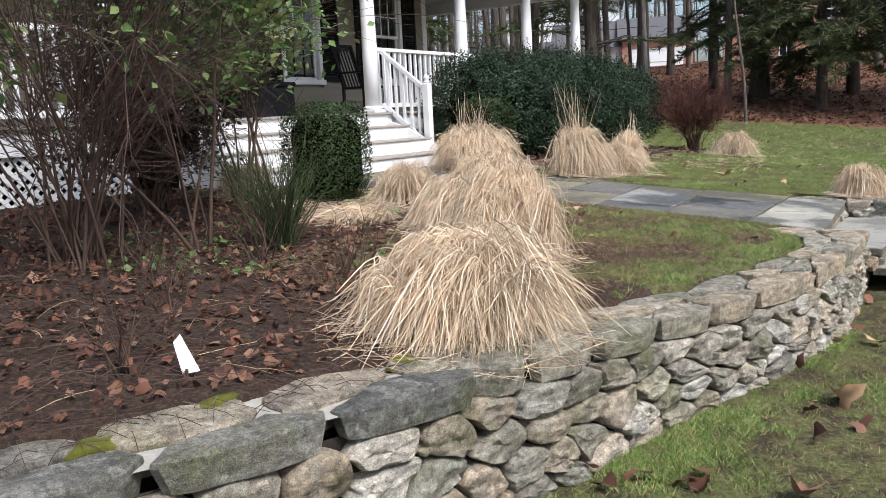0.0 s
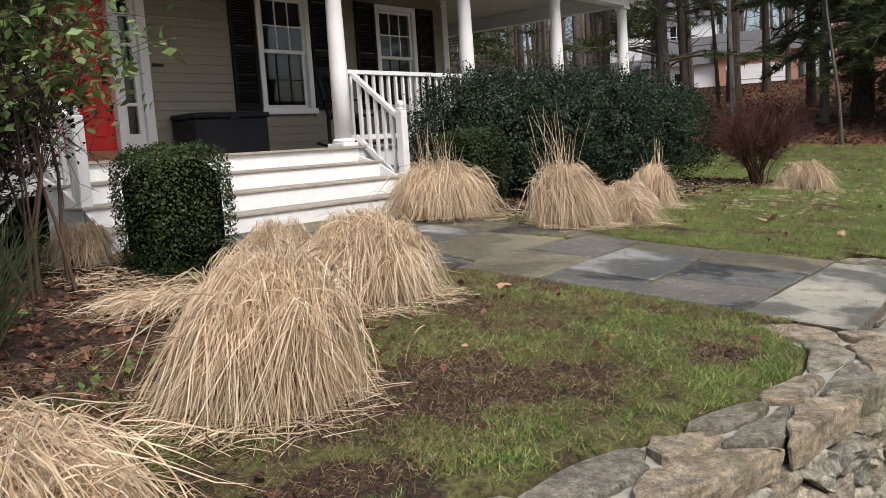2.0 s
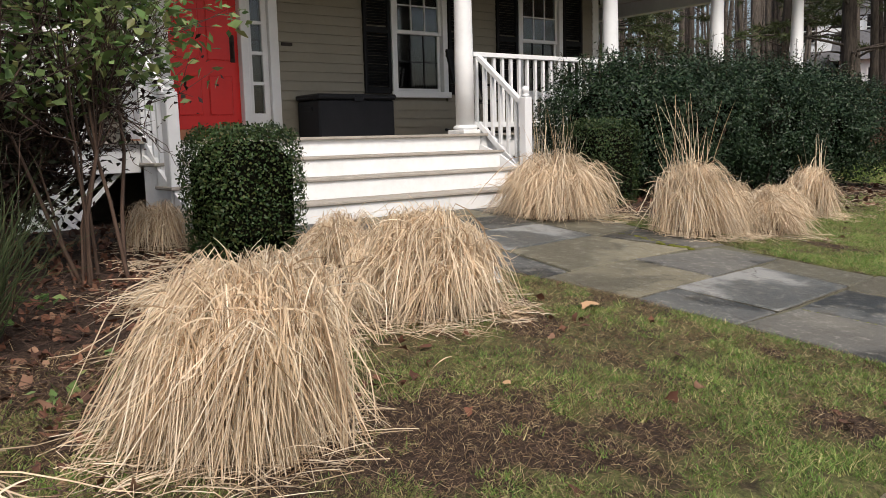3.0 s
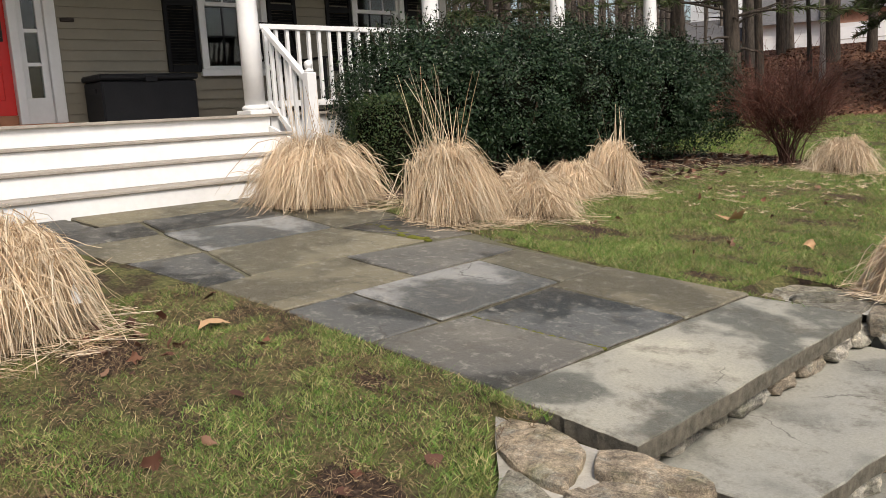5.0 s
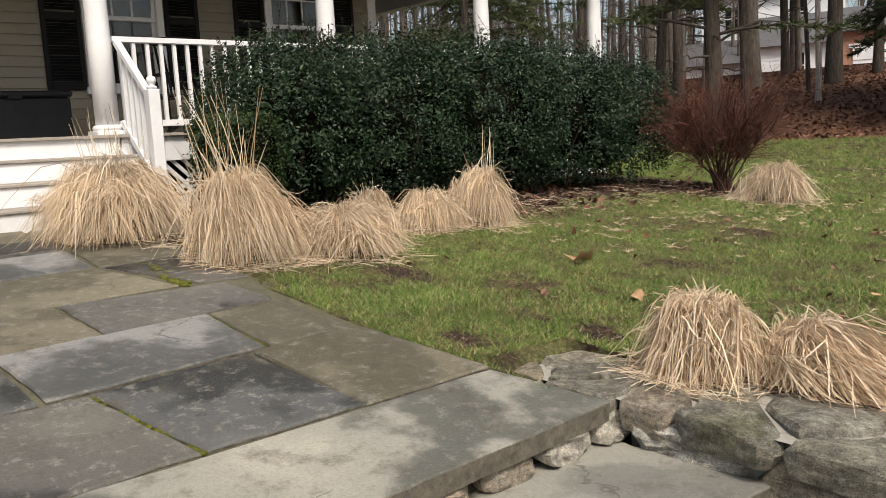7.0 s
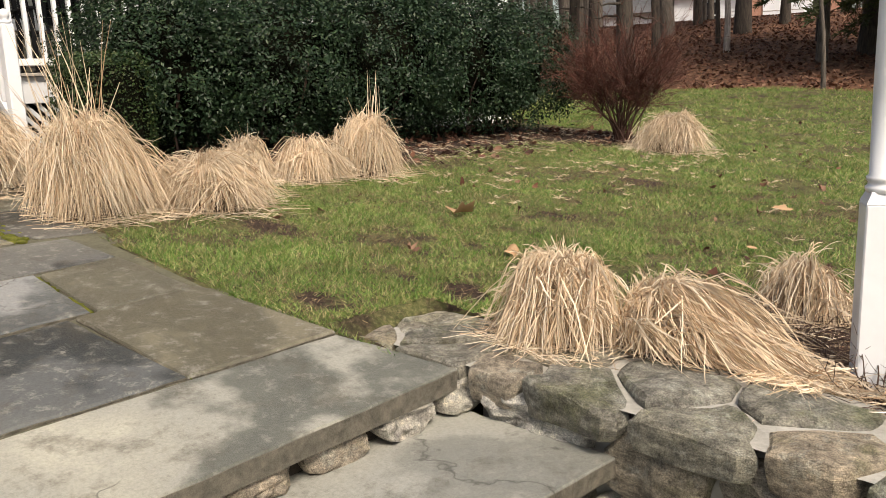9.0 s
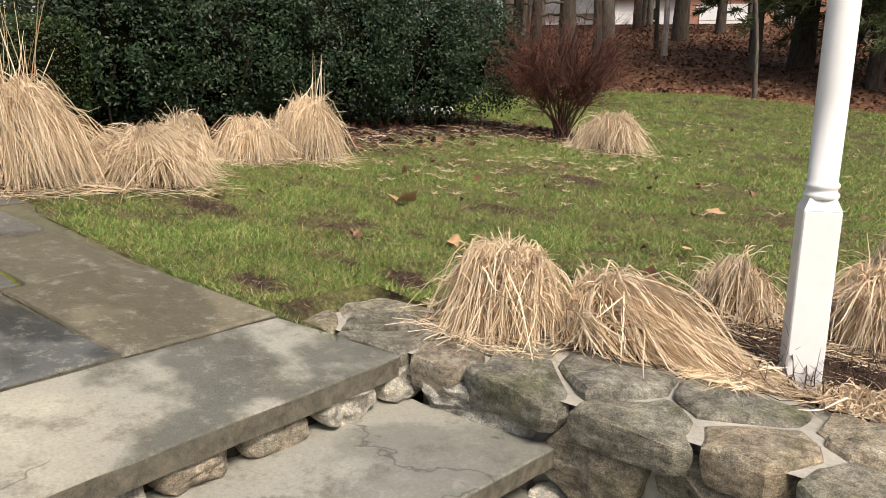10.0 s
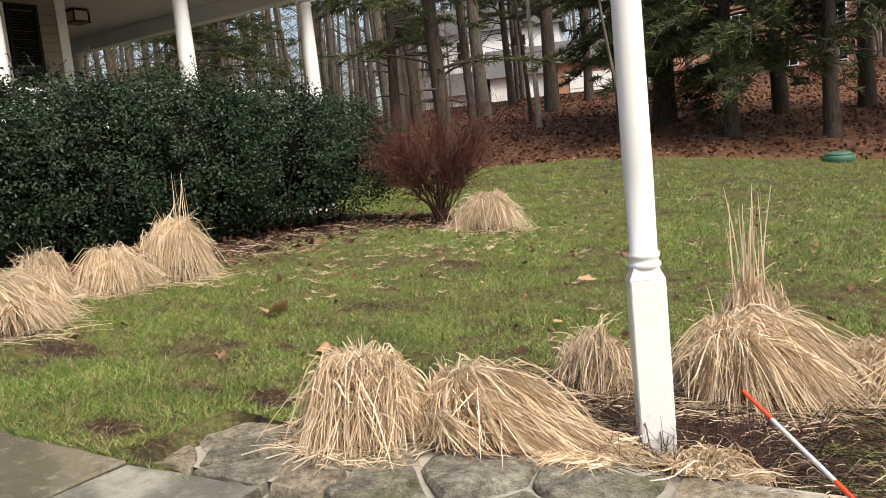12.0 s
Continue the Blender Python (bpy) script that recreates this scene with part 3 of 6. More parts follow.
def garden_wall():
    w = thing("retaining_wall", (-2, 4, LOW), "low fieldstone retaining wall with mortared flat capstones edging the bed", "stone wall", kind="structure")
    ys = list(np.linspace(-2, 7.75, 60))
    strip("earth_core", lambda y, t: wall_point(y, 0.10, LOW - 0.1 + t * (float(wall_top(y)) - LOW + 0.0)), ys, [0, 0.5, 1], JOINT, w)
    strip("mortar_bed", lambda y, t: wall_point(y, 0.05 + t * (wall_depth(y) - 0.07), float(wall_top(y)) - 0.012), ys, [0, 0.33, 0.66, 1], MORTAR, w)
    strip("end_core", lambda a, t: (-1.44 - 0.8 * a, 7.68, LOW - 0.1 + t * 0.5), [0, 0.5, 1], [0, 0.5, 1], JOINT, w)
    # face below the caps
    rubble(w, FIELDSTONE, (1.2, 0), (7.75, 0.80), 0.23, 0.19, lambda u, v, h: wall_point(u, 0.03 - h, LOW - 0.04 + v * (float(wall_top(u)) - 0.10 - LOW + 0.04) / 0.80), 5, 0.008, 0.1, 0.04)
    # end towards the steps
    rubble(w, FIELDSTONE, (0, 0), (0.75, 0.42), 0.25, 0.16, lambda u, v, h: (-1.42 - u, 7.72 + h, LOW + v), 6)
    # caps
    rng = np.random.default_rng(11)
    for poly in cells(spread_points((1.0, 0), (7.78, 1), 0.40, 0.5, rng, 0.3), (1.0, -0.06), (7.78, 1)):
        if len(poly) < 3:
            continue
        q = [(p[0], p[1] * 0.5) for p in poly]
        v, f = stone_shape(q, 0.014, 0.10, 0.020, rng, 2, lean=0.025)
        solid("capstone", [wall_point(a, (b / 0.5) * wall_depth(a), float(wall_top(a)) + h) for a, b, h in v], f, CAPSTONE, w, smooth=True)
    for y, d in ((2.15, 0.3), (3.3, 0.36), (2.55, 0.42)):
        x0, y0, z0 = wall_point(y, d, float(wall_top(y)) + 0.004)
        part("moss_pad", lumpy_bm((x0, y0, z0), (0.07, 0.11, 0.022), y, 2, 0.25), MOSS, w, "", True)


def cheek_wall():
    w = thing("cheek_wall", (-0.5, 9.9, LOW), "fieldstone wall with mortared rough top beside the garden steps", "stone wall", kind="structure")
    strip("mortar_core", lambda x, t: (x, 9.875, LOW - 0.1 + t * 0.58), [-1.8, 0, 4], [0, 1], MORTAR, w)
    strip("mortar_bed", lambda x, t: (x, 9.82 + 0.48 * t, 0.282), [-2.44, -1.5, 0, 4], [0, 0.5, 1], MORTAR, w)
    rubble(w, FIELDSTONE, (-1.76, -0.25), (1.6, 0.26), 0.33, 0.255, lambda u, v, h: (u, 9.85 - h + 0.10 * max(0.0, v) ** 2, v), 23, 0.016, 0.1, 0.060)
    rubble(w, CAPSTONE, (-2.42, 9.76), (1.6, 10.25), 0.30, 0.235, lambda u, v, h: (u, v, 0.272 + h), 26, 0.015, 0.08, 0.032, "capstone")


# ---- steps and flagged path ----
def flag(corners, parent, thick=0.05, top=None, name="flagstone", rng=random.Random(3), mat=None):
    """One flag over a four- or five-cornered outline, with a slightly ragged rim and worn arris."""
    n, ring = (18 if thick > 0.06 else 8), []
    for k, a in enumerate(corners):
        b = corners[(k + 1) % len(corners)]
        for i in range(n):
            t = i / n
            ring.append((a[0] + (b[0] - a[0]) * t + rng.uniform(-0.005, 0.005), a[1] + (b[1] - a[1]) * t + rng.uniform(-0.005, 0.005)))
    cx, cy = np.mean(corners, axis=0)
    tz = top or path_z
    lift, lean = rng.uniform(-0.005, 0.005), rng.uniform(-0.005, 0.005)
    span = max(np.ptp([c[0] for c in corners]), np.ptp([c[1] for c in corners]))

    def at(p, inset, dz):
        s = 1 - 2 * inset / span
        x, y = cx + (p[0] - cx) * s, cy + (p[1] - cy) * s
        return (x, y, tz(x) + dz + lift + lean * (y - cy))
    k = len(ring)
    v = [at(p, 0.014, -thick) for p in ring] + [at(p, 0.008, -0.008) for p in ring] + [at(p, 0.016, 0) for p in ring]
    f = [(r * k + (i + 1) % k, r * k + i, (r + 1) * k + i, (r + 1) * k + (i + 1) % k) for r in range(2) for i in range(k)]
    f.append(tuple(range(2 * k, 3 * k))[::-1])
    ob = solid(name, v, f, mat or SLATE, parent)
    ob.data.materials.append(SLAB_EDGE)
    for face in ob.data.polygons[:k]:
        face.material_index = 1
    return ob


def flag_path():
    p = thing("flagstone_path", (-4, 8.6, 0.4), "irregular bluestone flag path with damp stains and gritty joints", "path", kind="structure")
    strip("joint_bed", lambda x, y: (x, y, path_z(x) - 0.016), [-6.5, -4, -2.3], [7.82, 8.6, 9.66], BEDDING, p)
    stones = [(((-3.00, 7.80), (-2.99, 8.35), (-2.30, 8.47), (-2.28, 7.83)), SLATE), (((-2.99, 8.35), (-3.05, 9.00), (-2.30, 9.07), (-2.30, 8.47)), SLATE),
              (((-3.07, 9.11), (-3.11, 9.56), (-2.29, 9.66), (-2.29, 9.06), (-3.05, 9.02)), OLIVE), (((-3.60, 7.76), (-3.64, 8.17), (-3.01, 8.20), (-3.00, 7.79)), SLATE),
              (((-3.64, 8.17), (-3.67, 9.11), (-3.07, 9.10), (-3.01, 8.21)), PALE_FLAG), (((-3.68, 9.12), (-3.75, 9.51), (-3.11, 9.54), (-3.07, 9.11)), OLIVE),
              (((-4.28, 8.60), (-4.22, 9.47), (-3.76, 9.51), (-3.68, 8.63)), SLATE), (((-4.22, 7.66), (-4.29, 8.59), (-3.68, 8.63), (-3.61, 7.76)), OLIVE),
              (((-4.93, 8.04), (-5.02, 9.02), (-4.30, 9.25), (-4.29, 8.60), (-4.26, 7.96)), OLIVE), (((-4.96, 7.56), (-4.93, 8.02), (-4.26, 7.94), (-4.20, 7.66)), SLATE),
              (((-5.60, 8.06), (-5.60, 9.04), (-5.03, 9.03), (-4.94, 8.05)), PALE_FLAG), (((-4.99, 9.07), (-5.05, 9.60), (-4.26, 9.64), (-4.30, 9.36)), SLATE),
              (((-5.56, 7.40), (-5.58, 8.04), (-4.95, 8.03), (-4.97, 7.54)), OLIVE), (((-5.62, 9.06), (-6.00, 9.70), (-5.07, 9.66), (-5.02, 9.05)), OLIVE),
              (((-6.05, 7.20), (-6.06, 8.10), (-5.62, 8.06), (-5.58, 7.36)), SLATE), (((-6.06, 8.12), (-6.08, 9.05), (-5.62, 9.04), (-5.62, 8.08)), SLATE),
              (((-6.50, 6.80), (-6.50, 7.75), (-6.08, 7.80), (-6.07, 6.95)), SLATE), (((-6.50, 7.77), (-6.50, 9.00), (-6.09, 9.00), (-6.08, 7.82)), OLIVE), (((-6.50, 9.02), (-6.50, 10.1), (-6.02, 9.9), (-6.08, 9.07)), SLATE)]
    for corners, mat in stones:
        flag(corners, p, mat=mat)
    rng = np.random.default_rng(8)
    for k in range(40):
        t = k / 39
        a, b = -4.93 + 0.60 * t + rng.normal(0, 0.02), 9.30 - 0.03 * t + rng.normal(0, 0.02)
        part("moss_pad", lumpy_bm((a, b, path_z(a) - 0.014), (0.04, 0.03, 0.014), k, 1, 0.25), MOSS, p, "", True)
    for k in range(60):
        (x0, y0), (x1, y1) = (((-3.07, 9.11), (-2.31, 9.07)), ((-3.00, 8.35), (-2.30, 8.47)), ((-3.67, 9.11), (-3.07, 9.10)))[k % 3]
        t = rng.uniform(0, 1)
        a, b = x0 + (x1 - x0) * t, y0 + (y1 - y0) * t
        part("moss_pad", lumpy_bm((a, b, path_z(a) - 0.010), (0.022, 0.014, 0.009), k, 1, 0.3), MOSS, p, "", True)


def garden_steps():
    s = thing("garden_steps", (-1.5, 8.8, LOW), "broad bluestone slab steps on rubble risers", "steps", kind="structure")
    flag(((-2.28, 7.82), (-2.30, 9.66), (-1.795, 9.76), (-1.715, 7.84)), s, 0.075, lambda x: path_z(x) - 0.004, "tread", mat=TREAD_STONE)
    flag(((-1.86, 8.00), (-1.88, 9.80), (-1.225, 9.83), (-1.31, 8.02)), s, 0.065, lambda x: 0.140, "tread", mat=DRY_TREAD)
    flag(((-1.38, 8.03), (-1.36, 9.82), (-0.70, 9.84), (-0.74, 8.05)), s, 0.065, lambda x: -0.03, "tread", mat=DRY_TREAD)
    for x, z0, z1, seed in ((-1.83, 0.12, 0.245, 31), (-1.37, -0.05, 0.08, 32), (-0.82, -0.24, -0.09, 33)):
        strip("riser_core", lambda y, t: (x - 0.04, y, z0 - 0.1 + t * (z1 - z0 + 0.1)), [7.7, 8.6, 9.85], [0, 1], JOINT, s)
        rubble(s, FIELDSTONE, (7.86, z0), (9.92, z1), 0.30, 0.16, lambda u, v, h: (x + h, u, v), seed, 0.012, 0.06, 0.04)


garden_wall()
cheek_wall()
garden_steps()
flag_path()


# ---- house with porch ----
WALL = -10.07
FLOOR = 1.42
CEILING = 3.86
OPENINGS = [(7.10, 9.00, 1.44, 3.72), (10.69, 11.65, 1.99, 3.66), (13.04, 14.00, 1.99, 3.66)]


def house_shell():
    w = thing("wall_front", (WALL, 8, FLOOR), "taupe clapboard house wall under the porch", "wall", kind="structure")
    # backing with real openings
    edges = [1.0] + [v for o in OPENINGS for v in o[:2]] + [14.80]
    for i in range(0, len(edges), 2):
        slab("backing", (WALL - 0.16, edges[i], 0.4), (WALL - 0.022, edges[i + 1], 4.0), SIDING, w, 0)
    for y0, y1, z0, z1 in OPENINGS:
        slab("backing", (WALL - 0.16, y0, 0.4), (WALL - 0.022, y1, z0), SIDING, w, 0)
        slab("backing", (WALL - 0.16, y0, z1), (WALL - 0.022, y1, 4.0), SIDING, w, 0)
    # lapped boards, cut round the openings
    z, step = FLOOR + 0.01, 0.118
    while z < CEILING:
        runs, y = [], 1.0
        for a, b, z0, z1 in OPENINGS:
            if z + step > z0 and z < z1:
                runs.append((y, a))
                y = b
        runs.append((y, 14.72))
        for a, b in runs:
            v = [(WALL - 0.02, a, z), (WALL + 0.022, a, z), (WALL + 0.001, a, z + step + 0.01), (WALL - 0.02, a, z + step + 0.01)]
            v += [(x, b, q) for x, _, q in v]
            solid("clapboard", v, [(0, 1, 5, 4), (1, 2, 6, 5), (2, 3, 7, 6), (0, 3, 2, 1), (4, 5, 6, 7)], SIDING, w)
        z += step
    slab("corner_board", (WALL - 0.02, 14.72, FLOOR), (WALL + 0.03, 14.86, CEILING), WHITE, w)
    # the other sides, and the rooms with their dimness put into the colour
    s = thing("wall_side", (WALL, 14.8, FLOOR), "taupe side walls of the house", "wall", kind="structure")
    slab("backing", (-18.0, 14.66, 0.4), (WALL - 0.16, 14.80, 6.6), SIDING, s, 0)
    slab("backing", (-18.0, 0.86, 0.4), (WALL - 0.022, 1.0, 6.6), SIDING, s, 0)
    slab("backing", (-18.1, 0.86, 0.4), (-18.0, 14.80, 6.6), SIDING, s, 0)
    slab("backing", (WALL - 0.16, 0.86, 4.0), (WALL - 0.022, 14.80, 6.6), SIDING, s, 0)
    r = thing("floor_inside", (-12, 8, 1.3), "shallow rooms behind the windows, their gloom put into a near-black colour", "room", kind="structure")
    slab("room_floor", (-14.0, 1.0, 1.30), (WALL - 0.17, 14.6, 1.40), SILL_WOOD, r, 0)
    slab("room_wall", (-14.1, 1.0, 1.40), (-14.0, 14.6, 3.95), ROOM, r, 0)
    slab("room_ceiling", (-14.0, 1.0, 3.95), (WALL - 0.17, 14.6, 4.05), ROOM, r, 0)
    roof = thing("roof", (-14, 8, 6.6), "dark shingled roof of the house", "roof", kind="structure")
    v = [(-18.6, 0.4, 6.6), (WALL + 0.5, 0.4, 6.6), (WALL + 0.5, 15.3, 6.6), (-18.6, 15.3, 6.6), (-14.2, 0.4, 9.4), (-14.2, 15.3, 9.4)]
    solid("roof_slopes", v, [(0, 1, 2, 3), (1, 2, 5, 4), (3, 0, 4, 5), (0, 4, 1), (2, 5, 3)], SHINGLE, roof)


def window(y0, y1, z0, z1, shutters):
    """A double-hung sash window with three by two panes a sash."""
    t = thing("window", (WALL, (y0 + y1) / 2, z0), "white double-hung window with divided panes", "window", "porch windows", "structure")
    c = 0.085
    fr = slab("window_frame", (WALL - 0.10, y0, z0), (WALL + 0.045, y0 + c, z1), WHITE, t)
    slab("window_frame", (WALL - 0.10, y1 - c, z0), (WALL + 0.045, y1, z1), WHITE, t)
    slab("window_frame", (WALL - 0.10, y0 + c, z1 - c), (WALL + 0.045, y1 - c, z1), WHITE, t)
    slab("window_sill", (WALL - 0.10, y0 - 0.03, z0 - 0.05), (WALL + 0.07, y1 + 0.03, z0 + 0.03), WHITE, t)
    mid = (z0 + z1) / 2
    for a, b, x in ((z0 + 0.03, mid + 0.02, -0.05), (mid - 0.02, z1 - c, -0.015)):
        ya, yb = y0 + c, y1 - c
        for lo, hi in (((ya, a), (ya + 0.045, b)), ((yb - 0.045, a), (yb, b)), ((ya + 0.045, a), (yb - 0.045, a + 0.05)), ((ya + 0.045, b - 0.04), (yb - 0.045, b))):
            slab("sash_rail", (WALL + x - 0.02, lo[0], lo[1]), (WALL + x + 0.015, hi[0], hi[1]), WHITE, t, 0.002)
        for i in (1, 2):
            q = ya + 0.045 + (yb - ya - 0.09) * i / 3
            slab("muntin", (WALL + x - 0.012, q - 0.009, a + 0.05), (WALL + x + 0.010, q + 0.009, b - 0.04), BLACK if x < -0.03 else WHITE, t, 0)
        q = (a + b) / 2
        slab("muntin", (WALL + x - 0.010, ya + 0.045, q - 0.009), (WALL + x + 0.008, yb - 0.045, q + 0.009), BLACK if x < -0.03 else WHITE, t, 0)
        p = slab("pane", (WALL + x - 0.004, ya + 0.04, a + 0.04), (WALL + x + 0.0, yb - 0.04, b - 0.03), GLASS, t, 0)
        p.visible_shadow = False
    for a, b in shutters:
        s = thing("shutter", (WALL, a, z0), "black louvred wooden shutter beside the window", "shutter", "black shutters")
        for lo, hi in (((a, z0), (a + 0.05, z1)), ((b - 0.05, z0), (b, z1)), ((a + 0.05, z0), (b - 0.05, z0 + 0.09)), ((a + 0.05, z1 - 0.07), (b - 0.05, z1)), ((a + 0.05, mid - 0.04), (b - 0.05, mid + 0.04))):
            slab("stile", (WALL + 0.012, lo[0], lo[1]), (WALL + 0.05, hi[0], hi[1]), BLACK, s, 0.003)
        v, f, z = [], [], z0 + 0.10
        while z < z1 - 0.10:
            if abs(z - mid) > 0.06:
                k = len(v)
                v += [(WALL + 0.016, a + 0.05, z + 0.03), (WALL + 0.042, a + 0.05, z), (WALL + 0.042, b - 0.05, z), (WALL + 0.016, b - 0.05, z + 0.03)]
                v += [(x, y, q + 0.007) for x, y, q in v[k:k + 4]]
                f += [(k, k + 1, k + 2, k + 3), (k + 7, k + 6, k + 5, k + 4), (k + 1, k + 5, k + 6, k + 2), (k, k + 3, k + 7, k + 4)]
            z += 0.036
        solid("louvres", v, f, BLACK, s)


def entrance():
    d = thing("door", (WALL, 8.07, 1.46), "closed bright red panelled front door with black handle", "door", kind="structure")
    x = WALL - 0.05
    leaf = slab("leaf", (x - 0.045, 7.64, 1.56), (x, 8.51, 3.54), RED, d)
    for y0, y1 in ((7.74, 8.03), (8.12, 8.41)):
        for z0, z1 in ((1.72, 2.18), (2.36, 3.05), (3.16, 3.42)):
            slab("panel", (x, y0, z0), (x + 0.012, y1, z1), RED, leaf, 0.010)
    plate = slab("handle_plate", (x + 0.002, 8.40, 2.34), (x + 0.02, 8.46, 2.66), IRON, d, 0.006)
    beam("handle", (x + 0.05, 8.43, 2.38), (x + 0.05, 8.43, 2.58), 0.02, 0.02, IRON, plate)
    s = thing("door_surround", (WALL, 8.05, 1.44), "white door casing with narrow divided sidelights", "door frame", kind="structure")
    for y0, y1 in ((7.10, 7.20), (7.54, 7.64), (8.51, 8.60), (8.88, 9.00)):
        slab("casing", (WALL - 0.12, y0, 1.46), (WALL + 0.05, y1, 3.62), WHITE, s)
    slab("casing", (WALL - 0.12, 7.10, 3.62), (WALL + 0.06, 9.00, 3.74), WHITE, s)
    slab("threshold", (WALL - 0.12, 7.64, 1.46), (WALL - 0.03, 8.51, 1.558), SILL_WOOD, s)
    slab("door_step", (WALL - 0.12, 7.08, 1.422), (WALL + 0.16, 9.02, 1.458), SILL_WOOD, s)
    slab("head", (WALL - 0.10, 7.64, 3.54), (WALL - 0.02, 8.51, 3.62), WHITE, s)
    for y0, y1 in ((7.20, 7.54), (8.60, 8.88)):
        slab("sidelight_panel", (WALL - 0.09, y0, 1.46), (WALL - 0.01, y1, 1.74), WHITE, s)
        for z in (2.10, 2.46, 2.82, 3.18):
            slab("sidelight_bar", (WALL - 0.06, y0, z - 0.02), (WALL - 0.015, y1, z + 0.02), WHITE, s, 0.003)
        for a, b in ((y0, y0 + 0.07), (y1 - 0.07, y1)):
            slab("sidelight_bar", (WALL - 0.07, a, 1.74), (WALL - 0.012, b, 3.62), WHITE, s, 0.003)
        p = slab("pane", (WALL - 0.045, y0 + 0.05, 1.72), (WALL - 0.040, y1 - 0.05, 3.60), GLASS, s, 0)
        p.visible_shadow = False


COLUMN_Y = (3.6, 6.01, 10.13, 12.58, 14.92, 17.15)
FRONT = -7.86


def column_thing(x, y):
    c = thing("porch_column", (x, y, FLOOR), "round white tapered porch column with square base", "column", "white porch columns")
    plinth = slab("plinth", (x - 0.14, y - 0.14, FLOOR), (x + 0.14, y + 0.14, FLOOR + 0.045), WHITE, c, 0.006)
    lathe("base_ring", [(0.125, 0.045), (0.135, 0.06), (0.135, 0.075), (0.115, 0.095)], (x, y, FLOOR), WHITE, plinth)
    lathe("shaft", [(0.105, 0.09), (0.105, 0.8), (0.098, 1.4), (0.085, 2.08), (0.098, 2.09), (0.098, 2.11), (0.086, 2.12), (0.086, 2.15)], (x, y, FLOOR), WHITE, c)
    slab("capital", (x - 0.115, y - 0.115, FLOOR + 2.15), (x + 0.115, y + 0.115, 3.62), WHITE, c, 0.006)


def porch():
    f = thing("porch_floor", (-9, 9, FLOOR), "grey board porch deck with white fascia", "floor", kind="structure")
    y = 1.0
    slab("deck_frame", (WALL + 0.02, 1.0, FLOOR - 0.2), (-7.66, 17.36, FLOOR - 0.03), WHITE, f, 0)
    slab("deck_frame", (-14.0, 14.86, FLOOR - 0.2), (WALL + 0.02, 17.36, FLOOR - 0.03), WHITE, f, 0)
    for i in range(18):
        x0 = WALL + 0.03 + i * 0.142
        slab("deck_board", (x0, 1.0, FLOOR - 0.028), (min(x0 + 0.137, -7.585), 17.40, FLOOR), DECK, f, 0.003)
    slab("deck_board", (-14.0, 14.86, FLOOR - 0.028), (WALL + 0.025, 17.40, FLOOR), DECK, f, 0.003)
    slab("fascia", (-7.66, 1.0, FLOOR - 0.26), (-7.63, 6.45, FLOOR - 0.03), WHITE, f)
    slab("fascia", (-7.66, 10.16, FLOOR - 0.26), (-7.63, 17.36, FLOOR - 0.03), WHITE, f)
    # steps
    s = thing("porch_steps", (-7, 8.3, 0.7), "four broad white-painted wooden porch steps", "steps", kind="structure")
    xs = (-7.60, -7.26, -6.92, -6.58)
    for i, x in enumerate(xs):
        z = FLOOR - 0.18 * i
        low = z - 0.18 if i < 3 else 0.5
        slab("riser", (x - 0.045, 6.46, low), (x - 0.02, 10.14, z - 0.028), STEP_WHITE, s, 0.002)
        if i:
            slab("tread", (xs[i - 1] - 0.02, 6.43, z - 0.028), (x, 10.17, z), DECK, s, 0.006)
    for y0, y1 in ((6.46, 6.49), (10.11, 10.14)):
        v = [(-7.6, y0, 0.45), (-6.63, y0, 0.45), (-6.63, y0, 0.84), (-6.97, y0, 1.03), (-7.31, y0, 1.21), (-7.6, y0, 1.30)]
        v += [(x, y1, z) for x, _, z in v]
        solid("stringer", v, [(0, 1, 2, 3, 4, 5), (11, 10, 9, 8, 7, 6)] + [(i, i + 6, (i + 1) % 6 + 6, (i + 1) % 6) for i in range(6)], STEP_WHITE, s)
    # roof of the porch
    c = thing("ceiling_porch", (-9, 9, CEILING), "pale painted porch ceiling", "ceiling", kind="structure")
    slab("ceiling", (WALL - 0.02, 0.9, CEILING), (-7.6, 17.4, CEILING + 0.05), CEIL, c, 0)
    slab("ceiling", (-14.2, 14.80, CEILING), (WALL - 0.02, 17.4, CEILING + 0.05), CEIL, c, 0)
    e = thing("porch_beam", (FRONT, 9, 3.62), "white box beam carrying the porch roof", "beam", kind="structure")
    slab("beam", (FRONT - 0.1, 0.9, 3.62), (FRONT + 0.1, 17.26, CEILING - 0.002), WHITE, e)
    slab("beam", (-14.2, 17.05, 3.62), (FRONT - 0.1, 17.25, CEILING - 0.002), WHITE, e)
    slab("eave", (-7.76, 0.7, CEILING - 0.03), (-7.45, 17.55, CEILING + 0.16), WHITE, e)
    slab("eave", (-14.2, 17.26, CEILING - 0.03), (-7.76, 17.55, CEILING + 0.16), WHITE, e)
    r = thing("roof_porch", (-9, 9, 4.1), "dark shingled porch roof", "roof", kind="structure")
    v = [(-7.42, 0.7, 4.03), (-7.42, 17.6, 4.03), (WALL - 0.03, 17.6, 4.9), (WALL - 0.03, 0.7, 4.9)]
    v += [(x, y, z + 0.06) for x, y, z in v]
    solid("slope", v, [(0, 1, 2, 3), (7, 6, 5, 4), (0, 4, 5, 1), (1, 5, 6, 2), (2, 6, 7, 3), (3, 7, 4, 0)], SHINGLE, r)
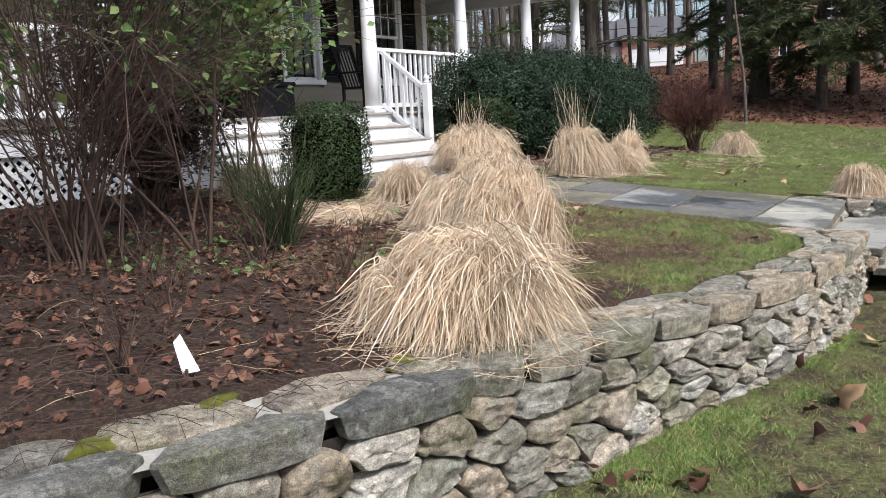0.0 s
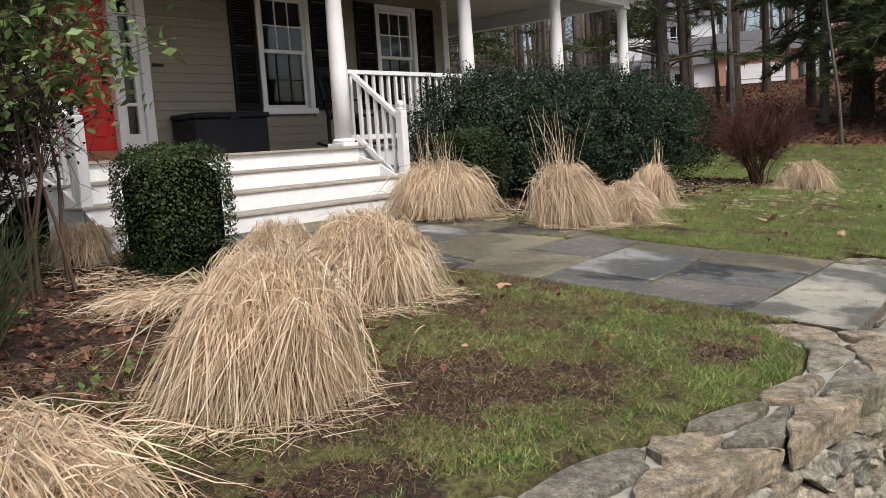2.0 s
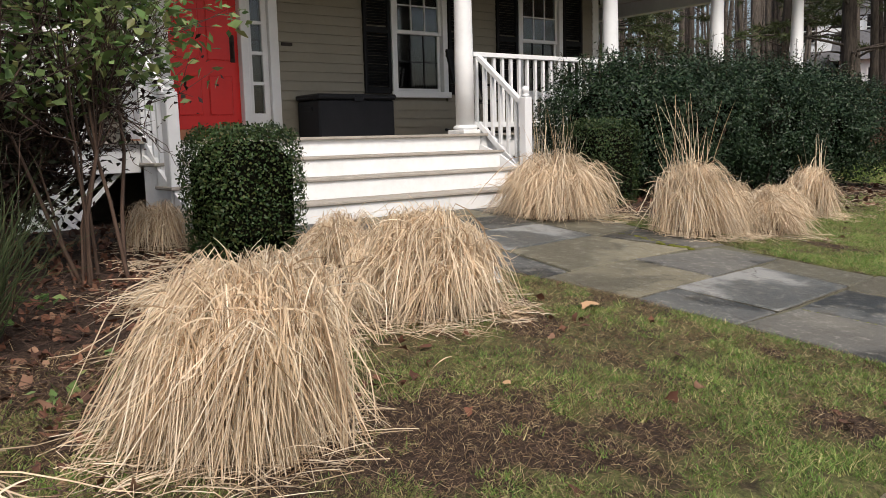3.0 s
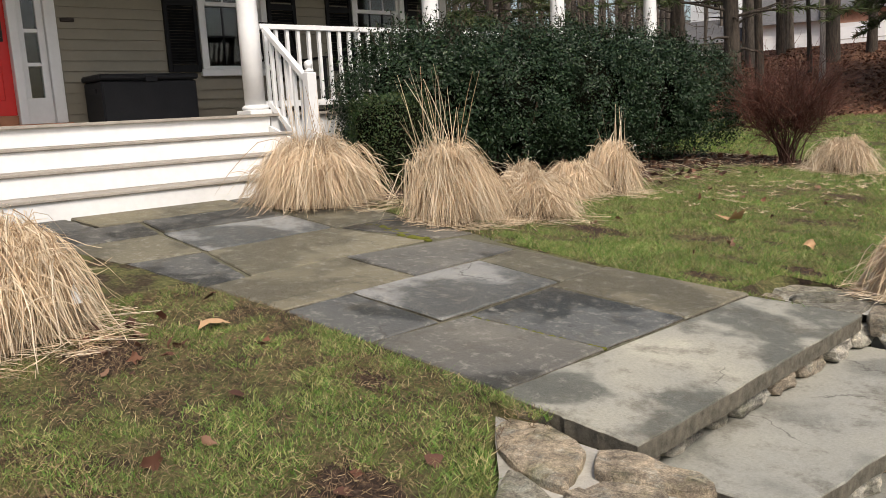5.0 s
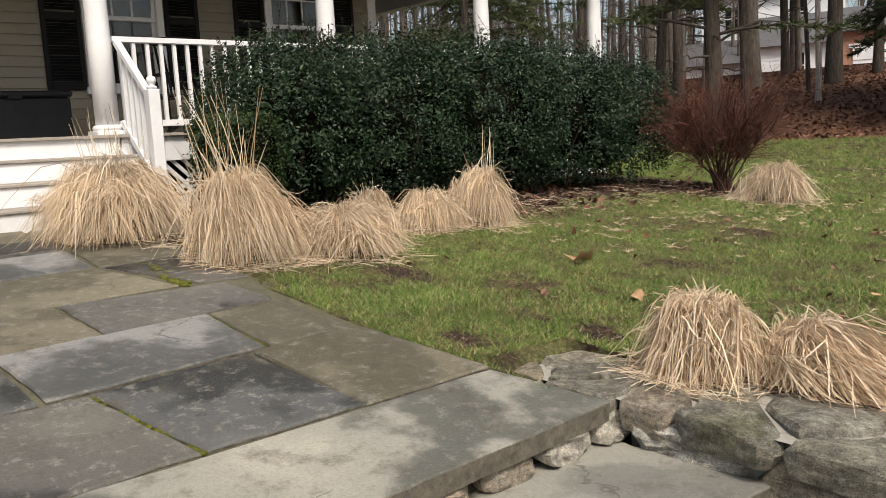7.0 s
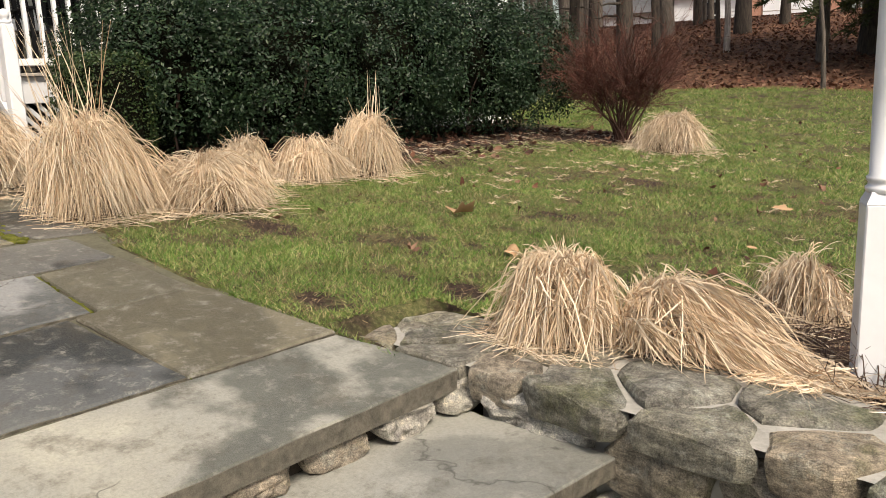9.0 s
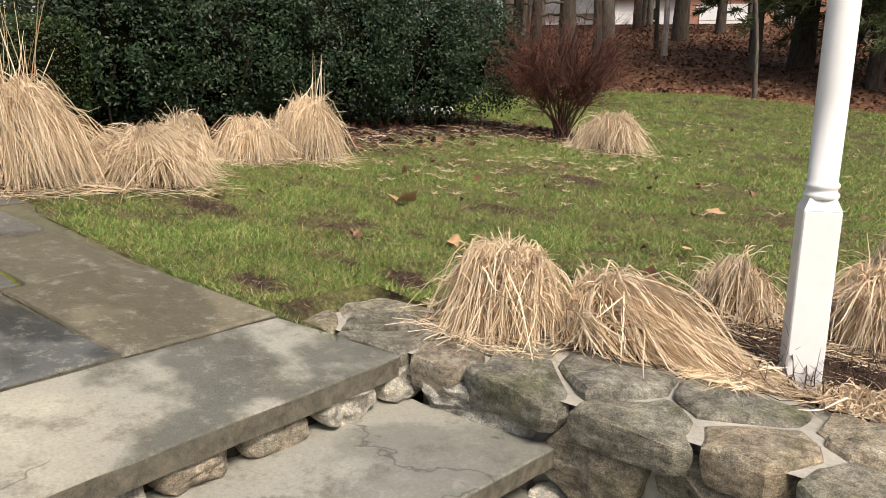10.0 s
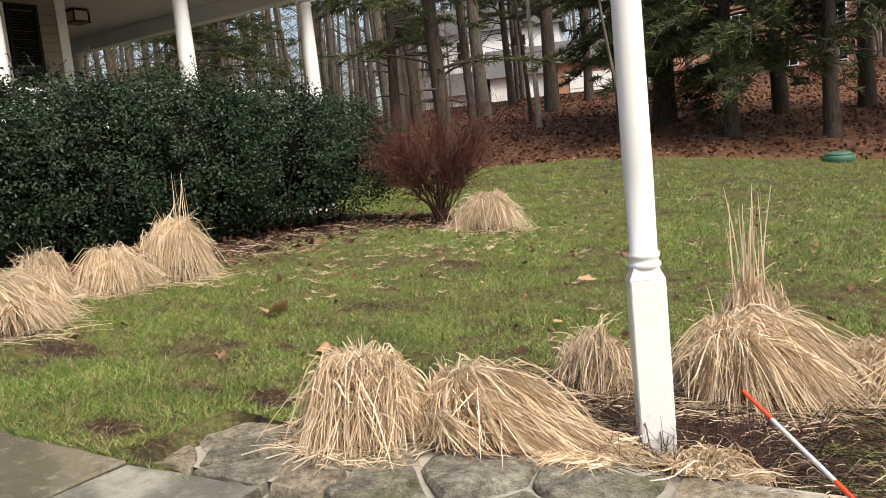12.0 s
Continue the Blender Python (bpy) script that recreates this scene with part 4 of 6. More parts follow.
    slab("slope", (-14.2, 14.8, 4.03), (WALL - 0.03, 17.6, 4.09), SHINGLE, r, 0)
    for y in COLUMN_Y:
        column_thing(FRONT, y)
    column_thing(-13.3, 17.15)
    for y0, y1 in ((10.24, 12.47), (12.69, 14.81), (15.03, 17.04), (3.71, 5.90)):
        rail_run((FRONT, y0), (FRONT, y1))
    rail_run((-7.97, 17.15), (-13.19, 17.15))
    for y in (6.50, 10.25):
        stair_rail(y, 6.12 if y < 8 else 10.13)
    skirt()


def rail_run(a, b):
    r = thing("porch_railing", (a[0], a[1], FLOOR), "white wooden porch railing with square balusters", "railing", "porch railings")
    beam("top_rail", (*a, 2.295), (*b, 2.295), 0.07, 0.05, WHITE, r)
    beam("bottom_rail", (*a, 1.52), (*b, 1.52), 0.05, 0.06, WHITE, r)
    n = round(math.dist(a, b) / 0.135)
    me = None
    for i in range(n):
        t = (i + 0.5) / n
        x, y = a[0] + (b[0] - a[0]) * t, a[1] + (b[1] - a[1]) * t
        if me is None:
            bm = box_bm((-0.017, -0.017, 0), (0.017, 0.017, 0.73), 0)
            me = bpy.data.meshes.new("baluster")
            bm.to_mesh(me)
            bm.free()
            me.materials.append(WHITE)
        o = under(new("baluster", me), r)
        o.location = (x, y, 1.545)


def stair_rail(y, yc):
    r = thing("stair_railing", (-7.06, y, 0.7), "white sloping stair railing with ball-topped newel post", "railing", "stair railings")
    x = -7.02
    post = slab("newel_post", (x - 0.05, y - 0.05, 0.62), (x + 0.05, y + 0.05, 1.78), WHITE, r, 0.008)
    lathe("finial", [(0.03, 0), (0.045, 0.008), (0.045, 0.02), (0.022, 0.032), (0.036, 0.05), (0.043, 0.075), (0.034, 0.10), (0.008, 0.115)], (x, y, 1.78), WHITE, post, 14)
    beam("top_rail", (FRONT + 0.1, y, 2.26), (x - 0.05, y, 1.72), 0.06, 0.05, WHITE, r)
    beam("bottom_rail", (FRONT + 0.1, y, 1.53), (x - 0.05, y, 0.99), 0.05, 0.06, WHITE, r)
    for i in range(5):
        q = FRONT + 0.2 + i * 0.125
        z = 2.26 - (q - FRONT - 0.1) * 0.735
        slab("baluster", (q - 0.017, y - 0.017, z - 0.72), (q + 0.017, y + 0.017, z - 0.02), WHITE, r, 0)


def skirt():
    """White lattice below the porch deck, before an added sheet of painted shade."""
    for y0, y1 in ((1.0, 6.40), (10.20, 17.36)):
        t = thing("porch_lattice", (-7.7, y0, 0.4), "white diagonal lattice skirt below the porch", "lattice", "porch lattices", "structure")
        z0, z1 = 0.42, FLOOR - 0.26
        slab("lattice_rail", (-7.70, y0, z0), (-7.64, y1, z0 + 0.07), WHITE, t)
        h, v, f = z1 - z0 - 0.07, [], []
        z0 += 0.07
        for side, x in ((1, -7.69), (-1, -7.675)):
            y = y0 - h
            while y < y1 + h:
                a, b = (y, z0), (y + h, z1)
                if side < 0:
                    a, b = (y + h, z0), (y, z1)
                c = [(p[0] + o, p[1]) for p in (a, b) for o in (-0.025, 0.025)]
                if min(q[0] for q in c) > y0 - 0.01 and max(q[0] for q in c) < y1 + 0.01:
                    k = len(v)
                    v += [(x, *q) for q in c] + [(x + 0.012, *q) for q in c]
                    f += [(k, k + 1, k + 3, k + 2), (k + 4, k + 6, k + 7, k + 5), (k, k + 2, k + 6, k + 4), (k + 1, k + 5, k + 7, k + 3)]
                y += 0.11
        solid("slats", v, f, WHITE, t)
        # added dark sheet: its colour stands for the shade under the deck
        slab("crawl_shade", (-8.4, y0, 0.0), (-8.36, y1, 1.2), JOINT, t, 0)


house_shell()
window(10.69, 11.65, 2.0, 3.66, ((10.24, 10.67), (11.67, 12.10)))
window(13.04, 14.00, 2.0, 3.66, ((12.59, 13.02), (14.02, 14.45)))
entrance()
porch()


def deck_box():
    t = thing("deck_box", (-9.73, 9.75, FLOOR), "black resin storage box on the porch", "storage box")
    x0, x1, y0, y1 = -10.0, -9.46, 9.20, 10.30
    bm = box_bm((x0, y0, FLOOR), (x1, y1, FLOOR + 0.46), 0.02)
    part("body", bm, PLASTIC, t)
    lid = slab("lid", (x0 - 0.01, y0 - 0.02, FLOOR + 0.465), (x1 + 0.025, y1 + 0.02, FLOOR + 0.53), PLASTIC, t, 0.018)
    slab("latch", (x1 + 0.021, (y0 + y1) / 2 - 0.07, FLOOR + 0.44), (x1 + 0.035, (y0 + y1) / 2 + 0.07, FLOOR + 0.50), PLASTIC, lid, 0.006)
    for y in (y0 - 0.004, y1 + 0.004):
        slab("side_grip", (x0 + 0.18, y - 0.008, FLOOR + 0.33), (x0 + 0.38, y + 0.008, FLOOR + 0.38), PLASTIC, t, 0.004)


def rocking_chair():
    y, x = 11.35, -8.95
    t = thing("rocking_chair", (x, y, FLOOR), "black wooden slat-back rocking chair on the porch", "chair")
    for s in (-0.27, 0.27):
        pts = np.array([[(x - 0.45 + 0.9 * k / 8, y + s, FLOOR + 0.02 + 0.28 * (k / 8 - 0.45) ** 2) for k in range(9)]])
        solid("rocker", *tubes(pts, np.full((1, 9), 0.02), 6), BLACK, t)
        beam("leg", (x + 0.2, y + s, FLOOR + 0.05), (x + 0.2, y + s, FLOOR + 0.64), 0.04, 0.04, BLACK, t)
        beam("leg", (x - 0.2, y + s, FLOOR + 0.03), (x - 0.2, y + s, FLOOR + 0.42), 0.04, 0.04, BLACK, t)
        beam("back_post", (x - 0.2, y + s * 0.9, FLOOR + 0.38), (x - 0.42, y + s * 0.9, FLOOR + 1.10), 0.04, 0.04, BLACK, t)
        slab("armrest", (x - 0.30, y + s - 0.045, FLOOR + 0.64), (x + 0.25, y + s + 0.045, FLOOR + 0.665), BLACK, t, 0.006)
    slab("seat", (x - 0.24, y - 0.26, FLOOR + 0.40), (x + 0.24, y + 0.26, FLOOR + 0.435), BLACK, t, 0.01)
    beam("crest_rail", (x - 0.42, y - 0.26, FLOOR + 1.07), (x - 0.42, y + 0.26, FLOOR + 1.07), 0.03, 0.10, BLACK, t)
    for i in range(6):
        q = y - 0.19 + i * 0.076
        beam("slat", (x - 0.21, q, FLOOR + 0.44), (x - 0.41, q, FLOOR + 1.04), 0.03, 0.012, BLACK, t)


def porch_lantern():
    x, y, z = -10.9, 15.6, CEILING
    t = thing("porch_lantern", (x, y, z), "square dark bronze ceiling lantern with frosted panes", "ceiling lamp")
    slab("canopy", (x - 0.12, y - 0.12, z - 0.03), (x + 0.12, y + 0.12, z), IRON, t, 0.006)
    slab("glass_box", (x - 0.11, y - 0.11, z - 0.17), (x + 0.11, y + 0.11, z - 0.032), LAMP_GLASS, t, 0.004)
    for a in (-0.12, 0.12):
        for b in (-0.12, 0.12):
            slab("corner_bar", (x + a - 0.01, y + b - 0.01, z - 0.19), (x + a + 0.01, y + b + 0.01, z - 0.03), IRON, t, 0)
    slab("bottom_frame", (x - 0.14, y - 0.14, z - 0.205), (x + 0.14, y + 0.14, z - 0.19), IRON, t, 0.003)


def house_number():
    t = thing("number_plate", (WALL, 9.10, 2.58), "small dark plaque on the siding beside the door", "plaque")
    slab("plate", (WALL + 0.013, 9.05, 2.56), (WALL + 0.03, 9.20, 2.60), IRON, t, 0.003)


def lamp_post():
    x, y, z = -0.775, 10.545, 0.25
    t = thing("lamp_post", (x, y, z), "white wooden lamp post with square base and turned shaft", "lamp post")
    bm = box_bm((x - 0.056, y - 0.056, z - 0.02), (x + 0.056, y + 0.056, 0.822), 0.005)
    bmesh.ops.rotate(bm, cent=(x, y, 0), matrix=Matrix.Rotation(radians(28), 3, "Z"), verts=bm.verts)
    part("square_base", bm, WHITE, t)
    bm = bmesh.new()
    bmesh.ops.create_cone(bm, cap_ends=True, segments=4, radius1=0.078, radius2=0.056, depth=0.035)
    bm.transform(pose(x, y, 0.8395, 0, 0, 45 + 28))
    part("chamfer", bm, WHITE, t)
    lathe("turned_shaft", [(0.05, 0.0), (0.053, 0.008), (0.053, 0.016), (0.046, 0.022), (0.046, 0.03), (0.051, 0.036), (0.051, 0.046), (0.044, 0.052), (0.047, 0.3), (0.046, 1.0), (0.042, 1.35), (0.05, 1.37), (0.05, 1.40)], (x, y, 0.854), WHITE, t, 24)
    foot = lathe("lantern_foot", [(0.03, 0), (0.05, 0.03), (0.02, 0.05), (0.02, 0.08), (0.075, 0.09)], (x, y, 2.254), IRON, t, 16)
    lathe("lantern_glass", [(0.075, 0), (0.105, 0.25)], (x, y, 2.344), LAMP_GLASS, foot, 6)
    lathe("lantern_cap", [(0.125, 0), (0.09, 0.06), (0.03, 0.11), (0.012, 0.15)], (x, y, 2.594), IRON, foot, 6)


def marker(a, b, bands, label):
    """A thin snow stake from a to b with painted bands."""
    t = thing("snow_stake", a, label, "stake", "snow stakes")
    a, b = Vector(a), Vector(b)
    for u, w, mat in bands:
        p = np.array([[a + (b - a) * u, a + (b - a) * w]])
        solid("band", *tubes(p, np.full((1, 2), 0.0065), 8), mat, t)


deck_box()
rocking_chair()
porch_lantern()
house_number()
lamp_post()
marker((-0.708, 7.472, LOW), (-0.722, 7.452, 0.93), ((0, 0.55, ORANGE), (0.55, 0.92, WHITE), (0.92, 1, ORANGE)), "upright orange and white snow stake by the garden steps")
marker((0.03, 9.86, 0.33), (-0.52, 10.66, 0.43), ((0, 0.40, ORANGE), (0.40, 0.78, WHITE), (0.78, 1, ORANGE)), "orange and white snow stake lying over the wall")


# ---- planting ----
def ripple(x, y, seed, size):
    """Smooth uneven noise about 0, of the given grain in metres."""
    r = np.random.default_rng(seed)
    out = np.zeros_like(x, dtype=float)
    for k, a in ((1.0, 1.0), (2.3, 0.6)):
        g = r.normal(0, 1, (64, 64))
        u, v = x * k / size + 17.3 * k, y * k / size + 5.1
        i, j = np.floor(u).astype(int), np.floor(v).astype(int)
        fu, fv = u - i, v - j
        fu, fv = fu * fu * (3 - 2 * fu), fv * fv * (3 - 2 * fv)
        out += a * ((g[i % 64, j % 64] * (1 - fu) + g[(i + 1) % 64, j % 64] * fu) * (1 - fv) + (g[i % 64, (j + 1) % 64] * (1 - fu) + g[(i + 1) % 64, (j + 1) % 64] * fu) * fv)
    return out


def straw_clump(x, y, rad, high, n, seed, label, stalks=0, tall=0.6, flow=(0.0, 0.0), stretch=1.0, wide=0.0039, splay=0.9):
    """A mound of dry ornamental grass: locks of blades rise from the crown, arch over and hang to the ground."""
    rng = np.random.default_rng(seed)
    n = int(n * 2.0)
    z0 = float(upper_z(x, y))
    t = thing("grass_clump", (x, y, z0), label, "ornamental grass", "dry grass clumps")
    fl = np.array(flow)
    locks = max(14, n // 26)
    la = rng.uniform(0, 2 * np.pi, locks)
    lc = rng.normal(0, 0.30 * rad, (locks, 2)) * [1.1, 1.0]
    lobe = 1 + 0.13 * np.sin(la * 3 + seed) + 0.09 * np.sin(la * 5 + 2.1 * seed)
    lr = rad * lobe * rng.uniform(0.50, 1.08, locks)
    lt = high * rng.uniform(0.70, 1.06, locks) * (1.04 - 0.22 * np.clip(np.linalg.norm(lc, axis=1) / (0.7 * rad), 0, 1) ** 2)
    lf = rng.uniform(0, 1, locks)
    who = rng.integers(0, locks, n)
    stray = rng.uniform(0, 1, n) < 0.38
    a = la[who] + rng.normal(0, 0.13, n) + rng.normal(0, 0.85, n) * stray
    d = np.stack([np.cos(a), np.sin(a)], -1)
    top = lt[who] * rng.uniform(0.88, 1.07, n)
    reach = lr[who] * rng.uniform(0.82, 1.04, n)
    root = lc[who] + rng.normal(0, 0.035 * rad + 0.006, (n, 2))
    turn = rng.normal(0, 0.45, locks)[who] + rng.normal(0, 0.30, n)
    e = a + turn
    end = lc[who] * 0.45 + np.stack([np.cos(e), np.sin(e)], -1) * reach[:, None] + fl * (lf[who] * rng.uniform(0.6, 1.2, n))[:, None]
    end[:, 0] *= stretch
    steep = rng.uniform(0.35, 0.80, locks)[who] * rng.uniform(0.85, 1.15, n)
    hang = np.where(rng.uniform(0, 1, n) < 0.30, rng.uniform(0, 0.55, n), rng.uniform(0, 0.06, n)) * high
    p0 = np.column_stack([root * 0.8, np.zeros(n)])
    p1 = np.column_stack([root + d * (0.16 * rad), top * 1.62])
    p2 = np.column_stack([end * 0.66 + root * 0.34, top * steep])
    p3 = np.column_stack([end, 0.010 + hang])
    s = np.linspace(0, 1, 8)[None, :, None]
    p = p0[:, None] * (1 - s) ** 3 + 3 * p1[:, None] * s * (1 - s) ** 2 + 3 * p2[:, None] * s ** 2 * (1 - s) + p3[:, None] * s ** 3
    kink = rng.uniform(0.25, 0.85, n)[:, None, None]
    bent = (rng.uniform(0, 1, n) < 0.55)[:, None, None]
    p += bent * np.clip(s - kink, 0, 1) * rng.normal(0, 0.34 * rad + 0.03, (n, 1, 3)) * [1, 1, 0.5]
    p += rng.normal(0, 0.0035, p.shape) + rng.normal(0, 0.012, (n, 1, 3)) * np.clip(s * 3, 0, 1)
    # ragged ends that stand out of the crown
    m = n // 26
    ra = rng.uniform(0, 6.28, m)
    rb = rng.normal(0, 0.38 * rad, (m, 2))
    rl = rng.uniform(0.15, 0.40, m) * high + 0.03
    rz = high * np.clip(0.86 - 0.5 * (np.linalg.norm(rb, axis=1) / rad) ** 2, 0.1, 1) * rng.uniform(0.7, 1.0, m)
    tilt = rng.uniform(0.4, 1.3, m)
    q = np.stack([rb[:, :1] + np.cos(ra)[:, None] * (rl * tilt)[:, None] * s[0, :, 0] ** 1.4, rb[:, 1:] + np.sin(ra)[:, None] * (rl * tilt)[:, None] * s[0, :, 0] ** 1.4, rz[:, None] + rl[:, None] * (s[0, :, 0] - 0.55 * tilt[:, None] * s[0, :, 0] ** 2.5)], -1)
    p = np.concatenate([p, q])
    n += m
    p[..., 0] += x
    p[..., 1] += y
    gz = np.where(is_upper(p[..., 0], p[..., 1]), upper_z(p[..., 0], p[..., 1]), wall_top(p[..., 1]) - 0.01)
    gz = np.where((p[..., 1] > 9.7) & (p[..., 1] < 10.3) & (p[..., 0] > -2.3), 0.30, gz)
    p[..., 2] = np.maximum(p[..., 2] + z0, gz + 0.01 + 0.012 * rng.uniform(0, 1, (n, 1)))
    w = wide * rng.uniform(0.5, 1.45, n)[:, None] * np.array([0.7, 0.9, 1, 1, 1, 0.95, 0.8, 0.3])[None]
    strands("straw", *ribbons(p, w, rng.uniform(0, 6.28, n)), STRAW, t)
    # added filler dome: closes the clump and darkens the gaps by its colour
    part("thatch", lumpy_bm((x + flow[0] * 0.2, y + flow[1] * 0.2, z0 + high * 0.08), (rad * 0.58 * stretch, rad * 0.58, high * 0.55), seed, 2, 0.1), THATCH_SHADE, t, "", True)
    # broken blades lying round the foot
    k = n // 9
    a, q = rng.uniform(0, 6.28, k), rad * rng.uniform(0.7, 1.45, k)
    c = np.stack([x + np.cos(a) * q * stretch + flow[0] * 0.7, y + np.sin(a) * q + flow[1] * 0.7], -1)
    e = a + rng.normal(0, 1.2, k)
    ln = rng.uniform(0.06, 0.26, k)
    s = np.linspace(-0.5, 0.5, 4)
    p = np.stack([c[:, :1] + np.cos(e)[:, None] * ln[:, None] * s, c[:, 1:] + np.sin(e)[:, None] * ln[:, None] * s, np.zeros((k, 4))], -1)
    p[..., 2] = np.where(is_upper(p[..., 0], p[..., 1]), upper_z(p[..., 0], p[..., 1]) + 0.02, 0.335) + rng.uniform(0, 0.03, (k, 1)) + rng.normal(0, 0.012, (k, 1)) * s + rng.uniform(0, 0.02, (k, 1)) * (0.25 - s ** 2)
    p = p[~((c[:, 0] > -6.4) & (c[:, 0] < -2.0) & (c[:, 1] > 7.9) & (c[:, 1] < 9.45))]
    k = len(p)
    strands("fallen_straw", *ribbons(p, np.full((k, 4), wide * 0.6), rng.uniform(0, 6.28, k)), STRAW, t)
    if stalks:
        a = rng.uniform(0, 6.28, stalks)
        lean = rng.uniform(0.05, splay, stalks) ** 1.3
        s = np.linspace(0, 1, 6)[None]
        lean = lean * (0.6 if splay > 0.5 else 1.3)
        hh = (tall * rng.uniform(0.1, 1.0, stalks) ** 1.6)[:, None] + high * 0.75
        b = rng.normal(0, rad * 0.20, (stalks, 2))
        p = np.stack([x + b[:, :1] + np.cos(a)[:, None] * lean[:, None] * hh * s ** 1.8 * 0.7, y + b[:, 1:] + np.sin(a)[:, None] * lean[:, None] * hh * s ** 1.8 * 0.7, z0 + hh * s * (1 - 0.12 * lean[:, None] * s)], -1)
        strands("plume", *ribbons(p, np.full((stalks, 6), 0.0042) * np.array([1, 1, 1, 1.2, 1.1, 0.5]), rng.uniform(0, 6.28, stalks)), STRAW, t)
    return t


def in_lobes(lobes, n, rng, shell=0.30):
    """Points in the outer shell of overlapping rounded lobes (centre, radii), with the way out."""
    size = np.array([a[1][0] * a[1][1] + a[1][1] * a[1][2] + a[1][0] * a[1][2] for a in lobes])
    pick = rng.choice(len(lobes), n, p=size / size.sum())
    c, r = np.array([a[0] for a in lobes])[pick], np.array([a[1] for a in lobes])[pick]
    v = rng.normal(0, 1, (n, 3))
    v /= np.linalg.norm(v, axis=1, keepdims=True)
    v = np.sign(v) * np.abs(v) ** 0.84
    k = rng.normal(1.02, 0.045, n) * (1 - shell * rng.uniform(0, 1, n) ** 2.2)
    p = c + v * r * k[:, None]
    keep = np.ones(n, bool)
    for cc, rr in lobes:
        q = np.abs((p - np.array(cc)) / np.array(rr))
        keep &= (q ** 2.4).sum(1) > 0.50
    return p[keep], (v / r)[keep]


def leafy_bush(name, lobes, n, size, mat, label, seed, ground, shoots=0, stems=6):
    """An evergreen mass: leaves gathered in small sprays over rounded lobes, open below where near-black cores stand
    for the inner shade.
    """
    rng = np.random.default_rng(seed)
    c0 = np.mean([a[0] for a in lobes], axis=0)
    t = thing(name, (c0[0], c0[1], ground), label, "shrub")
    tuft, way = in_lobes(lobes, n // 22, rng)
    way = way / np.linalg.norm(way, axis=1, keepdims=True)
    who = rng.integers(0, len(tuft), n)
    spray = way[who] + rng.normal(0, 0.35, (len(tuft), 3))[who]
    p = tuft[who] + rng.normal(0, 0.045, (n, 3)) + spray * rng.uniform(-0.07, 0.09, n)[:, None]
    low = soft(p[:, 2], ground + 0.10, ground + 0.62)
    keep = rng.uniform(0, 1, n) < 0.16 + 0.84 * low
    keep &= p[:, 2] > ground + 0.06
    strands("foliage", *leaf_mesh(p[keep], way[who][keep] + [0, 0, 0.45], size, rng, 0.75), mat, t)
    for i, (c, r) in enumerate(lobes):
        part("shade_core", lumpy_bm(c, [q * 0.66 for q in r], seed + i, 3, 0.12), CORE, t, "", True)
        k = stems
        a = rng.uniform(0, 6.28, k)
        base = np.stack([c[0] + np.cos(a) * r[0] * 0.35, c[1] + np.sin(a) * r[1] * 0.35, np.full(k, ground - 0.03)], -1)
        tip = np.stack([c[0] + np.cos(a) * r[0] * 0.75, c[1] + np.sin(a) * r[1] * 0.75, c[2] + rng.uniform(-0.3, 0.2, k)], -1)
        s = np.linspace(0, 1, 5)[None, :, None]
        strands("stem_mass", *tubes(base[:, None] * (1 - s) + tip[:, None] * s + rng.normal(0, 0.02, (k, 5, 3)), np.full((k, 5), 0.012), 5), BROWN_TWIG, t)
    if shoots:
        top = p[p[:, 2] > np.quantile(p[:, 2], 0.80)]
        b = top[rng.integers(0, len(top), shoots)]
        ln = rng.uniform(0.06, 0.24, shoots) * rng.choice([0.6, 1.0, 1.5], shoots)
        way = np.column_stack([rng.normal(0, 0.28, (shoots, 2)), np.ones(shoots)])
        s = np.linspace(0, 1, 5)
        q = b[:, None] + way[:, None] * (ln[:, None] * s)[..., None]
        strands("shoot", *tubes(q, np.full((shoots, 5), 0.003), 3), BROWN_TWIG, t)
        lp = (b[:, None] + way[:, None] * (ln[:, None] * np.linspace(0.2, 1, 9))[..., None]).reshape(-1, 3) + rng.normal(0, 0.012, (shoots * 9, 3))
        strands("shoot_foliage", *leaf_mesh(lp, np.tile([0, 0, 1.0], (len(lp), 1)), size * 0.9, rng), mat, t)
    return t


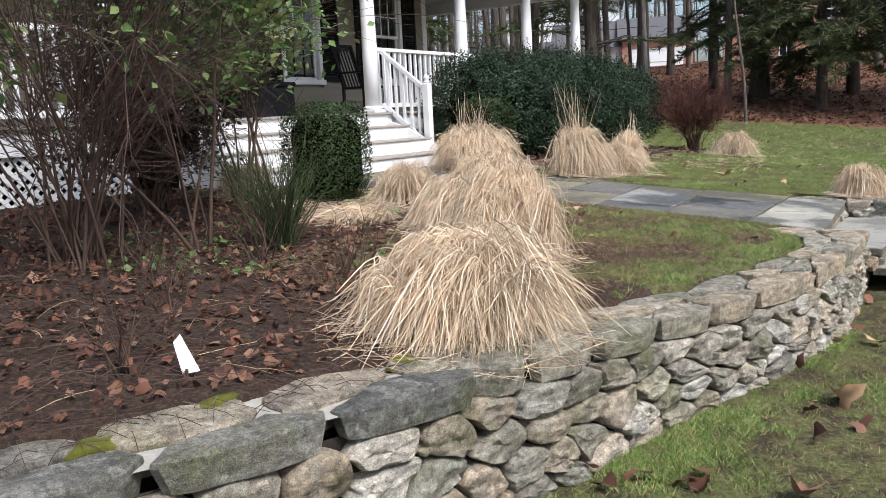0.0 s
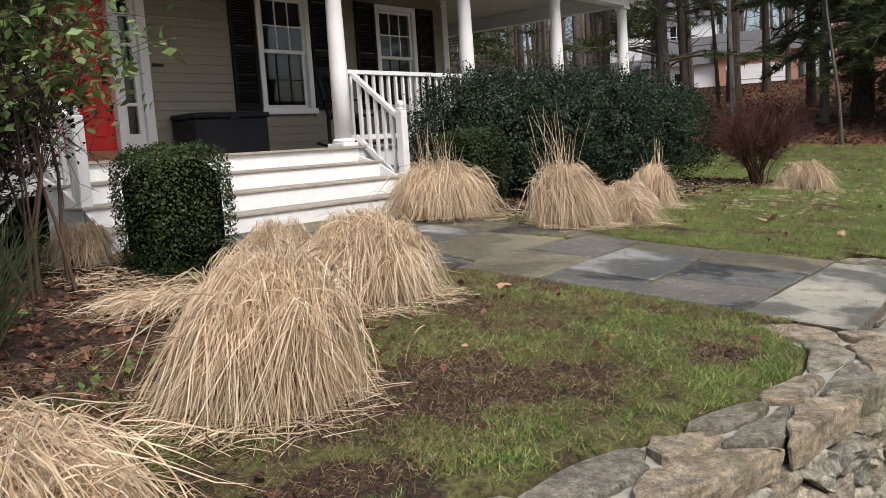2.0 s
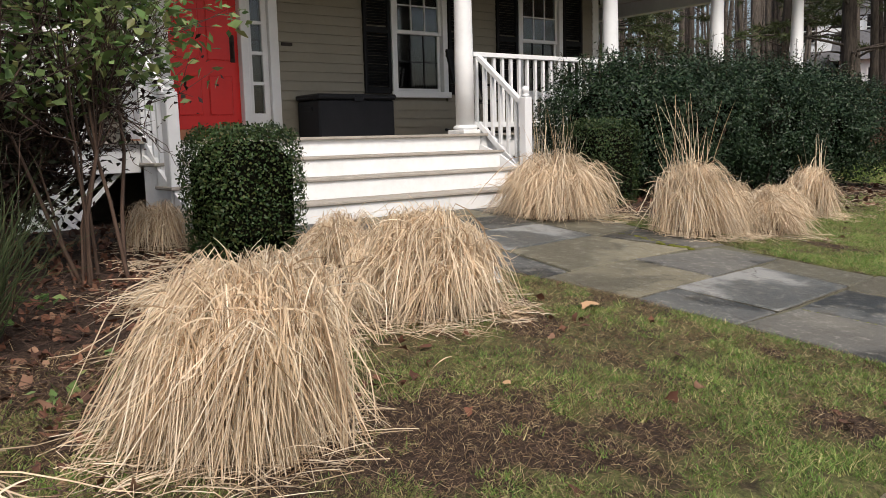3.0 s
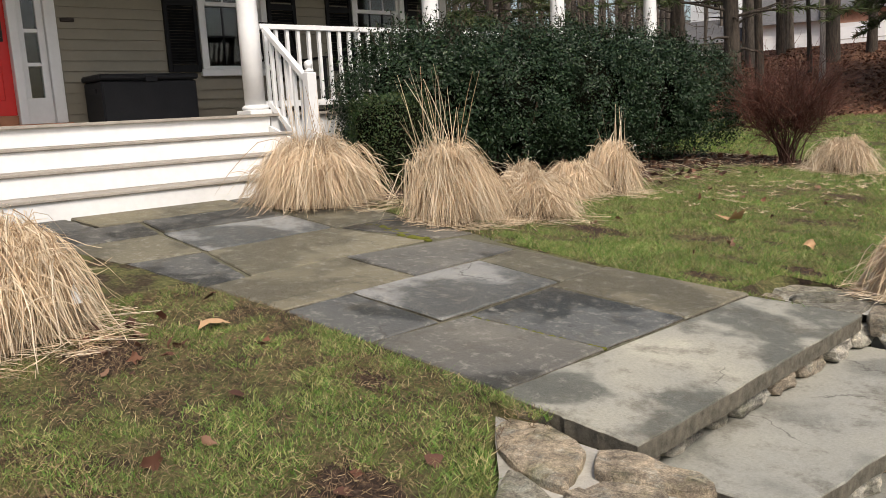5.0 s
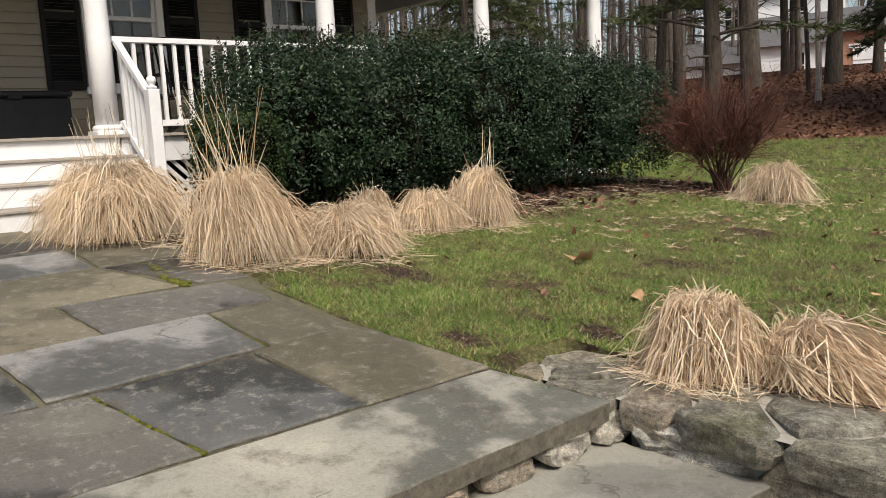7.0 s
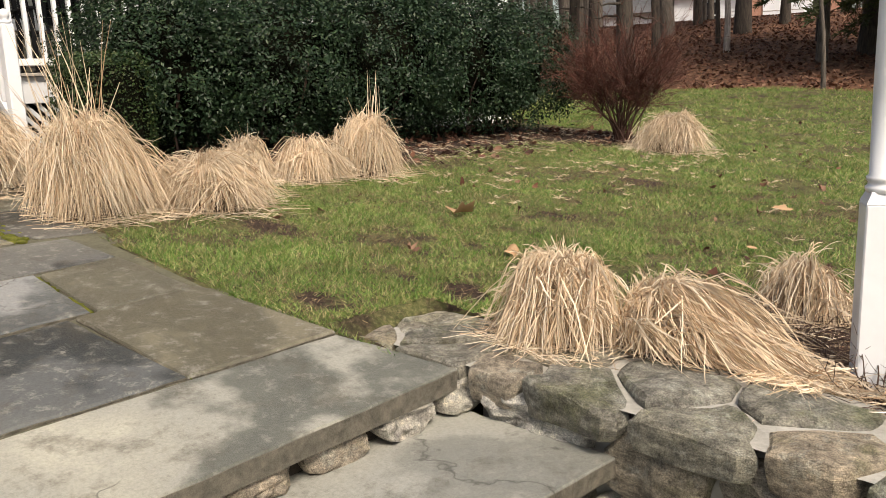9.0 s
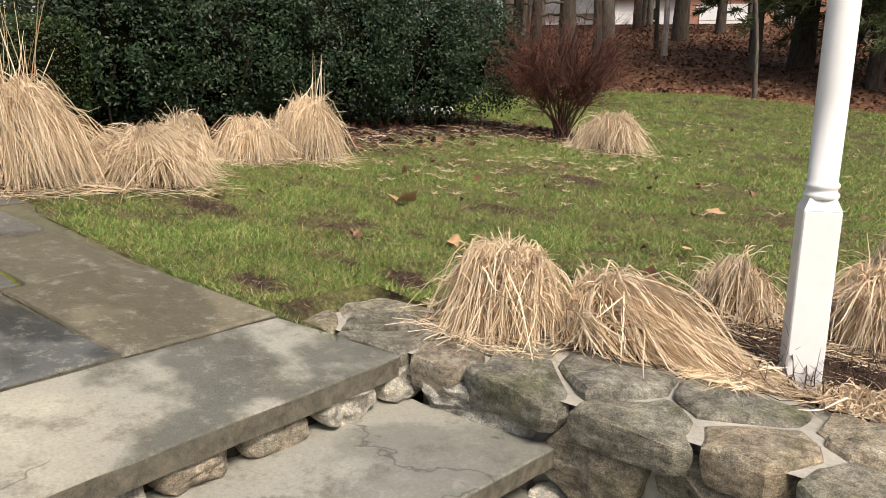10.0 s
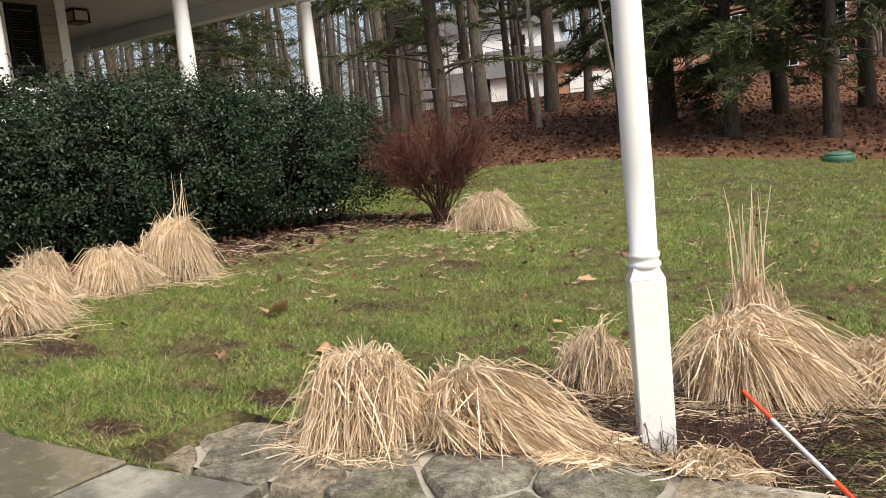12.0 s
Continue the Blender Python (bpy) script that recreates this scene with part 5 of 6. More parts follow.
def clipped_box(x, y, half, z0, z1, n, label, seed):
    """A boxwood clipped to a rounded block."""
    rng = np.random.default_rng(seed)
    t = thing("boxwood", (x, y, z0), label, "shrub", "clipped boxwoods")
    v = rng.uniform(-1, 1, (n, 3))
    ax = rng.integers(0, 3, n)
    v[np.arange(n), ax] = np.sign(v[np.arange(n), ax])
    r = (np.abs(v) ** 5).sum(1) ** (1 / 5)
    v = v / r[:, None]
    q = v * (1 + 0.04 * np.sin(v[:, :1] * 6 + seed) * np.sin(v[:, 1:2] * 7 + v[:, 2:] * 5))
    q *= (1 - 0.16 * rng.uniform(0, 1, n) ** 2 + 0.025 * rng.normal(0, 1, n))[:, None]
    h = (z1 - z0) / 2
    taper = 1 - 0.10 * np.clip(-v[:, 2:], 0, 1)
    p = np.array([x, y, z0 + h + 0.03]) + q * [half, half, h] * np.concatenate([taper, taper, np.ones_like(taper)], 1)
    strands("foliage", *leaf_mesh(p, v, 0.024, rng, 0.8, 0.6), BOXWOOD, t)
    # filler block whose near-black colour paints the shade behind the leaves
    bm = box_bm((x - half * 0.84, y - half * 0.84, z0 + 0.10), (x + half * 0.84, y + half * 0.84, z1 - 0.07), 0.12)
    part("shade_core", bm, CORE, t)
    p = np.array([[(x + a, y + b, z0 - 0.06), (x + a * 1.5, y + b * 1.5, z0 + 0.2)] for a, b in ((0.05, 0.03), (-0.06, 0.04), (0.0, -0.07))])
    for k in range(3):
        solid("stem", *tubes(p[k:k + 1], np.full((1, 2), 0.018), 6), BROWN_TWIG, t)


def twig_plant(name, x, y, z0, stems, height, spread, mat, label, seed, twigs=6, thick=0.008, arch=0.0, levels=2, flat=0.5, flare=1.25, low=2):
    """Many stems from one stool, forking into finer twigs."""
    rng = np.random.default_rng(seed)
    t = thing(name, (x, y, z0), label, "shrub")
    a, s = rng.uniform(0, 6.28, stems), np.linspace(0, 1, 6)[None]
    out = spread * rng.uniform(0.05, 1, stems) ** flat
    h = height * rng.uniform(0.65, 1.0, stems) * (1 - 0.25 * (out / spread) ** 2)
    bx = rng.normal(0, 0.06 * spread + 0.02, (stems, 2))
    wig = rng.normal(0, 0.025 * height, (stems, 6, 3)) * s[..., None]
    p = np.stack([x + bx[:, :1] + np.cos(a)[:, None] * out[:, None] * s ** flare, y + bx[:, 1:] + np.sin(a)[:, None] * out[:, None] * s ** flare, z0 - 0.03 + h[:, None] * (s - arch * s ** 3)], -1) + wig
    rad = thick * (1.1 - 0.75 * s) * rng.uniform(0.6, 1.3, (stems, 1))
    if stems > 60:
        strands("stem_mass", *tubes(p, rad, 4), mat, t)
    else:
        for k in range(stems):
            solid("stem", *tubes(p[k:k + 1], rad[k:k + 1], 5), mat, t)
    parents = p
    tips = p[:, -1]
    for lv in range(levels):
        n = len(parents) * twigs
        who = np.repeat(np.arange(len(parents)), twigs)
        k = rng.integers(low if lv == 0 else 2, 6, n)
        b = parents[who, k]
        way = parents[who, -1] - parents[who, 0]
        way /= np.linalg.norm(way, axis=1, keepdims=True)
        way = way + rng.normal(0, 0.55, (n, 3))
        ln = (height * (0.26 if lv == 0 else 0.13) * rng.uniform(0.5, 1.2, n))[:, None, None]
        s4 = np.linspace(0, 1, 4)[None, :, None]
        q = b[:, None] + way[:, None] * ln * s4 + rng.normal(0, 0.012 * height, (n, 4, 3)) * s4
        r = thick * (0.42 if lv == 0 else 0.26)
        strands("twig_mass", *tubes(q, np.broadcast_to(r * np.array([1, 0.85, 0.7, 0.4]), (n, 4)), 3), mat, t)
        parents = np.concatenate([q[:, :1], q[:, :1], q], 1)
        tips = np.concatenate([tips, q[:, -1], q[:, 2]])
    return t, tips


def plant_all():
    straw_clump(-2.66, 3.97, 0.45, 0.47, 3200, 1, "tan dry ornamental grass mound flopped onto the stone wall", flow=(0.05, -0.10))
    straw_clump(-3.12, 5.28, 0.34, 0.60, 2800, 2, "large tan dry ornamental grass mound at the bed's edge", flow=(-0.08, -0.10))
    straw_clump(-4.02, 6.66, 0.37, 0.53, 2500, 3, "tan dry grass mound beside the flagstone path")
    straw_clump(-3.85, 5.80, 0.27, 0.44, 1000, 4, "small tan dry grass mound in the bed", flow=(-0.1, -0.1))
    straw_clump(-4.90, 6.68, 0.28, 0.38, 900, 44, "flattened tan dry grass behind the other mounds")
    straw_clump(-4.62, 5.70, 0.34, 0.14, 420, 45, "matted straw lying across the mulch", flow=(-0.25, -0.05))
    straw_clump(-5.86, 9.46, 0.50, 0.56, 2300, 5, "dry grass mound with upright stalks beside the porch steps", 90, 0.55)
    straw_clump(-4.66, 9.76, 0.30, 0.60, 1500, 6, "tall dry grass clump with long upright stalks", 85, 0.72, (0.10, 0.10), splay=0.5)
    straw_clump(-4.45, 10.42, 0.36, 0.35, 1500, 7, "low dry grass mound at the lawn's edge")
    straw_clump(-5.10, 11.06, 0.19, 0.33, 600, 8, "small dry grass tuft before the holly hedge", 6, 0.2)
    straw_clump(-4.90, 11.46, 0.25, 0.32, 900, 9, "rounded dry grass tuft before the holly hedge", 5, 0.2)
    straw_clump(-4.83, 12.00, 0.25, 0.50, 1000, 10, "dry grass tuft with a few upright stalks", 26, 0.48, splay=0.6)
    straw_clump(-4.26, 15.52, 0.37, 0.42, 900, 12, "dry grass mound under the red barberry")
    straw_clump(-6.22, 6.06, 0.22, 0.34, 500, 13, "dry grass tuft at the foot of the stair newel")
    straw_clump(-1.72, 10.20, 0.22, 0.36, 1500, 14, "dry grass mound at the wall's corner by the steps", 8, 0.16)
    straw_clump(-1.40, 10.36, 0.20, 0.31, 1400, 15, "dry grass mound sweeping along the stone wall", 6, 0.16, (0.46, 0.03))
    straw_clump(-1.22, 11.14, 0.18, 0.31, 600, 16, "low dry grass tuft behind the lamp post", 6, 0.14)
    straw_clump(-0.68, 11.30, 0.28, 0.33, 1700, 17, "dry grass mound beside the white lamp post", 8, 0.2, (0.26, -0.10))
    straw_clump(-0.70, 11.62, 0.16, 0.44, 500, 18, "upright dry grass tuft with feathery stalks", 80, 0.50, splay=0.2)
    straw_clump(-0.16, 11.42, 0.22, 0.24, 600, 21, "low dry grass mound spilling over the mulch")
    straw_clump(-0.92, 10.36, 0.20, 0.09, 300, 19, "short broken dry grass round the lamp post")
    straw_clump(-0.55, 10.34, 0.15, 0.13, 260, 20, "ragged dry grass tuft on the wall's edge")
    for i, (x, y) in enumerate(((-0.60, 10.62), (-0.45, 10.50), (-0.34, 10.72), (-0.95, 10.62), (-0.70, 10.40), (-1.1, 10.75), (-1.35, 10.85))):
        twig_plant("dead_perennial", x, y, float(upper_z(x, y)), 14, 0.20, 0.16, BROWN_TWIG, "dead brown perennial stems round the lamp post", 80 + i, 5, 0.003, levels=1)

    lobes = [((-6.85, 11.40, 1.40), (0.75, 0.72, 0.76)), ((-6.75, 12.30, 1.40), (0.95, 0.92, 0.80)), ((-6.65, 13.40, 1.40), (1.0, 1.0, 0.82)),
             ((-6.60, 14.50, 1.38), (0.98, 0.95, 0.80)), ((-6.50, 15.42, 1.28), (0.94, 0.84, 0.74))]
    leafy_bush("holly_hedge", lobes, 150000, 0.040, HOLLY, "large dark green glossy evergreen holly hedge before the porch", 3, 0.52, 420)
    clipped_box(-5.50, 6.36, 0.32, 0.60, 1.45, 15000, "clipped rounded-square dark green boxwood beside the porch steps", 5)
    clipped_box(-6.36, 10.66, 0.33, 0.58, 1.50, 11000, "clipped dark green boxwood block by the holly hedge", 9)

    twig_plant("barberry", -5.05, 15.85, float(upper_z(-5.05, 15.85)), 34, 1.12, 0.50, BARBERRY, "bare dark red twiggy barberry bush in the mulch", 31, 11, 0.011, flat=0.4, flare=1.3, low=3)
    bare, tips = twig_plant("bare_shrub", -4.95, 3.55, float(upper_z(-4.95, 3.55)), 30, 2.5, 1.05, BROWN_TWIG, "tangled leafless reddish-brown shrub in the bed", 32, 9, 0.009)
    bare, tips = twig_plant("evergreen_shrub", -6.25, 5.10, float(upper_z(-6.25, 5.1)), 28, 1.30, 0.62, BROWN_TWIG, "dense dark purplish evergreen shrub before the porch lattice", 36, 8, 0.012)
    rng = np.random.default_rng(4)
    dark = tips[rng.integers(0, len(tips), 7000)] + rng.normal(0, 0.06, (7000, 3))
    strands("foliage", *leaf_mesh(dark, np.tile([0, 0, 1.0], (7000, 1)), 0.055, rng), DARK_LEAF, bare, "small dark purplish leaves")
    shrub, tips = twig_plant("viburnum", -5.55, 5.45, float(upper_z(-5.55, 5.45)), 9, 2.5, 1.2, BROWN_TWIG, "leggy multi-stemmed viburnum with thin green foliage", 33, 9, 0.012, flat=0.8)
    high = tips[tips[:, 2] > 1.6]
    n = 4200
    p = high[rng.integers(0, len(high), n)] + rng.normal(0, 0.10, (n, 3))
    strands("foliage", *leaf_mesh(p, np.tile([0, 0, 1.0], (n, 1)), 0.075, rng, 0.7, 0.55), SHRUB, shrub)
    shrub, tips = twig_plant("viburnum", -4.75, 4.25, float(upper_z(-4.75, 4.25)), 6, 2.2, 1.1, BROWN_TWIG, "viburnum branches with broad green leaves over the bed", 37, 8, 0.011, flat=0.8)
    high = tips[tips[:, 2] > 1.6]
    n = 4200
    p = high[rng.integers(0, len(high), n)] + rng.normal(0, 0.10, (n, 3))
    strands("foliage", *leaf_mesh(p, np.tile([0, 0, 1.0], (n, 1)), 0.085, rng, 0.7, 0.55), SHRUB, shrub)
    twig_plant("broom", -4.46, 4.67, float(upper_z(-4.46, 4.67)), 170, 0.75, 0.36, BROOM, "wispy green-stemmed broom bush", 34, 2, 0.0045, levels=1)
    for i, (x, y) in enumerate(((-4.4, 3.6), (-3.9, 3.3), (-4.2, 4.2), (-3.6, 4.3), (-3.4, 2.7), (-4.9, 4.9))):
        twig_plant("dead_perennial", x, y, float(upper_z(x, y)), 12, 0.42, 0.22, BROWN_TWIG, "dead brown perennial stems in the mulch", 50 + i, 4, 0.004, levels=1)


plant_all()


def off_path(x, y):
    return ~on_flags(x, y) & ((y > 7.75) | (np.abs(x - wall_front(y) + 0.2) > 0.35)) & ~((y > 9.7) & (y < 10.25) & (x > -2.3))


def turf():
    """Grass blades: thick near the walk, coarser and thinner further off."""
    rng = np.random.default_rng(12)
    tris = []
    for x0, x1, y0, y1, n, h, w in ((-4.3, -1.35, 4.0, 7.9, 270000, 0.026, 0.0024), (-5.3, 0.4, 9.6, 11.8, 240000, 0.026, 0.0026), (-5.6, 0.6, 11.8, 14.5, 170000, 0.026, 0.0032), (-6.4, 2.0, 14.5, 19.0, 140000, 0.036, 0.0046), (-9.5, 4.0, 19.0, 27.0, 120000, 0.036, 0.008), (-14.0, -9.5, 17.4, 27.0, 60000, 0.036, 0.008), (-9.5, -6.4, 16.8, 19.0, 34000, 0.034, 0.006), (-2.4, 1.4, 1.2, 8.0, 180000, 0.024, 0.0024)):
        x, y = rng.uniform(x0, x1, n), rng.uniform(y0, y1, n)
        up = is_upper(x, y)
        patch = ripple(x, y, 5, 0.6) * 0.33 + ripple(x, y, 6, 0.14) * 0.38 + ripple(x, y, 7, 1.7) * 0.12
        ok = bed_mask(x, y) + 0.28 * patch + rng.normal(0, 0.08, n) < np.where(up, 0.50, 2)
        ok &= patch + rng.normal(0, 0.34, n) < np.where(up, np.where(y < 8, -0.02, 0.24), 0.06)
        ok &= wood_mask(x, y) + rng.normal(0, 0.15, n) < 0.5
        ok &= ~on_flags(x, y)
        ok &= up | ((x > wall_front(y) + 0.02) & (y < 7.7))
        ok &= ~((y < 7.75) & up & (x > wall_front(y) - np.interp(y, DEPTH_Y, DEPTH)))
        ok &= ~((y > 9.68) & (y < 10.22) & (x > -2.40))
        if y0 < 2:
            ok &= ~up
        x, y = x[ok], y[ok]
        n = len(x)
        z = ground_z(x, y) - 0.004
        a, ln = rng.uniform(0, 6.28, n), h * rng.uniform(0.5, 1.35, n)
        lean = ln * rng.uniform(0.2, 1.9, n)
        b = rng.uniform(0, 6.28, n)
        ww = w * rng.uniform(0.6, 1.3, n)
        v = np.stack([np.stack([x - np.cos(a) * ww, y - np.sin(a) * ww, z], -1), np.stack([x + np.cos(a) * ww, y + np.sin(a) * ww, z], -1), np.stack([x + np.cos(b) * lean, y + np.sin(b) * lean, z + ln], -1)], 1)
        tris.append(v.reshape(-1, 3))
    v = np.concatenate(tris)
    tagged(solid("lawn_grass", v, np.arange(len(v)).reshape(-1, 3), GRASS), "short patchy green and straw-coloured lawn grass", "grass", kind="stuff")


def curled_leaves(p, size, rng, flat):
    """Lobed, curled dry leaves lying at the points p."""
    n = len(p)
    nor = np.array([0, 0, 1.0]) + rng.normal(0, flat, (n, 3))
    nor /= np.linalg.norm(nor, axis=1, keepdims=True)
    t = np.cross(nor, rng.normal(0, 1, (n, 3)))
    t /= np.linalg.norm(t, axis=1, keepdims=True)
    b = np.cross(nor, t)
    s = (size * rng.uniform(0.45, 1.3, n))[:, None, None]
    a = np.arange(10) * 0.628 + 0.3
    r = np.where(np.arange(10) % 2, 0.38, 0.50) * rng.uniform(0.6, 1.25, (n, 10))
    u, w = r * np.cos(a) * 1.25, r * np.sin(a) * 0.85
    curl = rng.normal(0, 0.9, (n, 1)) * u ** 2 + rng.normal(0, 1.0, (n, 1)) * w ** 2
    rim = p[:, None] + (t[:, None] * u[..., None] + b[:, None] * w[..., None] + nor[:, None] * curl[..., None]) * s
    v = np.concatenate([rim, p[:, None]], 1).reshape(-1, 3)
    k = np.arange(n)[:, None] * 11
    i = np.arange(10)
    f = np.stack([k + i, k + (i + 1) % 10, k + 10 + 0 * i], -1).reshape(-1, 3)
    return v, f


def scatter_leaves(name, n, box, size, keep, label, seed, flat=0.45, mat=None):
    rng = np.random.default_rng(seed)
    x, y = rng.uniform(box[0], box[1], n), rng.uniform(box[2], box[3], n)
    ok = keep(x, y, rng.uniform(0, 1, n))
    x, y = x[ok], y[ok]
    p = np.stack([x, y, ground_z(x, y) + 0.25 * size + rng.uniform(0, 0.02, len(x))], -1)
    v, f = leaf_mesh(p, np.tile([0, 0, 1.0], (len(x), 1)), size, rng, flat, 0.7) if n > 9000 or mat else curled_leaves(p, size, rng, flat)
    tagged(solid(name, v, f, mat or LITTER), label, "leaves", kind="stuff")


turf()


def lawn_thatch():
    """Short dead blades matted in the turf."""
    rng = np.random.default_rng(13)
    out = []
    for x0, x1, y0, y1, n in ((-4.3, -1.4, 4.0, 7.9, 85000), (-5.3, 0.3, 9.5, 14.0, 70000), (-5.3, 1.5, 14.0, 19.0, 30000), (-2.2, 1.2, 1.5, 7.8, 40000)):
        x, y = rng.uniform(x0, x1, n), rng.uniform(y0, y1, n)
        up = is_upper(x, y)
        ok = off_path(x, y) & np.where(up, True, (x > wall_front(y) + 0.02) & (y < 7.7)) & (bed_mask(x, y) < 0.85)
        ok &= ~((y < 7.8) & up & (x > wall_front(y) - 0.52)) & ((y > 8) | up if y0 > 3 else ~up)
        ok &= np.maximum(bed_mask(x, y), 0.5 * ripple(x, y, 5, 0.6) * 0.35 + 0.35 * ripple(x, y, 6, 0.14)) + rng.normal(0, 0.22, n) > 0.16
        x, y = x[ok], y[ok]
        n = len(x)
        a, ln, s = rng.uniform(0, 6.28, n), rng.uniform(0.010, 0.032, n), np.array([-0.5, 0.0, 0.5])
        p = np.stack([x[:, None] + np.cos(a)[:, None] * ln[:, None] * s, y[:, None] + np.sin(a)[:, None] * ln[:, None] * s, np.zeros((n, 3))], -1)
        p[..., 2] = ground_z(x, y)[:, None] + 0.012 + rng.normal(0, 0.016, (n, 1)) * s + rng.uniform(0, 0.010, (n, 1))
        out.append(ribbons(p, np.full((n, 3), 0.0016), rng.uniform(0, 6.28, n)))
    tagged(solid("lawn_thatch", *joined(*out), DEAD_TURF), "dead straw-coloured blades matted in the lawn", "thatch", kind="stuff")


lawn_thatch()


def lawn_tufts():
    """Small star-shaped tufts of straw-coloured grass standing in the lawn."""
    rng = np.random.default_rng(29)
    k = 14
    x = np.concatenate([rng.uniform(-5.2, 1.2, 130), rng.normal(-4.0, 0.5, 120)])
    y = np.concatenate([rng.uniform(11.4, 20.0, 130), rng.uniform(11.8, 16.0, 120)])
    ok = (wood_mask(x, y) < 0.4) & ((bed_mask(x, y) < 0.9) | (y > 12))
    x, y = np.repeat(x[ok], k), np.repeat(y[ok], k)
    m = len(x)
    size = np.repeat(rng.uniform(0.02, 0.06, m // k), k) * rng.uniform(0.5, 1.2, m)
    a, up, s = rng.uniform(0, 6.28, m), rng.uniform(0.15, 0.9, m), np.linspace(0, 1, 4)[None]
    p = np.stack([x[:, None] + np.cos(a)[:, None] * size[:, None] * s, y[:, None] + np.sin(a)[:, None] * size[:, None] * s, ground_z(x, y)[:, None] + 0.012 + size[:, None] * up[:, None] * (1.5 * s - 0.9 * s ** 2)], -1)
    tagged(solid("lawn_tufts", *ribbons(p, np.full((m, 4), 0.003), rng.uniform(0, 6.28, m)), STRAW), "small pale dry tufts standing in the lawn", "grass", kind="stuff")


lawn_tufts()
scatter_leaves("leaf_litter", 42000, (-26, 8, 20, 46), 0.12, lambda x, y, r: wood_mask(x, y) > 0.3 + 0.4 * r, "thick carpet of fallen brown leaves under the trees", 71, 0.5)
scatter_leaves("bed_leaves", 7000, (-7.4, -2.2, 1.0, 7.2), 0.05, lambda x, y, r: is_upper(x, y) & ~((x > -3.2) & (y > 4.9)) & (bed_mask(x, y) > 0.2 + 0.6 * r) & off_path(x, y), "fallen brown leaves on the mulch", 72, 0.6)
scatter_leaves("bed_leaves", 1500, (-7.5, -4.6, 9.9, 18), 0.075, lambda x, y, r: bed_mask(x, y) > 0.2 + 0.6 * r, "fallen brown leaves below the hedge", 73, 0.6)
scatter_leaves("lawn_leaves", 330, (-5.5, 2, 4.2, 21), 0.055, lambda x, y, r: is_upper(x, y) & off_path(x, y) & (wood_mask(x, y) < 0.5), "scattered brown leaves on the lawn", 74, 0.5)
scatter_leaves("lawn_leaves", 170, (-2.2, 1.5, 1.5, 7.7), 0.10, lambda x, y, r: ~is_upper(x, y) & (x > wall_front(y) + 0.03), "scattered tan leaves on the lower lawn", 75, 0.6)


def bed_debris():
    rng = np.random.default_rng(77)
    for (x0, x1, y0, y1), n, mat in (((-5.5, -2.3, 1.2, 6.0), 3600, BROWN_TWIG), ((-5.0, -2.5, 1.5, 6.4), 420, DEAD_TURF), ((-1.7, 0.3, 10.2, 11.5), 2600, BROWN_TWIG), ((-1.7, 0.4, 10.2, 11.6), 900, STRAW), ((-6.0, -4.1, 9.9, 16.4), 1000, STRAW), ((-6.0, -4.3, 9.9, 16.4), 1500, BROWN_TWIG), ((-5.8, -4.6, 5.6, 7.0), 900, STRAW)):
        x, y = rng.uniform(x0, x1, n), rng.uniform(y0, y1, n)
        ok = is_upper(x, y) & (bed_mask(x, y) > 0.25) & ~((x > -3.2) & (y > 4.9) & (y < 8))
        x, y = x[ok], y[ok]
        n = len(x)
        a, ln, s = rng.uniform(0, 6.28, n), rng.uniform(0.05, 0.28, n), np.linspace(-0.5, 0.5, 4)
        p = np.stack([x[:, None] + np.cos(a)[:, None] * ln[:, None] * s, y[:, None] + np.sin(a)[:, None] * ln[:, None] * s, np.zeros((n, 4))], -1)
        p[..., 2] = upper_z(p[..., 0], p[..., 1]) + 0.012 + rng.uniform(0, 0.03, (n, 1)) + rng.normal(0, 0.03, (n, 1)) * s + rng.uniform(0, 0.12, (n, 1)) * (0.25 - s ** 2)
        p[..., :2] += (rng.normal(0, 0.03, (n, 1, 2)) * (0.25 - s ** 2)[None, :, None])
        tagged(solid("bed_debris", *ribbons(p, np.full((n, 4), 0.0028), rng.uniform(0, 6.28, n)), mat), "dry twigs and straw strewn over the mulch", "debris", kind="stuff")


bed_debris()
scatter_leaves("ground_ivy", 900, (-6.0, -3.6, 3.4, 6.4), 0.06, lambda x, y, r: is_upper(x, y) & (ripple(x, y, 9, 0.7) > 0.4), "low green ivy leaves in the mulch", 76, 0.6, SHRUB)


def single_leaf(x, y, size, turn):
    rng = np.random.default_rng(int(turn * 10) + 3)
    v, f = curled_leaves(np.array([[x, y, float(ground_z(x, y)) + 0.03 + 0.15 * size]]), size * 1.5, rng, 0.35)
    tagged(solid("oak_leaf", v, f, LEAF), "single curled tan leaf lying on the lawn", "leaf", "single leaves")


for spot in ((-3.37, 11.46, 0.10, 0.6), (-1.85, 12.1, 0.08, 2.0), (-2.6, 11.0, 0.06, 1.0), (-2.2, 13.3, 0.09, 3.0), (-3.0, 6.25, 0.07, 0.4), (-3.6, 7.4, 0.06, 2.2), (-1.25, 5.2, 0.14, 0.3), (-0.9, 5.6, 0.10, 1.3), (-1.2, 6.4, 0.09, 4.0)):
    single_leaf(*spot)


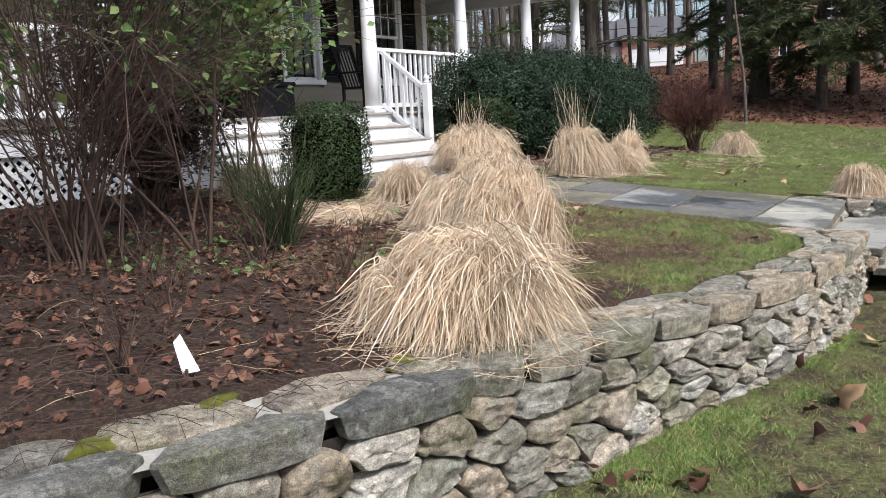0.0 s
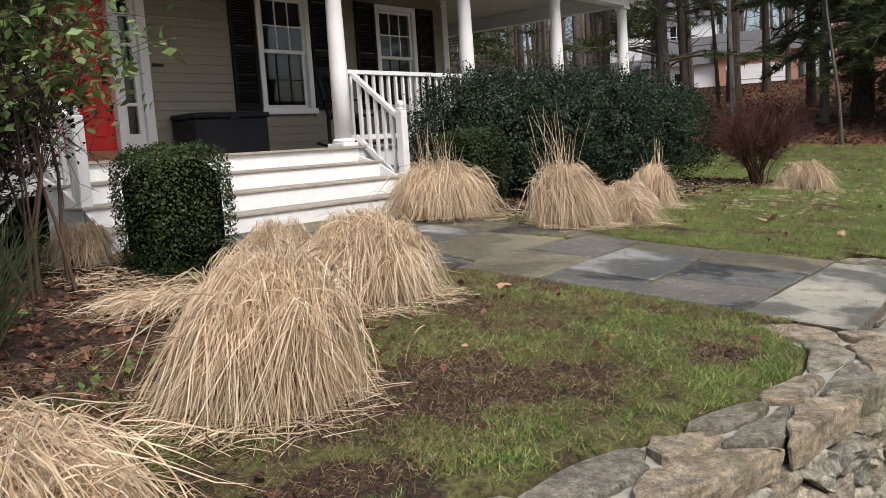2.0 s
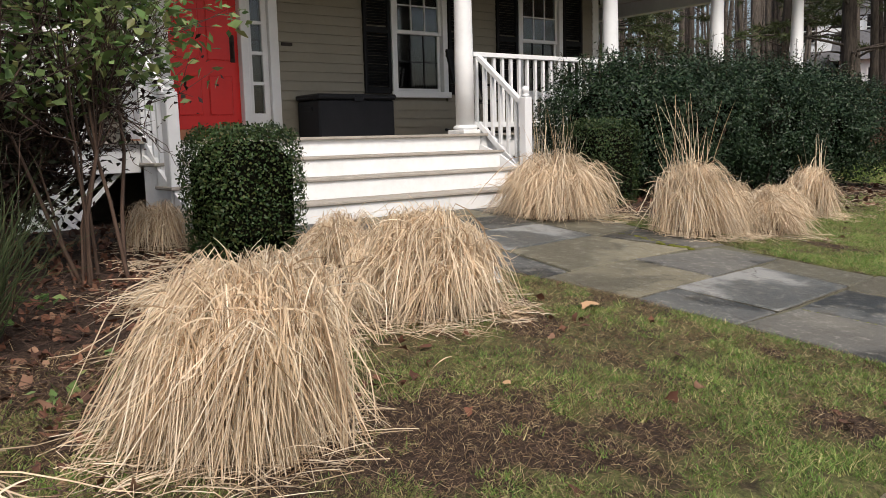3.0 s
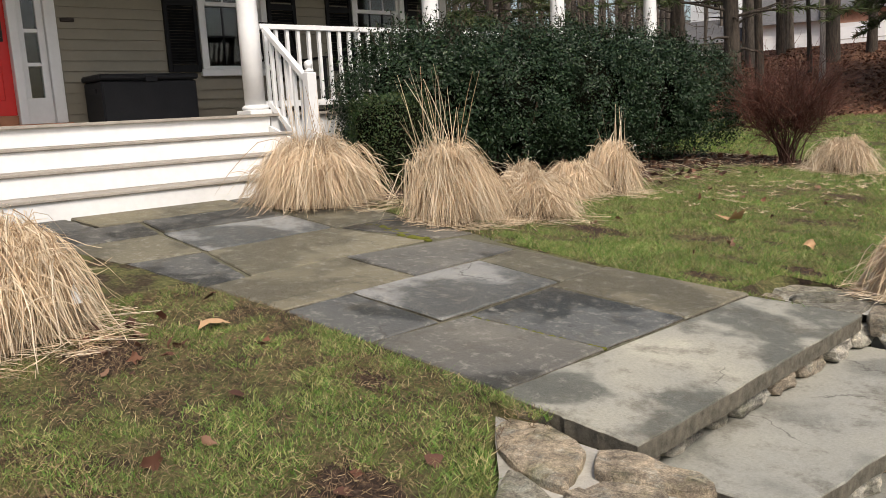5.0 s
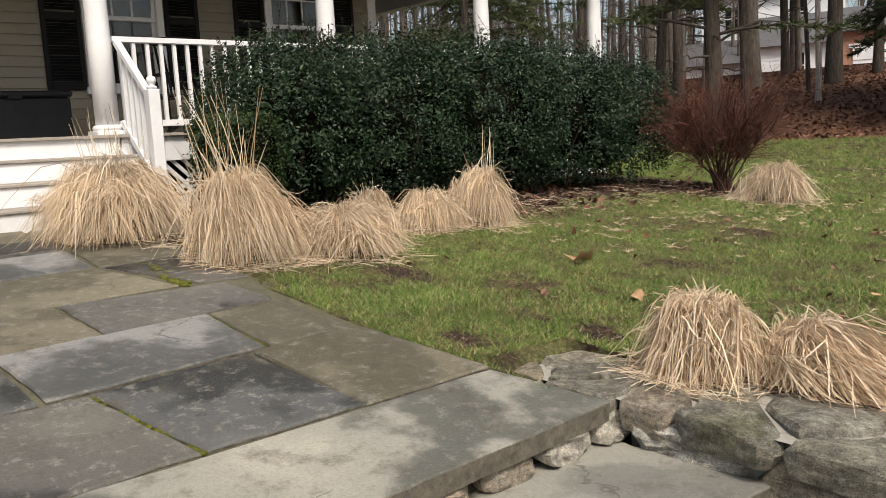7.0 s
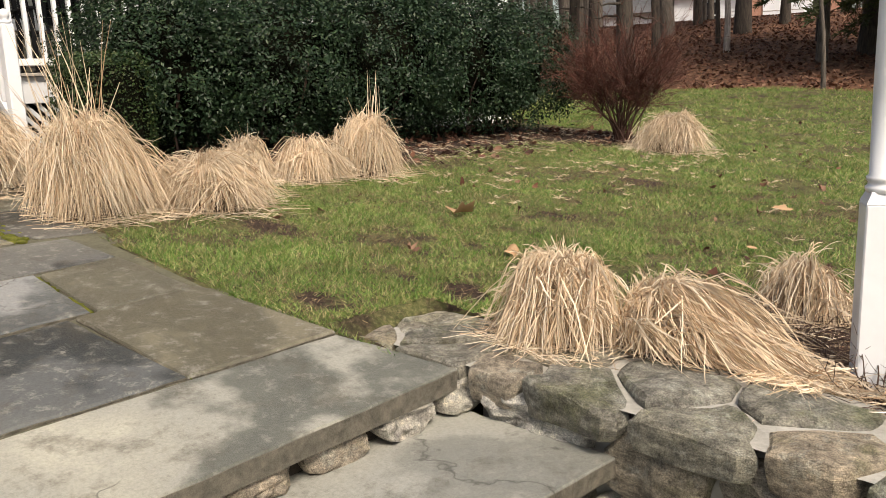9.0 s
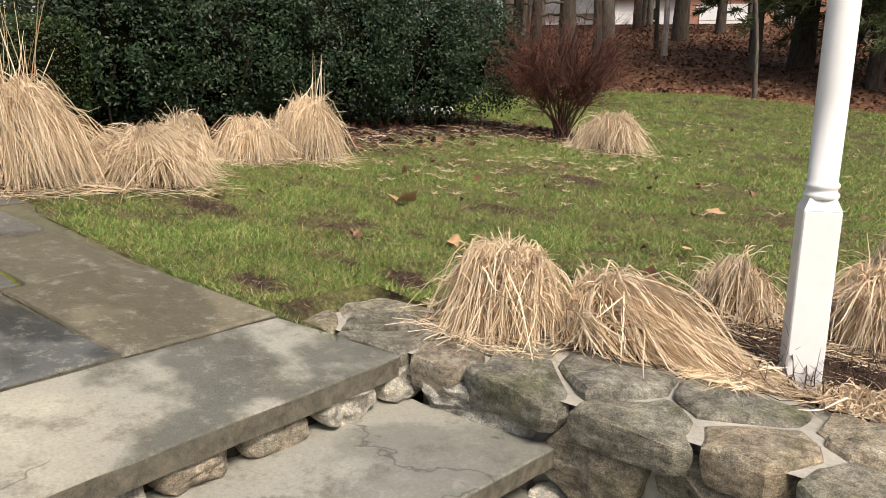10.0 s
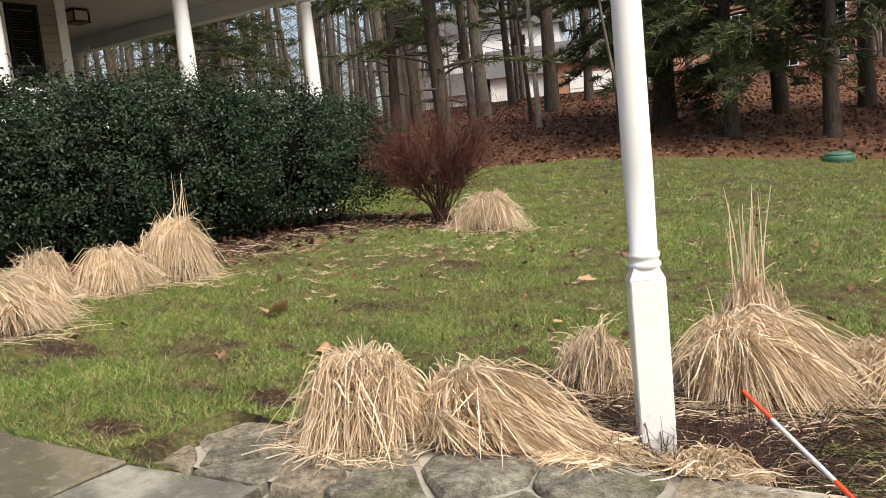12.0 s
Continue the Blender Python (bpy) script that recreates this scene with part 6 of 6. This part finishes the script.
def paper_scrap(x, y, z, h, w, tilt, label):
    v = [(x, y, z), (x + w * 0.8, y + w * 0.5, z + 0.01), (x + w * 0.25 + tilt, y + w * 0.2, z + h), (x - w * 0.1 + tilt, y, z + h * 0.8)]
    v += [(a + 0.004, b - 0.006, c) for a, b, c in v]
    tagged(solid("paper_scrap", v, [(0, 1, 2, 3), (7, 6, 5, 4), (0, 4, 5, 1), (1, 5, 6, 2), (2, 6, 7, 3), (3, 7, 4, 0)], PAPER), label, "paper", "paper scraps")


paper_scrap(-3.20, 2.80, float(upper_z(-3.2, 2.8)) + 0.01, 0.15, 0.07, -0.03, "white folded paper scrap standing in the mulch")
paper_scrap(-6.70, 6.45, float(upper_z(-6.7, 6.45)) + 0.02, 0.16, 0.10, 0.0, "white plastic scrap in the dry grass by the steps")
paper_scrap(-3.80, 6.90, float(upper_z(-3.8, 6.9)) + 0.16, 0.09, 0.05, 0.0, "white paper scrap caught in the dry grass")
part("bottle_cap", lumpy_bm((-1.52, 3.85, LOW + 0.02), (0.025, 0.025, 0.014), 3, 2, 0.05), BLUE, tagged(thing("bottle_cap_litter", (-1.52, 3.85, LOW), "blue plastic cap lying in the grass", "litter")))


# ---- woods and neighbours ----
def trunk_path(x, y, h, rng, lean=0.25):
    z0 = float(ground_z(x, y)) - 0.2
    s = np.linspace(0, 1, 12)
    dx, dy = rng.normal(0, lean, 2)
    return np.stack([x + dx * s + 0.05 * np.sin(s * 9 + x), y + dy * s, z0 + h * s], -1)


def bare_tree(x, y, r, h, seed, mat, label, limbs=9, low=0.35):
    rng = np.random.default_rng(seed)
    t = thing("tree", (x, y, float(ground_z(x, y))), label, "tree", "woodland trees")
    p = trunk_path(x, y, h, rng)
    s = np.linspace(0, 1, 12)
    rad = 0.8 * r * (1 - 0.75 * s) * (1 + 0.22 * np.exp(-s * 26))
    solid("trunk", *tubes(p[None], rad[None], 10), mat, t, "", True)
    k = rng.integers(int(12 * low), 11, limbs)
    b = p[k]
    a = rng.uniform(0, 6.28, limbs)
    ln = rng.uniform(1.2, 3.2, limbs) * (h / 14)
    q = np.linspace(0, 1, 6)[None]
    path = np.stack([b[:, :1] + np.cos(a)[:, None] * ln[:, None] * q, b[:, 1:2] + np.sin(a)[:, None] * ln[:, None] * q, b[:, 2:] + ln[:, None] * (0.15 * q + 0.45 * q ** 2)], -1) + rng.normal(0, 0.06, (limbs, 6, 3)) * q[..., None]
    strands("branchwork", *tubes(path, (r * 0.22 * (1.05 - 0.85 * q)) * np.ones((limbs, 1)), 5), mat, t)
    n = limbs * 14
    w = np.repeat(np.arange(limbs), 14)
    b = path[w, rng.integers(2, 6, n)]
    way = np.column_stack([rng.normal(0, 1, (n, 2)), rng.normal(0.4, 0.6, n)])
    tw = b[:, None] + way[:, None] * (rng.uniform(0.3, 0.9, n)[:, None] * np.linspace(0, 1, 4))[..., None]
    strands("crown", *tubes(tw, np.broadcast_to(np.array([0.012, 0.010, 0.007, 0.004]), (n, 4)), 3), BROWN_TWIG, t)
    return t


def conifer(x, y, r, h, z0, z1, limbs, reach, seed, label, droop=0.35, dense=16, stubs=8):
    """An evergreen with a straight trunk, dead stubs below and boughs of needles."""
    rng = np.random.default_rng(seed)
    g = float(ground_z(x, y))
    t = thing("pine_tree", (x, y, g), label, "tree", "woodland evergreens")
    p = trunk_path(x, y, h, rng, 0.15)
    s = np.linspace(0, 1, 12)
    solid("trunk", *tubes(p[None], (0.85 * r * (1 - 0.8 * s) * (1 + 0.25 * np.exp(-s * 26)))[None], 12), BARK, t, "", True)
    n = limbs + stubs
    zz = np.concatenate([rng.uniform(z0, z1, limbs), rng.uniform(1.5, z0 + 1, stubs)])
    a = rng.uniform(0, 6.28, n)
    ln = np.concatenate([reach * rng.uniform(0.55, 1.1, limbs), rng.uniform(0.4, 1.6, stubs)])
    q = np.linspace(0, 1, 7)[None]
    px, py = np.interp(zz + g, p[:, 2], p[:, 0]), np.interp(zz + g, p[:, 2], p[:, 1])
    rise = np.concatenate([rng.uniform(0.0, 0.35, limbs), rng.uniform(-0.1, 0.5, stubs)])
    path = np.stack([px[:, None] + np.cos(a)[:, None] * ln[:, None] * q, py[:, None] + np.sin(a)[:, None] * ln[:, None] * q, g + zz[:, None] + ln[:, None] * (rise[:, None] * q - droop * q ** 2.2)], -1) + rng.normal(0, 0.05, (n, 7, 3)) * q[..., None]
    strands("branchwork", *tubes(path, np.maximum(0.012, r * 0.16) * (1.05 - 0.85 * q) * np.ones((n, 1)), 5), BARK, t)
    m = limbs * dense
    w = np.repeat(np.arange(limbs), dense)
    f = rng.uniform(0.25, 1.0, m)
    i = np.minimum((f * 6).astype(int), 5)
    b = path[w, i] + (path[w, i + 1] - path[w, i]) * ((f * 6) - i)[:, None]
    side = a[w] + rng.choice([-1, 1], m) * rng.uniform(0.3, 1.2, m)
    tl = rng.uniform(0.25, 0.7, m) * (1.2 - 0.6 * f)
    s4 = np.linspace(0, 1, 4)[None]
    tw = np.stack([b[:, :1] + np.cos(side)[:, None] * tl[:, None] * s4, b[:, 1:2] + np.sin(side)[:, None] * tl[:, None] * s4, b[:, 2:] - droop * 0.8 * tl[:, None] * s4 ** 2], -1)
    k = 22
    c = tw[:, rng.integers(0, 3, k)] * 1.0
    u = rng.uniform(0, 1, (m, k, 1))
    nxt = tw[:, 1:2] - tw[:, 0:1]
    c = (c + nxt * u).reshape(-1, 3)
    way = np.repeat(nxt[:, 0] / (np.linalg.norm(nxt[:, 0], axis=1, keepdims=True) + 1e-6), k, 0) + rng.normal(0, 0.65, (m * k, 3))
    way /= np.linalg.norm(way, axis=1, keepdims=True)
    nl = rng.uniform(0.12, 0.24, m * k)
    needle = c[:, None] + way[:, None] * (nl[:, None] * np.array([0.0, 1.0]))[..., None]
    strands("foliage", *ribbons(needle, np.tile([0.026, 0.010], (m * k, 1)), rng.uniform(0, 6.28, m * k)), NEEDLES, t)
    return t


def woods():
    conifer(-10.75, 25.0, 0.24, 17, 2.2, 8, 34, 3.2, 101, "tall grey-barked pine at the lawn's edge with low bare limbs", 0.2, 14, 10)
    conifer(-6.92, 30.0, 0.34, 17, 1.8, 7.5, 90, 3.2, 102, "broad spruce with drooping dark boughs", 0.45, 18)
    conifer(-4.77, 28.0, 0.19, 14, 1.5, 7.0, 90, 2.8, 103, "spruce with drooping dark green boughs", 0.5, 18)
    conifer(-2.56, 28.0, 0.20, 14, 1.7, 7.0, 90, 3.0, 104, "spruce with drooping dark green boughs at the lawn's edge", 0.5, 15)
    conifer(-0.2, 30.5, 0.24, 15, 1.8, 7.0, 60, 3.0, 105, "dark spruce with low boughs", 0.5, 14)
    conifer(2.2, 28.5, 0.22, 15, 1.6, 7.0, 50, 3.0, 106, "dark spruce with low boughs", 0.5, 13)
    conifer(-9.2, 33.0, 0.20, 15, 2.6, 8.0, 46, 3.0, 107, "pine with feathery green boughs in the woods", 0.3, 14)
    conifer(-14.0, 27.5, 0.18, 15, 2.4, 8.0, 40, 2.6, 108, "pine with sparse green boughs in the woods", 0.3, 12)
    conifer(-19.5, 26.0, 0.18, 15, 2.0, 8.0, 50, 2.8, 109, "pine with sparse green boughs beyond the porch", 0.3, 13)
    conifer(-16.5, 22.5, 0.15, 13, 1.8, 7.0, 46, 2.6, 110, "pine with sparse green boughs beyond the porch", 0.3, 13)
    conifer(-16.8, 40.0, 0.2, 15, 3.2, 9.0, 60, 3.2, 111, "pine with feathery green boughs before the white house", 0.3, 15)
    conifer(-12.6, 38.5, 0.2, 15, 3.4, 9.0, 56, 3.0, 112, "pine with feathery green boughs before the white house", 0.3, 15)
    spots = ((-17.6, 32.0, 0.24), (-19.1, 36.0, 0.26), (-17.4, 33.5, 0.20), (-15.9, 36.0, 0.34), (-13.0, 36.0, 0.33), (-12.5, 33.2, 0.09), (-7.6, 28.7, 0.15), (-4.3, 31.4, 0.24), (-2.3, 32.5, 0.26),
             (-22.0, 27.5, 0.22), (-24.0, 30.0, 0.2), (-19.0, 30.0, 0.18), (-27.5, 29.0, 0.24), (-21.0, 22.5, 0.16), (-25.5, 24.0, 0.2), (-18.0, 33.5, 0.2), (-10.9, 26.6, 0.14), (-7.0, 36.0, 0.2), (0.8, 36.0, 0.22))
    for i, (x, y, r) in enumerate(spots):
        bare_tree(x, y, r, 15 + (i * 7) % 5, 120 + i, BARK if i % 3 else GREY_BARK, "tall bare woodland trunk rising from fallen leaves")
    bare_tree(-11.2, 31.0, 0.11, 11, 150, PALE_BARK, "thin pale sapling on the leafy bank", 6)
    bare_tree(-6.22, 25.0, 0.06, 7, 151, GREY_BARK, "slender bare sapling at the lawn's edge", 6, 0.5)
    bare_tree(-4.74, 2.86, 0.075, 5, 152, GREY_BARK, "young tree with brownish bark in the bed", 5, 0.5)
    # the crowd of stems further off
    rng = np.random.default_rng(160)
    n = 620
    b, d = np.radians(rng.uniform(-12, 82, n)), rng.uniform(31, 78, n)
    x, y = -np.sin(b) * d, 8 + np.cos(b) * d
    far = ~((x > -25) & (x < -4) & (y > 44) & (y < 60))
    front = (x > -23.5) & (x < -5.5) & (y > 34) & (y < 50)
    far &= ~(front & (rng.uniform(0, 1, n) < 0.72))
    x, y = x[far], y[far]
    n = len(x)
    z = ground_z(x, y) - 0.2
    s = np.linspace(0, 1, 6)[None]
    h = rng.uniform(9, 17, n)[:, None]
    p = np.stack([x[:, None] + rng.normal(0, 0.5, (n, 1)) * s, y[:, None] + rng.normal(0, 0.5, (n, 1)) * s, z[:, None] + h * s], -1)
    rad = rng.uniform(0.05, 0.22, (n, 1)) * (1 - 0.75 * s)
    pieces = [tubes(p, rad, 5)]
    m = n * 12
    w = np.repeat(np.arange(n), 12)
    base = p[w, rng.integers(1, 5, m)]
    a, ln = rng.uniform(0, 6.28, m), rng.uniform(0.8, 3.4, m)
    q = np.linspace(0, 1, 4)[None]
    br = np.stack([base[:, :1] + np.cos(a)[:, None] * ln[:, None] * q, base[:, 1:2] + np.sin(a)[:, None] * ln[:, None] * q, base[:, 2:] + ln[:, None] * (rng.uniform(0, 0.7, (m, 1)) * q)], -1) + rng.normal(0, 0.12, (m, 4, 3)) * q[..., None]
    pieces.append(tubes(br, np.broadcast_to(np.array([0.03, 0.024, 0.018, 0.01]), (m, 4)), 3))
    k = 15000
    b, d = np.radians(rng.uniform(-12, 82, k)), rng.uniform(36, 80, k)
    c = np.stack([-np.sin(b) * d, 8 + np.cos(b) * d], -1)
    ok = ~((c[:, 0] > -25) & (c[:, 0] < -4) & (c[:, 1] < 60))
    c = c[ok]
    k = len(c)
    zz = ground_z(c[:, 0], c[:, 1]) + rng.uniform(0, 9, k)
    way = np.column_stack([rng.normal(0, 0.6, (k, 2)), rng.uniform(0.2, 1.4, k)])
    tw = np.stack([c[:, 0], c[:, 1], zz], -1)[:, None] + way[:, None] * (rng.uniform(0.5, 1.6, k)[:, None] * np.linspace(0, 1, 4))[..., None] + rng.normal(0, 0.06, (k, 4, 3))
    pieces.append(tubes(tw, np.full((k, 4), 0.014), 3))
    v, f = joined(*pieces)
    tagged(solid("far_woods", v, f, GREY_BARK), "distant leafless grey-brown woods", "woods", kind="stuff")


def far_window(t, x, y, z, w, h, turn):
    m = pose(x, y, z, 0, 0, turn)
    for name, lo, hi, mat in (("frame", (-w / 2, -0.06, 0), (w / 2, 0.0, h), WHITE), ("pane", (-w / 2 + 0.09, -0.075, 0.09), (w / 2 - 0.09, -0.062, h - 0.09), BLACK), ("sash_bar", (-w / 2 + 0.09, -0.09, h / 2 - 0.03), (w / 2 - 0.09, -0.077, h / 2 + 0.03), WHITE), ("sash_bar", (-0.02, -0.092, 0.09), (0.02, -0.078, h - 0.09), WHITE)):
        bm = box_bm(lo, hi, 0)
        bm.transform(m)
        part(name, bm, mat, t)


def far_block(name, t, m, lo, hi, mat):
    bm = box_bm(lo, hi, 0)
    bm.transform(m)
    return part(name, bm, mat, t)


def gable(t, m, x0, x1, y0, y1, z, up, mat, over=0.35):
    v = [(x0 - over, y0 - over, z), (x1 + over, y0 - over, z), (x1 + over, y1 + over, z), (x0 - over, y1 + over, z), (x0 - over, (y0 + y1) / 2, z + up), (x1 + over, (y0 + y1) / 2, z + up)]
    solid("roof", [m @ Vector(p) for p in v], [(3, 2, 1, 0), (0, 1, 5, 4), (2, 3, 4, 5), (0, 4, 3), (1, 2, 5)], mat, t)


def neighbours():
    # white house with its garage wing; local y looks away from the lawn
    turn = 22
    m = pose(-23.5, 50.3, 2.9, 0, 0, turn)
    t = thing("white_house", (-20, 51, 3.0), "white clapboard neighbouring house with garage wing behind the trees", "house")
    far_block("wall", t, m, (0, 0, 0), (3.9, 8, 2.2), FAR_SIDING)
    far_block("upper_wall", t, m, (-4, 5, 2.6), (3.9, 10, 5.6), FAR_SIDING)
    gable(t, m, -4, 3.9, 5, 10, 5.6, 2.0, SHINGLE)
    for i in range(9):
        far_block("clapboard", t, m, (0, -0.02, 0.2 + i * 0.21), (3.9, 0.0, 0.215 + i * 0.21), WHITE)
    gable(t, m, -0.2, 4.1, 0, 6, 2.2, 1.9, SHINGLE)
    far_block("corner_board", t, m, (-0.05, -0.05, 0), (0.12, 0.02, 2.2), WHITE)
    for lx, ly, lz in ((1.8, -0.02, 0.35), (1.4, 4.98, 3.7), (-2.2, 4.98, 3.7)):
        p = m @ Vector((lx, ly, lz))
        far_window(t, p.x, p.y, p.z, 0.95, 1.5, turn)
    far_block("garage_wall", t, m, (3.9, -0.4, 0), (8.2, 6.5, 2.6), BRICK)
    far_block("garage_door", t, m, (4.5, -0.47, 0), (7.6, -0.41, 1.75), FAR_SIDING)
    for i in range(1, 3):
        far_block("door_groove", t, m, (4.5, -0.485, i * 0.55), (7.6, -0.472, i * 0.55 + 0.03), DECK)
    far_block("door_trim", t, m, (4.3, -0.46, 1.75), (7.8, -0.41, 1.95), WHITE)
    gable(t, m, 4.0, 8.2, -0.4, 6.5, 2.6, 1.6, SHINGLE)
    # low wing to the other side
    far_block("wing_wall", t, m, (-6, 2, 0), (0, 8, 1.6), FAR_SIDING)
    gable(t, m, -6, -0.2, 2, 8, 1.6, 1.6, SHINGLE)
    # brick house
    m = pose(-14.9, 56.8, 2.9, 0, 0, 11)
    t = thing("brick_house", (-9, 57.5, 3.0), "pale brick neighbouring house with white windows behind the spruces", "house")
    far_block("wall", t, m, (0, 0, 0), (10.5, 8, 5.6), BRICK)
    gable(t, m, 0, 10.5, 0, 8, 5.6, 2.6, SHINGLE)
    far_block("cornice", t, m, (-0.2, -0.25, 5.4), (10.7, 0.0, 5.62), WHITE)
    for lx in (1.6, 3.8, 6.3, 8.8):
        for lz in (0.45, 3.2):
            p = m @ Vector((lx, -0.02, lz))
            far_window(t, p.x, p.y, p.z, 0.95, 1.45 if lz < 3 else 1.2, 11)


def utility_cover():
    x, y = -2.10, 25.0
    z = float(ground_z(x, y))
    t = thing("utility_cover", (x, y, z), "domed green plastic utility cover on the lawn", "utility cover")
    lathe("rim", [(0.29, -0.05), (0.29, 0.08), (0.27, 0.10)], (x, y, z), COVER_GREEN, t)
    lathe("dome", [(0.26, 0.10), (0.24, 0.14), (0.16, 0.17), (0.05, 0.185)], (x, y, z), COVER_GREEN, t)


woods()
neighbours()
utility_cover()
